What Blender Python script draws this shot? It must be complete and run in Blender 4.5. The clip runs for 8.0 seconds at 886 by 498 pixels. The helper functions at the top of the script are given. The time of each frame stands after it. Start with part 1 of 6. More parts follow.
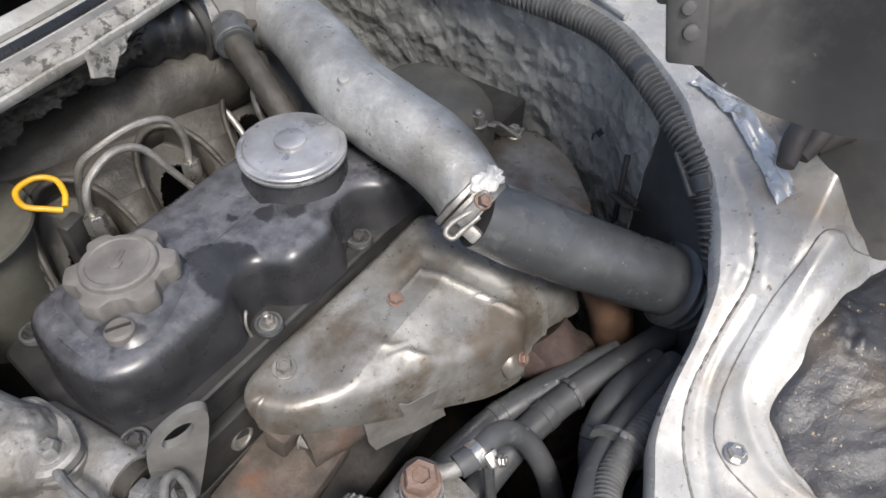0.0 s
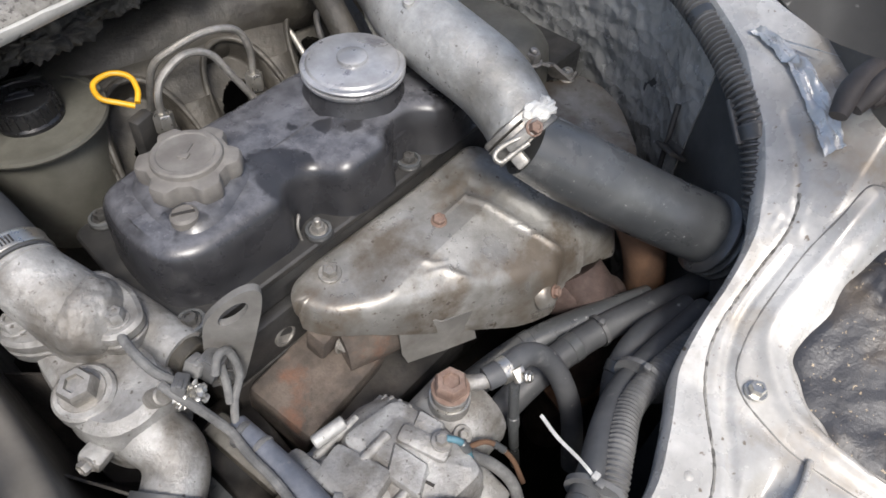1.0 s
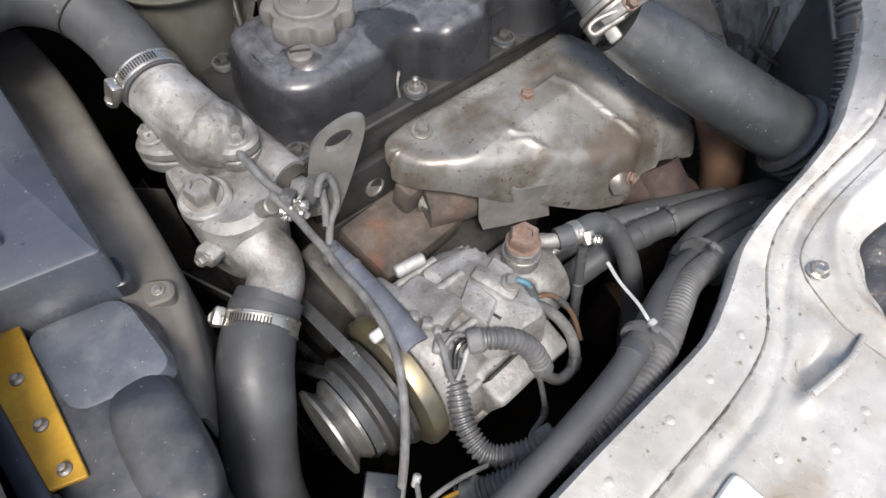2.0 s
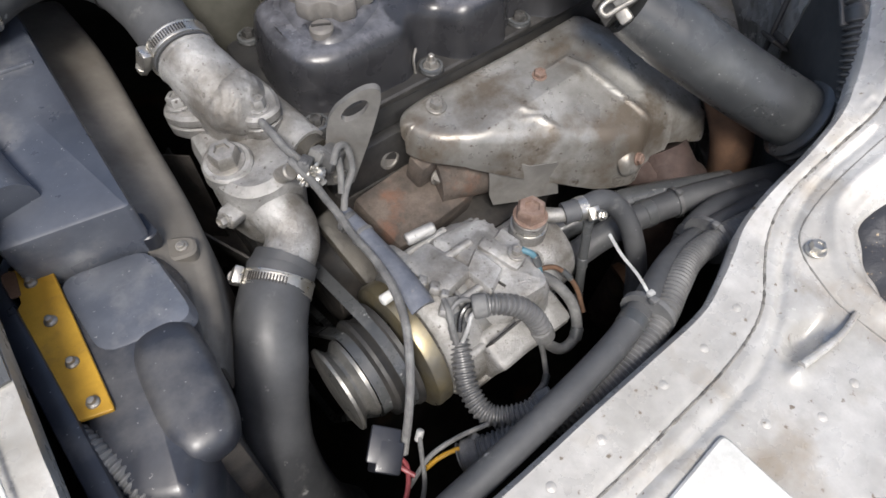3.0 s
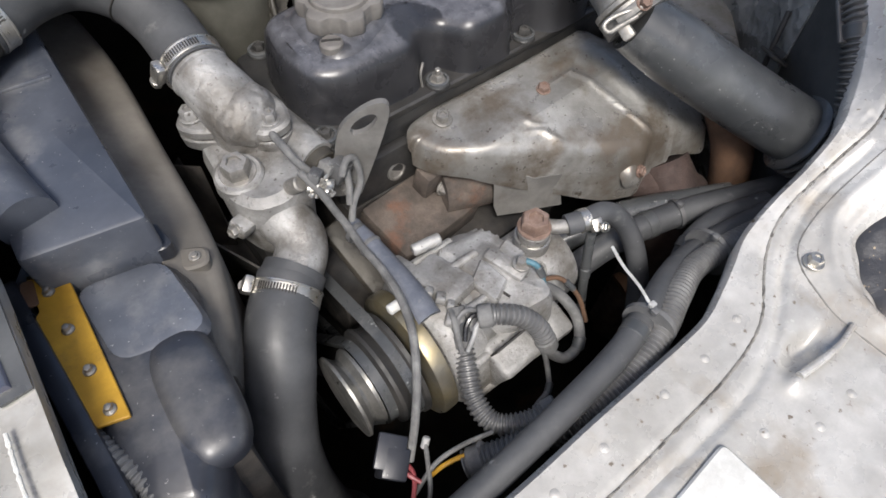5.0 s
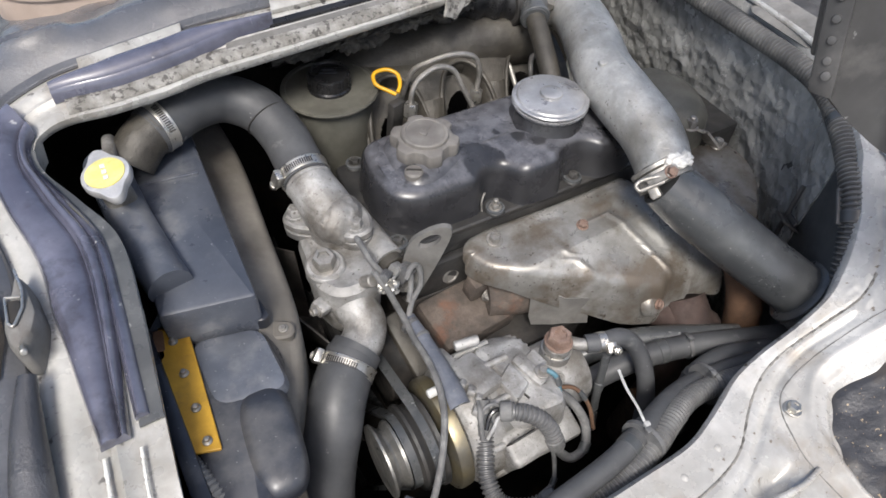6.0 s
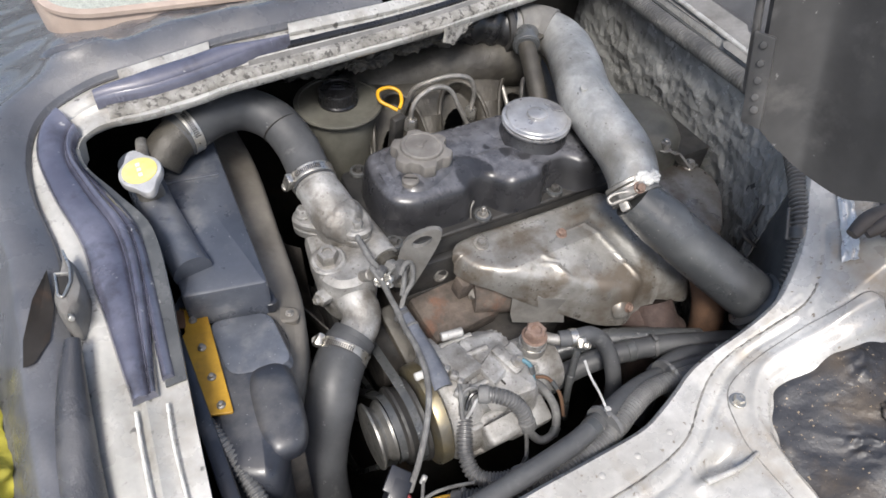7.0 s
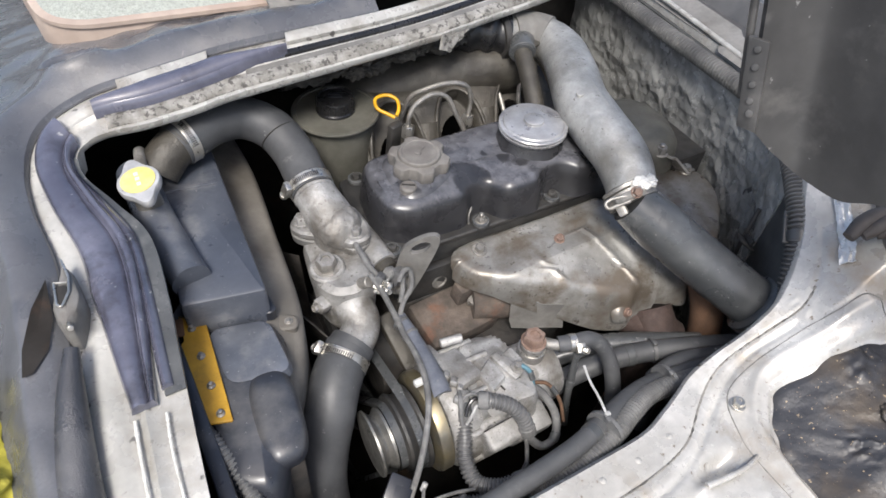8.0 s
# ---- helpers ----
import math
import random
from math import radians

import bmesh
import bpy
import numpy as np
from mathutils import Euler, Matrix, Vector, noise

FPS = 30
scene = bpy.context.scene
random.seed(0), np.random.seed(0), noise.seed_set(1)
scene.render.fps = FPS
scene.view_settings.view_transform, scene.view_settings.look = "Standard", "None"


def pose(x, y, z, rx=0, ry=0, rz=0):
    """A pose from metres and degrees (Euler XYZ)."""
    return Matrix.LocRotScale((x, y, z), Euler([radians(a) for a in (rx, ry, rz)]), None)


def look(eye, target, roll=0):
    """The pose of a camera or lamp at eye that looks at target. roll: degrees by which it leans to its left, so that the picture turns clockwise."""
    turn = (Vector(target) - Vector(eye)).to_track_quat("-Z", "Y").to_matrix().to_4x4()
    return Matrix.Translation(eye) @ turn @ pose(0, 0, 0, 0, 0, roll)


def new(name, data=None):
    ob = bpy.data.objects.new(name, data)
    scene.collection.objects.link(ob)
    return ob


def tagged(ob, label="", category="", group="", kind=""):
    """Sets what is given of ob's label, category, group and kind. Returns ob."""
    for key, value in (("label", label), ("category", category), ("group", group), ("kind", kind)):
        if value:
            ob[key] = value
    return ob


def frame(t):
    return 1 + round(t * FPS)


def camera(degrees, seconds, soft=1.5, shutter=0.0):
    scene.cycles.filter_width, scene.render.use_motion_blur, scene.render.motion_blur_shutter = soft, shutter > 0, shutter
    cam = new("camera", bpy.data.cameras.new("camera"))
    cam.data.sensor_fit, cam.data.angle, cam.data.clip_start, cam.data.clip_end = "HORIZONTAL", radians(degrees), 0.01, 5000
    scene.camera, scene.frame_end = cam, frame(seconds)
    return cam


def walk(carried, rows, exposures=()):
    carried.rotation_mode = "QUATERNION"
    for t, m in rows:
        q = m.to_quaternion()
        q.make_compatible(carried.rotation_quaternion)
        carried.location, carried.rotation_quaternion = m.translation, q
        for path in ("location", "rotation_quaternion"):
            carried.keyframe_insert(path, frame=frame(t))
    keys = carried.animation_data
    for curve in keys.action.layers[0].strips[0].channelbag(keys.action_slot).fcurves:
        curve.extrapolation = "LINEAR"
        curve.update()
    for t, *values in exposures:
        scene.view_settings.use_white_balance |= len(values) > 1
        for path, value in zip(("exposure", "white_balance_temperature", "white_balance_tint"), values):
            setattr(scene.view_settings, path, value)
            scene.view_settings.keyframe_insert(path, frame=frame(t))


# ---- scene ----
cam = camera(68.5, 8.0, soft=1.6)
METRES, EYE, TILT, LEAN, TURN = 0.4, 0.6, -48.0, 0.0, -54.7
ROWS = [
    (0.0, -0.0108, -0.0004, -0.0048, -0.48, 0.28, -0.3),
    (0.5, -0.0229, -0.0025, -0.0074, -0.31, 0.33, -0.62),
    (0.7, -0.024, -0.0128, -0.0216, 0.0, 0.3, -1.2),
    (1.0, -0.0332, -0.0532, -0.0974, 2.31, -2.7, -5.39),
    (1.5, -0.0362, -0.1347, -0.2138, 6.27, -5.66, -9.04),
    (2.0, -0.0317, -0.1695, -0.2995, 8.43, -7.14, -10.82),
    (2.2, -0.022, -0.2021, -0.32, 8.86, -8.01, -11.42),
    (3.3, 0.0035, -0.2343, -0.3346, 10.4, -8.19, -12.37),
    (3.5, 0.0023, -0.2447, -0.3374, 10.4, -8.21, -12.33),
    (4.0, 0.0014, -0.2411, -0.3451, 10.37, -8.25, -12.15),
    (4.2, 0.0014, -0.2411, -0.3445, 10.37, -8.25, -12.15),
    (5.3, -0.0083, -0.2817, -0.2937, 10.28, -7.0, -13.3),
    (5.5, -0.008, -0.3433, -0.2749, 10.76, -3.97, -15.88),
    (6.0, 0.0347, -0.54, -0.2229, 15.59, -2.71, -20.26),
    (6.5, 0.1041, -0.6938, -0.2239, 15.99, -1.85, -22.33),
    (7.0, 0.1252, -0.7242, -0.2374, 15.79, -1.61, -22.25),
    (7.5, 0.1248, -0.7243, -0.239, 15.69, -1.2, -22.18),
    (8.0, 0.1272, -0.7269, -0.2393, 15.63, -0.92, -21.72),
]
walk(cam, [(t, pose(0, 0, EYE, TILT, LEAN, TURN) @ pose(METRES * x, METRES * y, METRES * z, 90 + pitch, roll, yaw)) for t, x, y, z, yaw, pitch, roll in ROWS],
     exposures=[(0.0, 0.94), (0.8, 0.96), (2.0, 1.07), (3.5, 0.86), (5.5, 0.86), (6.5, 1.0), (8.0, 1.02)])

# ---- light: bright shade by an open door, soft sky from above and from the door's side ----
world = bpy.data.worlds.new("sky")
scene.world = world
world.use_nodes = True
wn = world.node_tree.nodes
sky = wn.new("ShaderNodeTexSky")
sky.sky_type = "NISHITA"
sky.sun_disc = False
sky.sun_elevation = radians(58)
sky.sun_rotation = radians(215)
sky.air_density, sky.dust_density, sky.ozone_density = 0.95, 3.5, 0.75
wn["Background"].inputs["Strength"].default_value = 0.115
world.node_tree.links.new(sky.outputs[0], wn["Background"].inputs["Color"])
sun = new("sun", bpy.data.lights.new("sun", "SUN"))
sun.data.energy, sun.data.angle, sun.data.color = 2.3, radians(16), (1.0, 0.97, 0.93)
sun.matrix_world = look((-1.2, -1.6, 3.2), (0.1, 0.2, 0.1))


# ---- materials ----
def mat(name, c1, c2, scale=20.0, rough=0.5, metal=0.0, bump=0.15, stain=None, fleck=None, rvar=0.15, contrast=(0.38, 0.62), fine=6.0, dust=None):
    """Two colours mixed by noise, a patchy stain (colour, scale, low, high), small flecks (colour, scale, low), grain relief."""
    m = bpy.data.materials.new(name)
    m.use_nodes = True
    t = m.node_tree
    n, l = t.nodes, t.links
    b = n["Principled BSDF"]
    co = n.new("ShaderNodeTexCoord")

    def tex(s, detail=5.0, w=0.6):
        q = n.new("ShaderNodeTexNoise")
        q.inputs["Scale"].default_value, q.inputs["Detail"].default_value, q.inputs["Roughness"].default_value = s, detail, w
        l.new(co.outputs["Object"], q.inputs["Vector"])
        return q.outputs["Fac"]

    def ramp(src, lo, hi, a=0.0, z=1.0):
        q = n.new("ShaderNodeMapRange")
        q.inputs[1].default_value, q.inputs[2].default_value, q.inputs[3].default_value, q.inputs[4].default_value = lo, hi, a, z
        l.new(src, q.inputs[0])
        return q.outputs[0]

    def mix(fac, a, z):
        q = n.new("ShaderNodeMix")
        q.data_type = "RGBA"
        l.new(fac, q.inputs[0])
        for k, v in ((6, a), (7, z)):
            if isinstance(v, tuple):
                q.inputs[k].default_value = (*v, 1)
            else:
                l.new(v, q.inputs[k])
        return q.outputs[2]

    col = mix(ramp(tex(scale), *contrast), c1, c2)
    grain = tex(scale * fine, 6.0, 0.7)
    col = mix(ramp(grain, 0.35, 0.75, 0.0, 0.35), col, tuple(v * 0.55 for v in c1))
    grime = ramp(tex(scale * 0.45, 8.0, 0.7), 0.36, 0.66, 0.0, 0.5)
    col = mix(grime, col, tuple(v * 0.45 for v in c1))
    if stain:
        col = mix(ramp(tex(stain[1], 6.0, 0.65), stain[2], stain[3], 0.0, 0.85), col, stain[0])
    if fleck:
        col = mix(ramp(tex(fleck[1], 3.0, 0.5), fleck[2], fleck[2] + 0.06), col, fleck[0])
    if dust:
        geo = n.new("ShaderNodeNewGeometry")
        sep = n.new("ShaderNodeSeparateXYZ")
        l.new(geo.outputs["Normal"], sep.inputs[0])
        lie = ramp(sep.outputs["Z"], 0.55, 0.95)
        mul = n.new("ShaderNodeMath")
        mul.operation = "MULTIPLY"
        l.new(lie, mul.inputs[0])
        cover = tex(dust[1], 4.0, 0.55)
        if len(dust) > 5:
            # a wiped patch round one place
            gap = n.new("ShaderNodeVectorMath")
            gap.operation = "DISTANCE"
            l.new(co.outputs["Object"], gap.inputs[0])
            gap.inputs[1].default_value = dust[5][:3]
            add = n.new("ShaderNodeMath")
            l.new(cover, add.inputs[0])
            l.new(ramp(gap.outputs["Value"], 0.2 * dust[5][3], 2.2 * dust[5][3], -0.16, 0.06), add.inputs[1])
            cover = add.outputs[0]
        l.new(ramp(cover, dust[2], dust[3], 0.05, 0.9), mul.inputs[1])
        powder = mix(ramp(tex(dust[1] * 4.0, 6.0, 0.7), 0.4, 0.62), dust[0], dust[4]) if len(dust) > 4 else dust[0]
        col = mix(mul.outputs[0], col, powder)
    l.new(col, b.inputs["Base Color"])
    l.new(ramp(tex(scale * 2.3), 0.3, 0.7, max(0.03, rough - rvar), min(1.0, rough + rvar)), b.inputs["Roughness"])
    b.inputs["Metallic"].default_value = metal
    bp = n.new("ShaderNodeBump")
    bp.inputs["Strength"].default_value, bp.inputs["Distance"].default_value = bump, 0.002
    l.new(grain, bp.inputs["Height"])
    l.new(bp.outputs[0], b.inputs["Normal"])
    return m


def crumple(m, scale, strength):
    """Sharp irregular fold lines over the grain relief of a foil."""
    t = m.node_tree
    n, l = t.nodes, t.links
    co = n.new("ShaderNodeTexCoord")
    warp = n.new("ShaderNodeTexNoise")
    warp.inputs["Scale"].default_value = scale * 0.5
    l.new(co.outputs["Object"], warp.inputs["Vector"])
    shift = n.new("ShaderNodeVectorMath")
    shift.operation = "MULTIPLY_ADD"
    l.new(warp.outputs["Color"], shift.inputs[0])
    shift.inputs[1].default_value = (0.03, 0.03, 0.03)
    l.new(co.outputs["Object"], shift.inputs[2])
    tall = None
    for k, weight in ((1.0, 0.60), (2.3, 0.32), (5.1, 0.08)):
        fold = n.new("ShaderNodeTexVoronoi")
        fold.inputs["Scale"].default_value = scale * k
        l.new(shift.outputs[0], fold.inputs["Vector"])
        mul = n.new("ShaderNodeMath")
        mul.operation = "MULTIPLY_ADD"
        l.new(fold.outputs["Distance"], mul.inputs[0])
        mul.inputs[1].default_value = weight
        mul.inputs[2].default_value = 0.0
        if tall:
            l.new(tall, mul.inputs[2])
        tall = mul.outputs[0]
    b = n["Principled BSDF"]
    old = b.inputs["Normal"].links[0].from_socket
    bp = n.new("ShaderNodeBump")
    bp.inputs["Strength"].default_value, bp.inputs["Distance"].default_value = strength, 0.020
    l.new(tall, bp.inputs["Height"])
    l.new(old, bp.inputs["Normal"])
    l.new(bp.outputs[0], b.inputs["Normal"])


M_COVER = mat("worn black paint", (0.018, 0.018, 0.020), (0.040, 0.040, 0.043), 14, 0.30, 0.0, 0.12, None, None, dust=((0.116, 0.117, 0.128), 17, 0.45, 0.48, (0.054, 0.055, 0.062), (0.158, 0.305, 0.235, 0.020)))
M_BLACKMETAL = mat("black dusty metal", (0.02, 0.02, 0.02), (0.05, 0.047, 0.043), 25, 0.5, 0.0, 0.2)
M_CAP = mat("dusty grey plastic", (0.13, 0.12, 0.11), (0.19, 0.18, 0.165), 30, 0.6, 0.0, 0.15)
M_CAST = mat("dusty cast aluminium", (0.27, 0.265, 0.255), (0.47, 0.465, 0.45), 34, 0.46, 0.35, 0.6, ((0.115, 0.103, 0.087), 21, 0.47, 0.66), ((0.11, 0.10, 0.09), 240, 0.64))
M_PIPE = mat("cast aluminium pipe", (0.32, 0.32, 0.305), (0.52, 0.515, 0.495), 24, 0.42, 0.4, 0.6, ((0.16, 0.15, 0.13), 11, 0.50, 0.70), ((0.13, 0.12, 0.11), 210, 0.66))
M_SHIELD = mat("stained sheet steel", (0.20, 0.193, 0.177), (0.35, 0.343, 0.322), 16, 0.36, 0.42, 0.22, ((0.105, 0.082, 0.058), 18, 0.46, 0.62), ((0.09, 0.075, 0.06), 150, 0.66))
M_DISC = mat("zinc plate with dust", (0.36, 0.36, 0.365), (0.5, 0.5, 0.51), 30, 0.36, 0.5, 0.1, ((0.2, 0.2, 0.215), 28, 0.54, 0.58))
M_RUBBER = mat("dusty black rubber", (0.052, 0.055, 0.057), (0.098, 0.102, 0.103), 14, 0.33, 0.0, 0.14, ((0.14, 0.14, 0.138), 22, 0.58, 0.8), ((0.26, 0.26, 0.25), 170, 0.69))
M_HOSE = mat("grey radiator rubber", (0.05, 0.052, 0.056), (0.085, 0.087, 0.09), 16, 0.55, 0.0, 0.12, ((0.14, 0.14, 0.135), 40, 0.62, 0.75), ((0.3, 0.3, 0.29), 80, 0.71))
M_CONDUIT = mat("corrugated plastic conduit", (0.085, 0.086, 0.088), (0.16, 0.16, 0.157), 24, 0.42, 0.0, 0.1, ((0.24, 0.235, 0.225), 30, 0.58, 0.75))
M_IRON = mat("rusty brown iron", (0.075, 0.062, 0.053), (0.155, 0.125, 0.103), 40, 0.85, 0.1, 0.9, ((0.16, 0.075, 0.045), 22, 0.54, 0.7))
M_RUST = mat("orange rusted pipe", (0.10, 0.055, 0.032), (0.19, 0.105, 0.06), 30, 0.85, 0.1, 0.4)
M_REDIRON = mat("reddish iron", (0.034, 0.022, 0.019), (0.068, 0.044, 0.037), 40, 0.8, 0.1, 0.6)
M_DARKIRON = mat("oily dark iron", (0.02, 0.019, 0.018), (0.06, 0.052, 0.045), 30, 0.7, 0.1, 0.4)
M_MANIF = mat("brown grey dusty casting", (0.046, 0.042, 0.034), (0.084, 0.076, 0.063), 22, 0.5, 0.15, 0.7, ((0.024, 0.021, 0.018), 12, 0.50, 0.66))
M_ZINC = mat("bright zinc", (0.55, 0.53, 0.48), (0.68, 0.66, 0.62), 60, 0.35, 0.9, 0.1)
M_BOLT = mat("dull bolt steel", (0.25, 0.24, 0.22), (0.4, 0.38, 0.35), 90, 0.45, 0.6, 0.2)
M_RUSTBOLT = mat("rusty bolt", (0.2, 0.13, 0.1), (0.3, 0.22, 0.18), 90, 0.7, 0.3, 0.3)
M_PLASTIC = mat("blue black satin plastic", (0.018, 0.020, 0.027), (0.042, 0.046, 0.056), 12, 0.38, 0.0, 0.12, ((0.11, 0.107, 0.104), 13, 0.53, 0.74), ((0.22, 0.22, 0.22), 330, 0.70))
M_SHROUD = mat("dusty tan plastic", (0.125, 0.115, 0.10), (0.195, 0.18, 0.158), 14, 0.7, 0.0, 0.14, ((0.07, 0.062, 0.052), 16, 0.54, 0.72))
M_RESERV = mat("grey green painted tin", (0.085, 0.083, 0.068), (0.135, 0.131, 0.11), 18, 0.6, 0.05, 0.1, ((0.06, 0.056, 0.046), 22, 0.53, 0.70))
M_PANEL = mat("champagne car paint", (0.43, 0.417, 0.39), (0.61, 0.597, 0.565), 16, 0.30, 0.2, 0.12, ((0.27, 0.22, 0.16), 13, 0.53, 0.74), ((0.17, 0.14, 0.11), 150, 0.675), fine=7)
M_FRAME = mat("scuffed silver paint", (0.40, 0.395, 0.37), (0.56, 0.55, 0.52), 14, 0.31, 0.2, 0.12, ((0.19, 0.17, 0.14), 13, 0.49, 0.72), ((0.10, 0.095, 0.09), 75, 0.665))
M_SEALANT = mat("cracked sealant", (0.20, 0.19, 0.17), (0.38, 0.37, 0.345), 60, 0.8, 0.0, 0.9, ((0.05, 0.046, 0.042), 130, 0.52, 0.58))
# sky reflection on the black rubber is put into the lifted blue base
M_SEAL = mat("weather strip rubber with sky sheen", (0.070, 0.073, 0.105), (0.135, 0.138, 0.18), 12, 0.2, 0.0, 0.08, ((0.03, 0.03, 0.036), 18, 0.55, 0.72), ((0.33, 0.33, 0.33), 90, 0.70), rvar=0.1)
M_FOIL = mat("crumpled dark foil", (0.46, 0.464, 0.445), (0.62, 0.624, 0.60), 18, 0.24, 0.45, 0.08, ((0.33, 0.33, 0.315), 7, 0.5, 0.7), rvar=0.10)
crumple(M_FOIL, 24, 0.5)
M_SCRAP = mat("bright wrinkled foil", (0.62, 0.62, 0.61), (0.74, 0.74, 0.73), 40, 0.34, 0.5, 0.2, ((0.45, 0.43, 0.40), 40, 0.6, 0.72))
crumple(M_SCRAP, 34, 0.2)
M_PAD = mat("bitumen pad", (0.026, 0.027, 0.031), (0.056, 0.057, 0.063), 12, 0.40, 0.0, 0.7, ((0.088, 0.070, 0.051), 9, 0.49, 0.64), ((0.32, 0.25, 0.16), 260, 0.66))
M_LID = mat("scuffed black rubber mat", (0.055, 0.055, 0.056), (0.095, 0.094, 0.094), 7, 0.42, 0.0, 0.15, ((0.17, 0.165, 0.16), 11, 0.54, 0.78), ((0.3, 0.3, 0.3), 110, 0.71))
M_VINYL = mat("grey vinyl", (0.085, 0.088, 0.098), (0.125, 0.128, 0.138), 10, 0.27, 0.0, 0.2, ((0.14, 0.135, 0.13), 12, 0.58, 0.78), fine=40, rvar=0.1)
M_LABEL = mat("yellow label", (0.40, 0.215, 0.015), (0.54, 0.31, 0.03), 25, 0.5, 0.0, 0.1, ((0.16, 0.1, 0.03), 34, 0.56, 0.76))
M_YELLOW = mat("yellow paint", (0.62, 0.32, 0.012), (0.74, 0.41, 0.02), 60, 0.4, 0.0, 0.05, ((0.3, 0.16, 0.02), 60, 0.58, 0.7))
M_STICKER = mat("pale yellow sticker", (0.66, 0.58, 0.17), (0.76, 0.68, 0.27), 60, 0.4, 0.0, 0.03)
M_ALU = mat("dull bright alloy", (0.5, 0.5, 0.5), (0.62, 0.62, 0.62), 40, 0.4, 0.4, 0.1)
M_SLEEVE = mat("blue grey steel channel", (0.11, 0.122, 0.15), (0.19, 0.2, 0.225), 34, 0.5, 0.2, 0.2, ((0.28, 0.27, 0.25), 40, 0.6, 0.72))
M_WALLR = mat("grey bay paint", (0.045, 0.047, 0.047), (0.075, 0.077, 0.076), 14, 0.6, 0.0, 0.2)
M_WHITE = mat("white plastic", (0.6, 0.6, 0.57), (0.72, 0.72, 0.7), 60, 0.5, 0.0, 0.05)
M_GREYSTEEL = mat("dusty grey steel", (0.15, 0.145, 0.135), (0.24, 0.232, 0.218), 22, 0.6, 0.1, 0.25, ((0.1, 0.085, 0.07), 18, 0.58, 0.74))
M_FOAM = mat("torn felt and foam", (0.035, 0.032, 0.028), (0.12, 0.11, 0.092), 60, 0.95, 0.0, 0.9)
M_BLACKRUB = mat("shiny black rubber", (0.012, 0.012, 0.013), (0.026, 0.026, 0.027), 20, 0.3, 0.0, 0.08)
M_SEATF = mat("grey green woven fabric", (0.35, 0.38, 0.34), (0.5, 0.52, 0.48), 500, 0.9, 0.0, 0.7)
M_SEATV = mat("beige vinyl", (0.38, 0.3, 0.25), (0.45, 0.37, 0.31), 9, 0.55, 0.0, 0.15, ((0.25, 0.2, 0.17), 14, 0.55, 0.75))
M_CLOTH = mat("yellow cloth", (0.42, 0.37, 0.035), (0.56, 0.50, 0.08), 40, 0.9, 0.0, 0.5)
M_PUTTY = mat("white putty", (0.6, 0.59, 0.55), (0.75, 0.74, 0.7), 80, 0.75, 0.1, 0.5)
M_GOLD = mat("yellow zinc", (0.34, 0.29, 0.18), (0.27, 0.255, 0.22), 25, 0.4, 0.8, 0.1)
M_GROOVE = mat("machined grooves", (0.2, 0.2, 0.19), (0.32, 0.31, 0.29), 50, 0.4, 0.7, 0.1)
M_RED = mat("red wire", (0.20, 0.035, 0.04), (0.27, 0.06, 0.065), 60, 0.5, 0.0, 0.05)
M_BLUE = mat("blue wire", (0.07, 0.16, 0.2), (0.09, 0.2, 0.25), 60, 0.5, 0.0, 0.05)
M_TAPE = mat("dusty cloth tape", (0.1, 0.1, 0.1), (0.2, 0.2, 0.195), 60, 0.8, 0.0, 0.4)
M_TIE = mat("dusty pale nylon", (0.30, 0.30, 0.29), (0.46, 0.46, 0.45), 60, 0.5, 0.0, 0.1)
M_BOOT = mat("brown grey folded rubber", (0.055, 0.046, 0.041), (0.095, 0.082, 0.074), 20, 0.6, 0.0, 0.2)
M_OILBOLT = mat("oily dark bolt", (0.05, 0.049, 0.047), (0.13, 0.125, 0.118), 90, 0.45, 0.4, 0.2)
M_TANK = mat("dusty blue grey plastic", (0.055, 0.063, 0.082), (0.105, 0.115, 0.138), 11, 0.36, 0.0, 0.12, ((0.17, 0.17, 0.172), 15, 0.52, 0.72), ((0.26, 0.26, 0.26), 330, 0.69))
M_LEATHER = mat("black grained vinyl", (0.030, 0.031, 0.036), (0.058, 0.060, 0.068), 14, 0.33, 0.0, 0.5, ((0.10, 0.10, 0.105), 14, 0.56, 0.76), fine=30)
# near black stands for the shade inside the gap, with rust stains over it
M_GAPSHADE = mat("rusty hollow with painted shade", (0.006, 0.005, 0.004), (0.012, 0.009, 0.007), 20, 0.95, 0.0, 0.3, ((0.030, 0.017, 0.010), 30, 0.55, 0.7))
M_ASPHALT = mat("asphalt", (0.045, 0.045, 0.045), (0.06, 0.058, 0.055), 40, 0.9, 0.0, 0.4)
# grime and rust; the near black base also holds the bay's shade
M_BAY = mat("grimy bay paint darkened for shade", (0.018, 0.017, 0.016), (0.035, 0.032, 0.028), 14, 0.8, 0.0, 0.3, ((0.06, 0.04, 0.025), 10, 0.58, 0.75))


for glossy, amount in ((M_SEAL, 0.9), (M_VINYL, 0.5), (M_PLASTIC, 0.12), (M_TANK, 0.2), (M_LEATHER, 0.3), (M_RUBBER, 0.2)):
    glossy.node_tree.nodes["Principled BSDF"].inputs["Coat Weight"].default_value = amount
    glossy.node_tree.nodes["Principled BSDF"].inputs["Coat Roughness"].default_value = 0.16

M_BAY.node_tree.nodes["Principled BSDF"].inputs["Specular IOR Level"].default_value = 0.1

# ---- shape helpers ----
def thing(name, loc, label, category, group="", kind=""):
    ob = new(name)
    ob.empty_display_size = 0.02
    ob.location = loc
    return tagged(ob, label, category, group, kind)


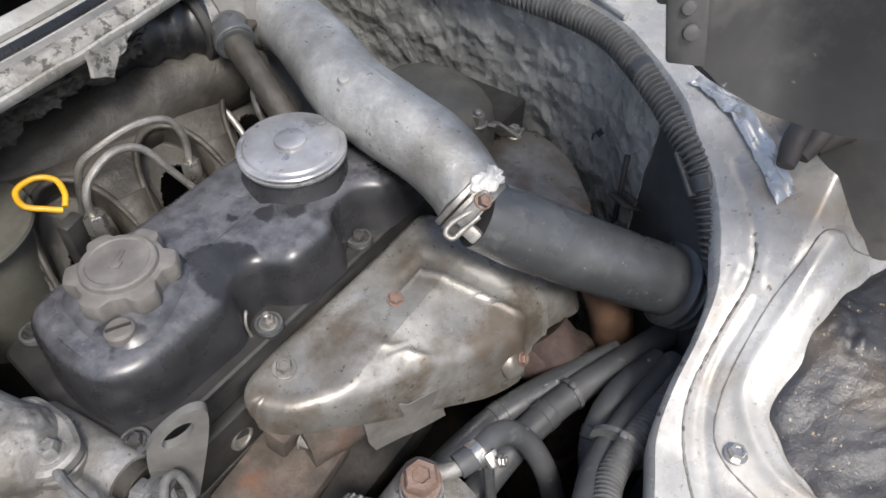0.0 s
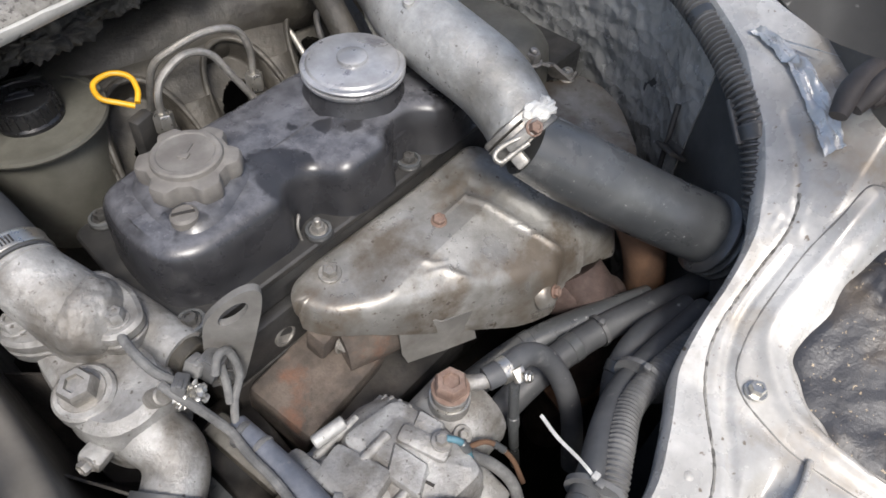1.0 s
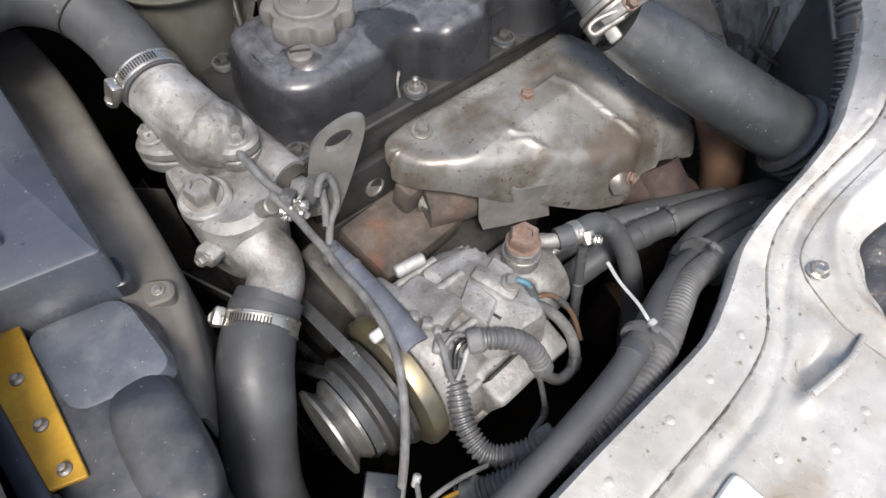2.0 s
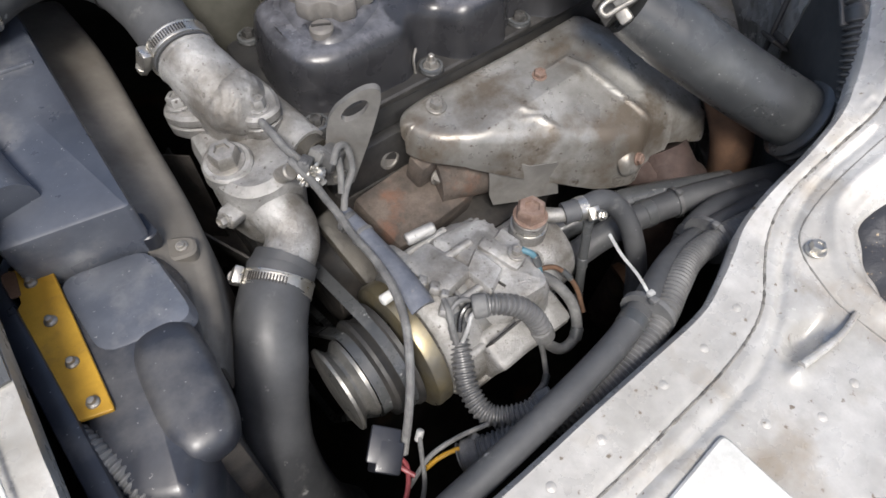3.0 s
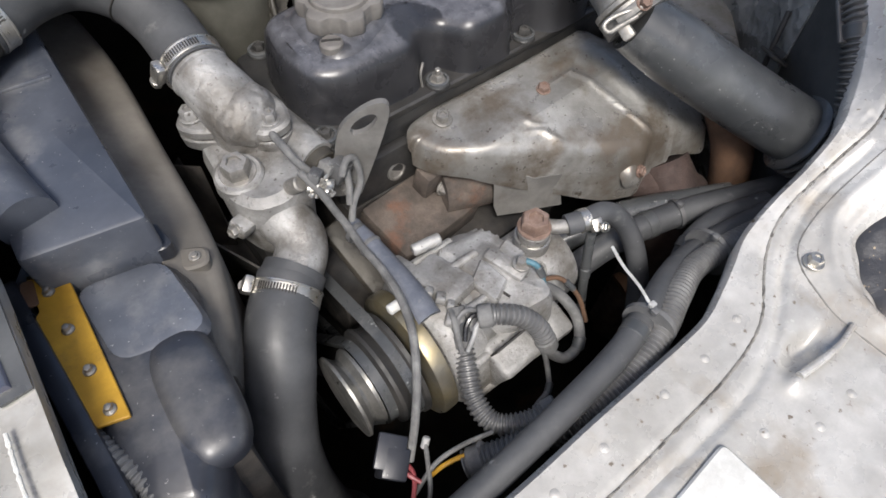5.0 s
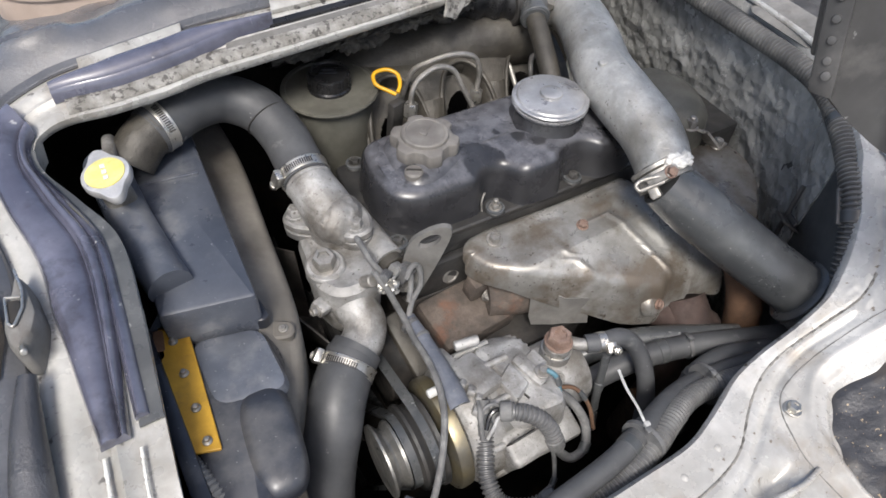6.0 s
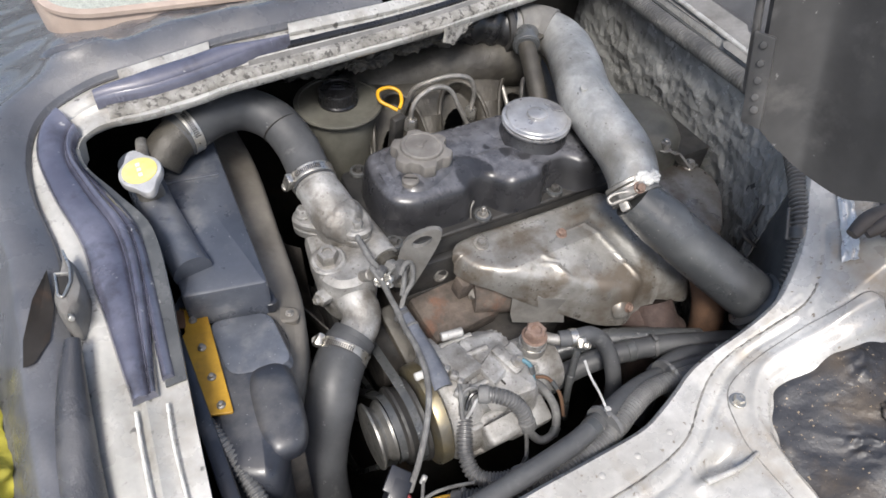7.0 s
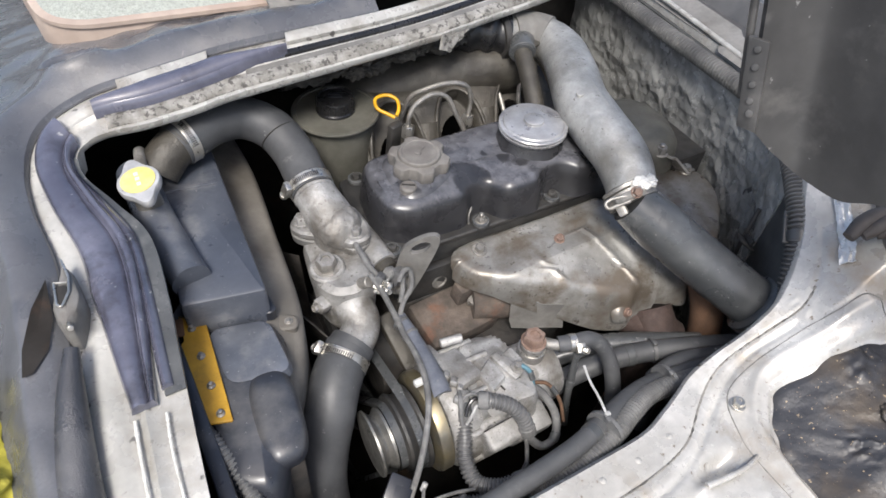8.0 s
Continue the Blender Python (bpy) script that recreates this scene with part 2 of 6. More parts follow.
def part(name, bm, material, parent=None, label="", smooth=0.6):
    bmesh.ops.remove_doubles(bm, verts=bm.verts, dist=2e-6)
    bmesh.ops.recalc_face_normals(bm, faces=bm.faces)
    for f in bm.faces:
        f.smooth = True
    for e in bm.edges:
        if len(e.link_faces) == 2 and e.calc_face_angle(0) > smooth:
            e.smooth = False
    me = bpy.data.meshes.new(name)
    bm.to_mesh(me)
    bm.free()
    me.materials.append(material)
    ob = new(name, me)
    if parent:
        ob.parent = parent
        if parent.type == "EMPTY":
            ob.matrix_parent_inverse = Matrix.Translation(-Vector(parent.location))
    if label:
        ob["label"] = label
    return ob


def V(*a):
    return Vector(a)


def spline(pts, steps=8):
    """Catmull-Rom through the points."""
    p = [Vector(q) for q in pts]
    p = [2 * p[0] - p[1]] + p + [2 * p[-1] - p[-2]]
    out = []
    for i in range(1, len(p) - 2):
        a, b, c, d = p[i - 1:i + 3]
        for k in range(steps):
            t = k / steps
            out.append(0.5 * ((2 * b) + (c - a) * t + (2 * a - 5 * b + 4 * c - d) * t * t + (3 * b - a - 3 * c + d) * t ** 3))
    out.append(p[-2])
    return out


def loft(rings, cap0=True, cap1=True, closed=True, bm=None):
    bm = bm or bmesh.new()
    vs = [[bm.verts.new(q) for q in r] for r in rings]
    n = len(vs[0])
    for a, b in zip(vs, vs[1:]):
        for i in range(n if closed else n - 1):
            j = (i + 1) % n
            bm.faces.new((a[i], a[j], b[j], b[i]))
    for on, ring in ((cap0, vs[0]), (cap1, vs[-1])):
        if on and n > 8:
            c = bm.verts.new(sum((v.co for v in ring), Vector()) / n)
            for i in range(n):
                bm.faces.new((ring[i], ring[(i + 1) % n], c))
        elif on:
            bm.faces.new(ring)
    return bm


def frames(path):
    out, up = [], None
    for i, q in enumerate(path):
        d = (path[min(i + 1, len(path) - 1)] - path[max(i - 1, 0)]).normalized()
        if up is None:
            up = d.orthogonal().normalized()
        up = (up - d * up.dot(d)).normalized()
        out.append((q, d, up, d.cross(up)))
    return out


def tube(pts, r, seg=20, steps=8, cap=True, bm=None, hollow=0.0):
    """A round tube along a smooth path; r is a number or a function of the share of the way."""
    path = spline(pts, steps)
    rings = []
    for i, (q, d, u, w) in enumerate(frames(path)):
        k = r(i / (len(path) - 1)) if callable(r) else r
        rings.append([q + (u * math.cos(a) + w * math.sin(a)) * k for a in [2 * math.pi * j / seg for j in range(seg)]])
    return loft(rings, cap, cap, True, bm)


def corrugated(pts, r, pitch=0.0042, depth=0.0016, seg=14):
    path = spline(pts, 40)
    length = sum((a - b).length for a, b in zip(path, path[1:]))
    n = int(length / pitch) * 4
    acc, res, k = 0.0, [path[0]], 1
    for i in range(1, len(path)):
        seglen = (path[i] - path[i - 1]).length
        while k <= n and acc + seglen >= length * k / n - 1e-9:
            res.append(path[i - 1].lerp(path[i], (length * k / n - acc) / max(seglen, 1e-9)))
            k += 1
        acc += seglen
    rings = []
    for i, (q, d, u, w) in enumerate(frames(res)):
        rr = r - (depth if i % 4 in (2, 3) else 0.0)
        rings.append([q + (u * math.cos(a) + w * math.sin(a)) * rr for a in [2 * math.pi * j / seg for j in range(seg)]])
    return loft(rings)


def lathe(base, axis, prof, seg=40, bm=None, squash=None):
    """prof: (radius, height along axis)."""
    axis = Vector(axis).normalized()
    u = axis.orthogonal().normalized()
    w = axis.cross(u)
    base = Vector(base)
    rings = []
    for r, h in prof:
        rings.append([base + axis * h + (u * math.cos(a) + w * math.sin(a)) * max(r, 1e-5) for a in [2 * math.pi * j / seg for j in range(seg)]])
    return loft(rings, True, True, True, bm)


def cyl(a, b, r, r2=None, seg=24, bev=0.0, bm=None):
    a, b = Vector(a), Vector(b)
    h = (b - a).length
    r2 = r if r2 is None else r2
    bev = bev or min(0.0012, h * 0.2, r * 0.3)
    return lathe(a, b - a, [(r - bev, 0), (r, bev), (r2, h - bev), (r2 - bev, h)], seg, bm)


def hexbolt(pos, axis, r=0.007, h=0.006, washer=1.45, stud=0.0, bm=None):
    """A flanged hexagon head, with a stud end if asked."""
    bm = bm or bmesh.new()
    axis = Vector(axis).normalized()
    pos = Vector(pos)
    if washer:
        cyl(pos, pos + axis * 0.0022, r * washer, seg=18, bm=bm)
    lathe(pos + axis * 0.002, axis, [(r, 0), (r, h * 0.8), (r * 0.86, h), (r * 0.55, h), (r * 0.5, h * 0.8)], 6, bm)
    if stud:
        cyl(pos + axis * h, pos + axis * (h + stud), r * 0.5, seg=12, bm=bm)
    return bm


def box(c, size, bev=0.003, rot=None, bm=None, seg=2):
    """A box with rounded edges round its centre c; rot is a matrix."""
    t = bmesh.new()
    bmesh.ops.create_cube(t, size=1.0, matrix=Matrix.Diagonal((*size, 1)))
    if bev:
        bmesh.ops.bevel(t, geom=t.edges[:], offset=bev, segments=seg, affect="EDGES", profile=0.5)
    bmesh.ops.transform(t, matrix=Matrix.Translation(c) @ (rot.to_4x4() if rot else Matrix()), verts=t.verts)
    if bm is None:
        return t
    me = bpy.data.meshes.new("tmp")
    t.to_mesh(me)
    t.free()
    bm.from_mesh(me)
    bpy.data.meshes.remove(me)
    return bm


def rounded(poly, r, n=5):
    """Corners of a 2D polygon rounded; r is one radius or one for each corner."""
    out = []
    m = len(poly)
    for i in range(m):
        p, a, b = Vector(poly[i]), Vector(poly[i - 1]), Vector(poly[(i + 1) % m])
        k = r[i] if isinstance(r, (list, tuple)) else r
        da, db = (a - p), (b - p)
        k = min(k, da.length * 0.45, db.length * 0.45)
        s, e = p + da.normalized() * k, p + db.normalized() * k
        for j in range(n):
            t = j / (n - 1)
            out.append((1 - t) ** 2 * s + 2 * t * (1 - t) * p + t * t * e)
    return out


def inset(ring, d):
    """Moves a 2D ring inwards by d (counter-clockwise ring)."""
    out = []
    m = len(ring)
    for i in range(m):
        t = (ring[(i + 1) % m] - ring[i - 1])
        t = t.normalized() if t.length > 1e-9 else Vector((1, 0))
        out.append(ring[i] + Vector((-t.y, t.x)) * d)
    for _ in range(12):
        for i in range(m):
            j = (i + 1) % m
            if (out[j] - out[i]).dot(ring[j] - ring[i]) < 0:
                out[i] = out[j] = (out[i] + out[j]) / 2
    return out


def slab(poly, levels, r=0.01, n=5, bm=None):
    """Rounded outline raised through levels of (z, inset)."""
    ring = rounded(poly, r, n)
    return loft([[Vector((q.x, q.y, z)) for q in inset(ring, d)] for z, d in levels], bm=bm)


def grid(nu, nv, f, bm=None):
    bm = bm or bmesh.new()
    vs = [[bm.verts.new(f(i / nu, j / nv)) for j in range(nv + 1)] for i in range(nu + 1)]
    for i in range(nu):
        for j in range(nv):
            bm.faces.new((vs[i][j], vs[i + 1][j], vs[i + 1][j + 1], vs[i][j + 1]))
    return bm


def thick(bm, d):
    """Gives a sheet a thickness d downwards along its normals."""
    bmesh.ops.recalc_face_normals(bm, faces=bm.faces)
    bmesh.ops.solidify(bm, geom=bm.faces[:], thickness=d)
    return bm


def hose_clamp(at, along, r, screw, width=0.012, label="worm drive hose clamp of perforated zinc steel"):
    at, along, screw = Vector(at), Vector(along).normalized(), Vector(screw)
    screw = (screw - along * screw.dot(along)).normalized()
    side = along.cross(screw)
    c = thing("hose_clamp", at, label, "hose clamp")
    h = width / 2
    bm = lathe(at, along, [(r, -h), (r + 0.0012, -h), (r + 0.0014, -h * 0.8), (r + 0.0009, -h * 0.7), (r + 0.0009, h * 0.7), (r + 0.0014, h * 0.8), (r + 0.0012, h), (r, h)], 48)
    band = part("band", bm, M_ZINC, c)
    rot = Matrix((side, along, screw)).transposed()
    for k in range(-14, 15):
        if k == 0:
            continue
        a = 0.085 * k + math.copysign(0.42, k)
        q = at + (screw * math.cos(a) + side * math.sin(a)) * (r + 0.0012)
        out = (q - at).normalized()
        part("slot", box(q, (0.0011, width * 0.5, 0.0008), 0, Matrix((along.cross(out), along, out)).transposed()), M_DARKIRON, band)
    part("screw_housing", box(at + screw * (r + 0.0045), (0.017, width * 1.1, 0.008), 0.002, rot), M_ZINC, c)
    s = at + screw * (r + 0.005)
    part("screw", hexbolt(s + side * 0.008, side, 0.0048, 0.005, 1.2), M_ZINC, c)
    return c


# ---- ground and the bay's shell ----
gr = bmesh.new()
bmesh.ops.create_grid(gr, x_segments=8, y_segments=8, size=150, matrix=Matrix.Translation((0, 0, -0.75)))
tagged(part("ground", gr, M_ASPHALT), "grey asphalt ground under the van", "ground", kind="structure")
tagged(part("floor", box((0.15, 0.28, -0.40), (1.0, 0.8, 0.02), 0), M_BAY), "grimy floor of the engine bay, near black with its shade painted in", "floor", kind="structure")
tagged(part("wall_near", box((0.15, -0.055, -0.13), (0.9, 0.012, 0.53), 0), M_BAY), "grimy inner wall under the sill panel, shade painted in", "wall", kind="structure")
tagged(part("wall_far", box((0.15, 0.68, -0.05), (1.0, 0.012, 0.70), 0), M_BAY), "grimy far wall of the engine bay, shade painted in", "wall", kind="structure")
tagged(part("wall_front", box((-0.275, 0.28, -0.08), (0.012, 0.78, 0.62), 0), M_BAY), "grimy wall in front of the radiator, shade painted in", "wall", kind="structure")


# near sill: one pressed sheet that climbs to the rear, with a bead, a recess and a rolled inner edge
EDGE = [(-0.42, -0.036), (-0.20, -0.038), (-0.03, -0.038), (0.05, -0.036), (0.112, -0.035), (0.173, -0.033), (0.21, -0.023), (0.235, -0.014), (0.267, -0.002), (0.305, 0.003),
        (0.344, 0.004), (0.383, 0.009), (0.412, 0.024), (0.440, 0.048), (0.462, 0.074), (0.506, 0.124), (0.549, 0.187), (0.574, 0.25), (0.588, 0.33), (0.600, 0.50), (0.612, 0.72)]
RISE = [(-9, 0.158), (0.26, 0.158), (0.32, 0.176), (0.36, 0.194), (0.40, 0.216), (0.44, 0.256), (0.48, 0.286), (0.54, 0.298), (9, 0.302)]
RISE_NEAR = [(-9, 0.158), (0.26, 0.158), (0.32, 0.176), (0.36, 0.192), (0.40, 0.208), (0.48, 0.222), (9, 0.25)]
LAP = [(0.52, -0.12), (0.457, -0.070), (0.448, -0.048), (0.438, -0.038), (0.418, -0.035), (0.387, -0.029), (0.332, -0.027), (0.293, -0.033), (0.275, -0.046), (0.265, -0.070), (0.258, -0.10), (0.258, -0.148), (0.262, -0.26)]
RIDGE = [(0.50, -0.10), (0.466, -0.070), (0.446, -0.052), (0.415, -0.044), (0.385, -0.041), (0.334, -0.037), (0.309, -0.047), (0.285, -0.072), (0.277, -0.10), (0.275, -0.158), (0.28, -0.28)]
CREASE = [(0.455, 0.040), (0.426, 0.006), (0.40, -0.009), (0.359, -0.008), (0.312, -0.008), (0.280, -0.016), (0.248, -0.034), (0.213, -0.057), (0.18, -0.067), (0.139, -0.072), (0.088, -0.074), (0.013, -0.076), (-0.30, -0.076)]
STEP = [(0.383, -0.020), (0.331, -0.017), (0.290, -0.027), (0.249, -0.050), (0.210, -0.072), (0.164, -0.087), (0.108, -0.090), (0.031, -0.090), (-0.30, -0.09)]
RECESS = [(0.75, -0.16), (0.52, -0.112), (0.455, -0.078), (0.436, -0.069), (0.422, -0.066), (0.378, -0.061), (0.328, -0.058), (0.309, -0.068), (0.289, -0.094), (0.280, -0.12), (0.276, -0.157), (0.278, -0.27), (0.32, -0.42), (0.75, -0.42)]


def interp(table, x):
    for (a, p), (b, q) in zip(table, table[1:]):
        if x <= b:
            t = (x - a) / (b - a)
            return p + (q - p) * t
    return table[-1][1]


def polydist(line, x, y):
    best = 9.0
    for (ax, ay), (bx, by) in zip(line, line[1:]):
        dx, dy = bx - ax, by - ay
        t = max(0, min(1, ((x - ax) * dx + (y - ay) * dy) / (dx * dx + dy * dy)))
        best = min(best, math.hypot(x - ax - dx * t, y - ay - dy * t))
    return best


def inside(poly, x, y):
    c = False
    for (ax, ay), (bx, by) in zip(poly, poly[1:] + poly[:1]):
        if (ay > y) != (by > y) and x < (bx - ax) * (y - ay) / (by - ay) + ax:
            c = not c
    return c


def smooth_path(line, steps=6):
    return [(q.x, q.y) for q in spline([(x, y, 0) for x, y in line], steps)]


LAP_S, RIDGE_S, CREASE_S, STEP_S = [smooth_path(q) for q in (LAP, RIDGE, CREASE, STEP)]
REC_S = smooth_path(RECESS[:-1], 5) + RECESS[-1:]
LAP_AREA = LAP_S + [(0.32, -0.45), (0.8, -0.45), (0.8, -0.2)]


def panel_z(x, y, fine=True):
    k = max(0.0, min(1.0, (-0.03 - y) / 0.05))
    z = interp(RISE, x) * (1 - k) + interp(RISE_NEAR, x) * k
    if not fine or y > 0.08 or y < -0.42:
        return z
    d = polydist(LAP_S, x, y)
    z += 0.0014 * (0.5 + 0.5 * math.tanh((d if inside(LAP_AREA, x, y) else -d) / 0.0012))
    d = polydist(RIDGE_S, x, y)
    z += 0.0045 * math.exp(-(d / 0.0055) ** 2)
    d = polydist(CREASE_S, x, y)
    z -= 0.0012 * math.exp(-(d / 0.003) ** 2)
    d = polydist(STEP_S, x, y)
    z -= 0.0035 * math.exp(-(d / 0.0035) ** 2)
    d = polydist(REC_S + REC_S[:1], x, y)
    z -= 0.010 * (0.5 + 0.5 * math.tanh((d if inside(REC_S, x, y) else -d) / 0.003 - 0.3))
    # dented pocket and lug below the ridge
    z -= 0.014 * math.exp(-((x - 0.218) / 0.022) ** 2 - ((y + 0.092) / 0.009) ** 2)
    z += 0.007 * math.exp(-((x - 0.186) / 0.008) ** 2 - ((y + 0.104) / 0.006) ** 2)
    # wrinkled metal at the corner
    z += 0.0015 * math.exp(-((x - 0.40) / 0.02) ** 2 - ((y + 0.008) / 0.02) ** 2) * noise.noise(Vector((x * 160, y * 160, 1)))
    return z + 0.0010 * noise.noise(Vector((x * 16, y * 16, 0)))


def sill_sheet():
    edge = spline([(x, y, 0) for x, y in EDGE], 16)
    bm = bmesh.new()
    rows = []
    for q in edge:
        row = [V(q.x, q.y + 0.003, panel_z(q.x, q.y) - 0.022), V(q.x, q.y + 0.0035, panel_z(q.x, q.y) - 0.004)]
        for j in range(131):
            s = (j / 130) ** 1.5
            y = q.y + (-0.5 - q.y) * s
            row.append(V(q.x, y, panel_z(q.x, y) - (0.001 if j == 0 else 0)))
        rows.append([bm.verts.new(p) for p in row])
    for a, b in zip(rows, rows[1:]):
        for j in range(len(a) - 1):
            bm.faces.new((a[j], b[j], b[j + 1], a[j + 1]))
    return bm


sill = tagged(part("sill_panel", sill_sheet(), M_PANEL, smooth=1.0), "champagne painted sheet metal sill with pressed bead, stains and scratches", "body panel", kind="structure")
for k, (x, y) in enumerate([(0.196, -0.046), (0.150, -0.052), (0.106, -0.052), (0.044, -0.052), (-0.003, -0.053), (-0.05, -0.053), (0.211, -0.134), (0.172, -0.134), (0.138, -0.113)]):
    part("spot_weld", lathe((x, y, panel_z(x, y) - 0.001), (0, 0, 1), [(0.004, 0), (0.0034, 0.0013), (0.0015, 0.002), (0.0002, 0.0021)], 12), M_PANEL, sill)
rearp = grid(20, 30, lambda u, v: V(0.612 + 0.5 * u, -0.5 + 1.6 * v, 0.302 + 0.03 * (u > 0.12) + 0.02 * (u > 0.3)))
tagged(part("rear_floor_panel", thick(rearp, 0.002), M_LID), "dull dark painted cab floor behind the hatch opening", "body panel", kind="structure")
b = thing("panel_bolt", (0.281, -0.053, 0.165), "bright hexagon bolt with washer in the sill panel", "bolt")
part("head", hexbolt((0.281, -0.053, panel_z(0.281, -0.053)), (0, 0, 1), 0.0062, 0.006, 1.35), M_ZINC, b)
# drain strut beside the lug
tagged(part("weld_rib", tube([(0.190, -0.103, 0.163), (0.215, -0.106, 0.163), (0.238, -0.107, 0.162), (0.260, -0.104, 0.161)], lambda s: 0.0032 - 0.001 * s, 10), M_PANEL),
       "welded painted rib on the sill panel", "body panel", kind="structure")
tagged(part("access_plate", slab([(0.108, -0.099), (-0.02, -0.109), (-0.26, -0.12), (-0.26, -0.30), (0.112, -0.30)], [(0.155, 0), (0.161, 0), (0.1625, 0.0015)], 0.006), M_WHITE),
       "white painted access plate lying on the sill", "body panel", kind="structure")


def pad_sheet():
    ring = [Vector(q) for q in smooth_path(RECESS[1:-2], 10)] + [Vector((0.36, -0.42)), Vector((0.58, -0.42)), Vector((0.66, -0.30)), Vector((0.60, -0.18))]
    c = Vector((0.43, -0.21))
    rings = []
    for k in range(46):
        t = (k / 46) ** 0.9
        row = []
        for i, p in enumerate(ring):
            wob = (0.006 + 0.005 * noise.noise(Vector((p.x * 45, p.y * 45, 3)))) / max(0.03, (p - c).length)
            q = p.lerp(c, min(0.985, wob + t * (1 - wob)))
            h = 0.0035 + 0.003 * noise.fractal(Vector((q.x * 26, q.y * 26, 0)), 1.0, 2.0, 4) + 0.006 * math.exp(-((q.y + 0.16 - (q.x - 0.4) * 0.2) / 0.012) ** 2)
            h += 0.005 * math.exp(-((q.x - 0.40) / 0.022) ** 2 - ((q.y + 0.085) / 0.016) ** 2) * (0.8 + 1.5 * noise.noise(Vector((q.x * 130, q.y * 130, 0))))
            h += 0.007 * math.exp(-((q.x - 0.345) / 0.014) ** 2 - ((q.y + 0.150) / 0.014) ** 2) * (0.5 + 1.6 * noise.noise(Vector((q.x * 160, q.y * 160, 7))))
            row.append(V(q.x, q.y, panel_z(q.x, q.y) + (0.0006 if k == 0 else max(0.0016, h))))
        rings.append(row)
    return loft(rings, False, True)


pad = tagged(part("sound_pad", pad_sheet(), M_PAD, smooth=2.0), "lumpy black bitumen sound deadening pad with sandy grit in the recess", "sound pad")

for cx, cy, sx, sy in ((0.405, -0.150, 0.020, 0.014), (0.388, -0.142, 0.010, 0.014)):
    lm = bmesh.new()
    bmesh.ops.create_icosphere(lm, subdivisions=4, radius=1.0)
    for q in lm.verts:
        d = q.co.copy()
        q.co = V(cx + sx * d.x, cy + sy * d.y, panel_z(cx, cy) + 0.004 + 0.006 * d.z) + d * 0.003 * noise.fractal(d * 2 + V(cx * 90, 0, 0), 1.0, 2.0, 3)
    part("blister", lm, M_PAD, pad, "raised torn bitumen blister", smooth=2)

# ---- rear wall with crumpled foil insulation, its conduit and clips ----
WALL = [(0.39, -0.01), (0.445, 0.045), (0.497, 0.115), (0.545, 0.185), (0.568, 0.25), (0.580, 0.33), (0.592, 0.50), (0.602, 0.70)]


def wall_sheet(s0, s1, off, z0, z1, amp, nu, nv):
    path = spline([(x, y, 0) for x, y in WALL], 12)

    def f(u, v):
        k = (s0 + (s1 - s0) * u) * (len(path) - 1)
        i = min(int(k), len(path) - 2)
        p = path[i].lerp(path[i + 1], k - i)
        d = (path[i + 1] - path[i]).normalized()
        nrm = Vector((-d.y, d.x, 0))
        z = z0 + (z1(p.x) - z0) * v
        q = Vector((p.x, p.y, z)) * 13
        w = noise.noise(q) + 1.3 * abs(noise.noise(q * 1.9)) + 1.0 * abs(noise.noise(q * 3.7)) + 0.4 * abs(noise.noise(q * 8.7)) - 0.7
        return V(p.x, p.y, z) + nrm * (off + amp * w)
    return grid(nu, nv, f)


tagged(part("wall_rear", thick(wall_sheet(0, 1, 0.0, -0.4, lambda x: interp(RISE, x) - 0.008, 0.0, 60, 4), 0.006), M_WALLR), "dark painted rear wall of the bay", "wall", kind="structure")
tagged(part("insulation_sheet", thick(wall_sheet(0.27, 1, 0.006, -0.16, lambda x: interp(RISE, x) - 0.012, 0.0020, 300, 170), 0.002), M_FOIL, smooth=0.9),
       "crumpled dark green grey foil insulation on the rear wall", "insulation")
cd = thing("wiring_conduit", (0.5, 0.13, 0.2), "thick ribbed black conduit clipped along the rear rim", "conduit")
CPTS = [(0.430, -0.030, 0.10), (0.426, -0.012, 0.14), (0.422, 0.006, 0.174), (0.422, 0.022, 0.203), (0.439, 0.045, 0.234), (0.460, 0.074, 0.258), (0.502, 0.129, 0.275), (0.543, 0.192, 0.283), (0.560, 0.25, 0.283), (0.567, 0.33, 0.281), (0.574, 0.46, 0.279), (0.586, 0.66, 0.279)]
part("conduit", corrugated(CPTS, 0.0130, 0.0054, 0.0038, 18), M_CONDUIT, cd)
for k in (4.4, 6.3):
    q = spline(CPTS, 10)[int(k * 10)]
    e = spline(CPTS, 10)[int(k * 10) + 1]
    part("tape_band", cyl(q - (e - q).normalized() * 0.006, q + (e - q).normalized() * 0.006, 0.0132), M_RUBBER, cd)
strap_at = spline(CPTS, 10)[46]
part("strap", box(strap_at + V(-0.006, 0.010, -0.002), (0.010, 0.040, 0.004), 0.0015, Euler((0.5, 0.2, -0.6)).to_matrix()), M_CONDUIT, cd, "ribbed plastic strap")
bk = thing("wall_bracket", (0.47, 0.12, 0.15), "dark angled steel bracket beside the insulation edge", "bracket")
part("plate", box((0.470, 0.118, 0.168), (0.03, 0.022, 0.004), 0.0015, Euler((0.5, 0.3, 0.9)).to_matrix()), M_BLACKMETAL, bk)
part("tab", box((0.458, 0.108, 0.143), (0.02, 0.018, 0.004), 0.001, Euler((0.9, 0.2, 0.9)).to_matrix()), M_BLACKMETAL, bk)
part("rib", box((0.474, 0.116, 0.172), (0.026, 0.003, 0.006), 0.0008, Euler((0.5, 0.3, 0.9)).to_matrix()), M_BLACKMETAL, bk)
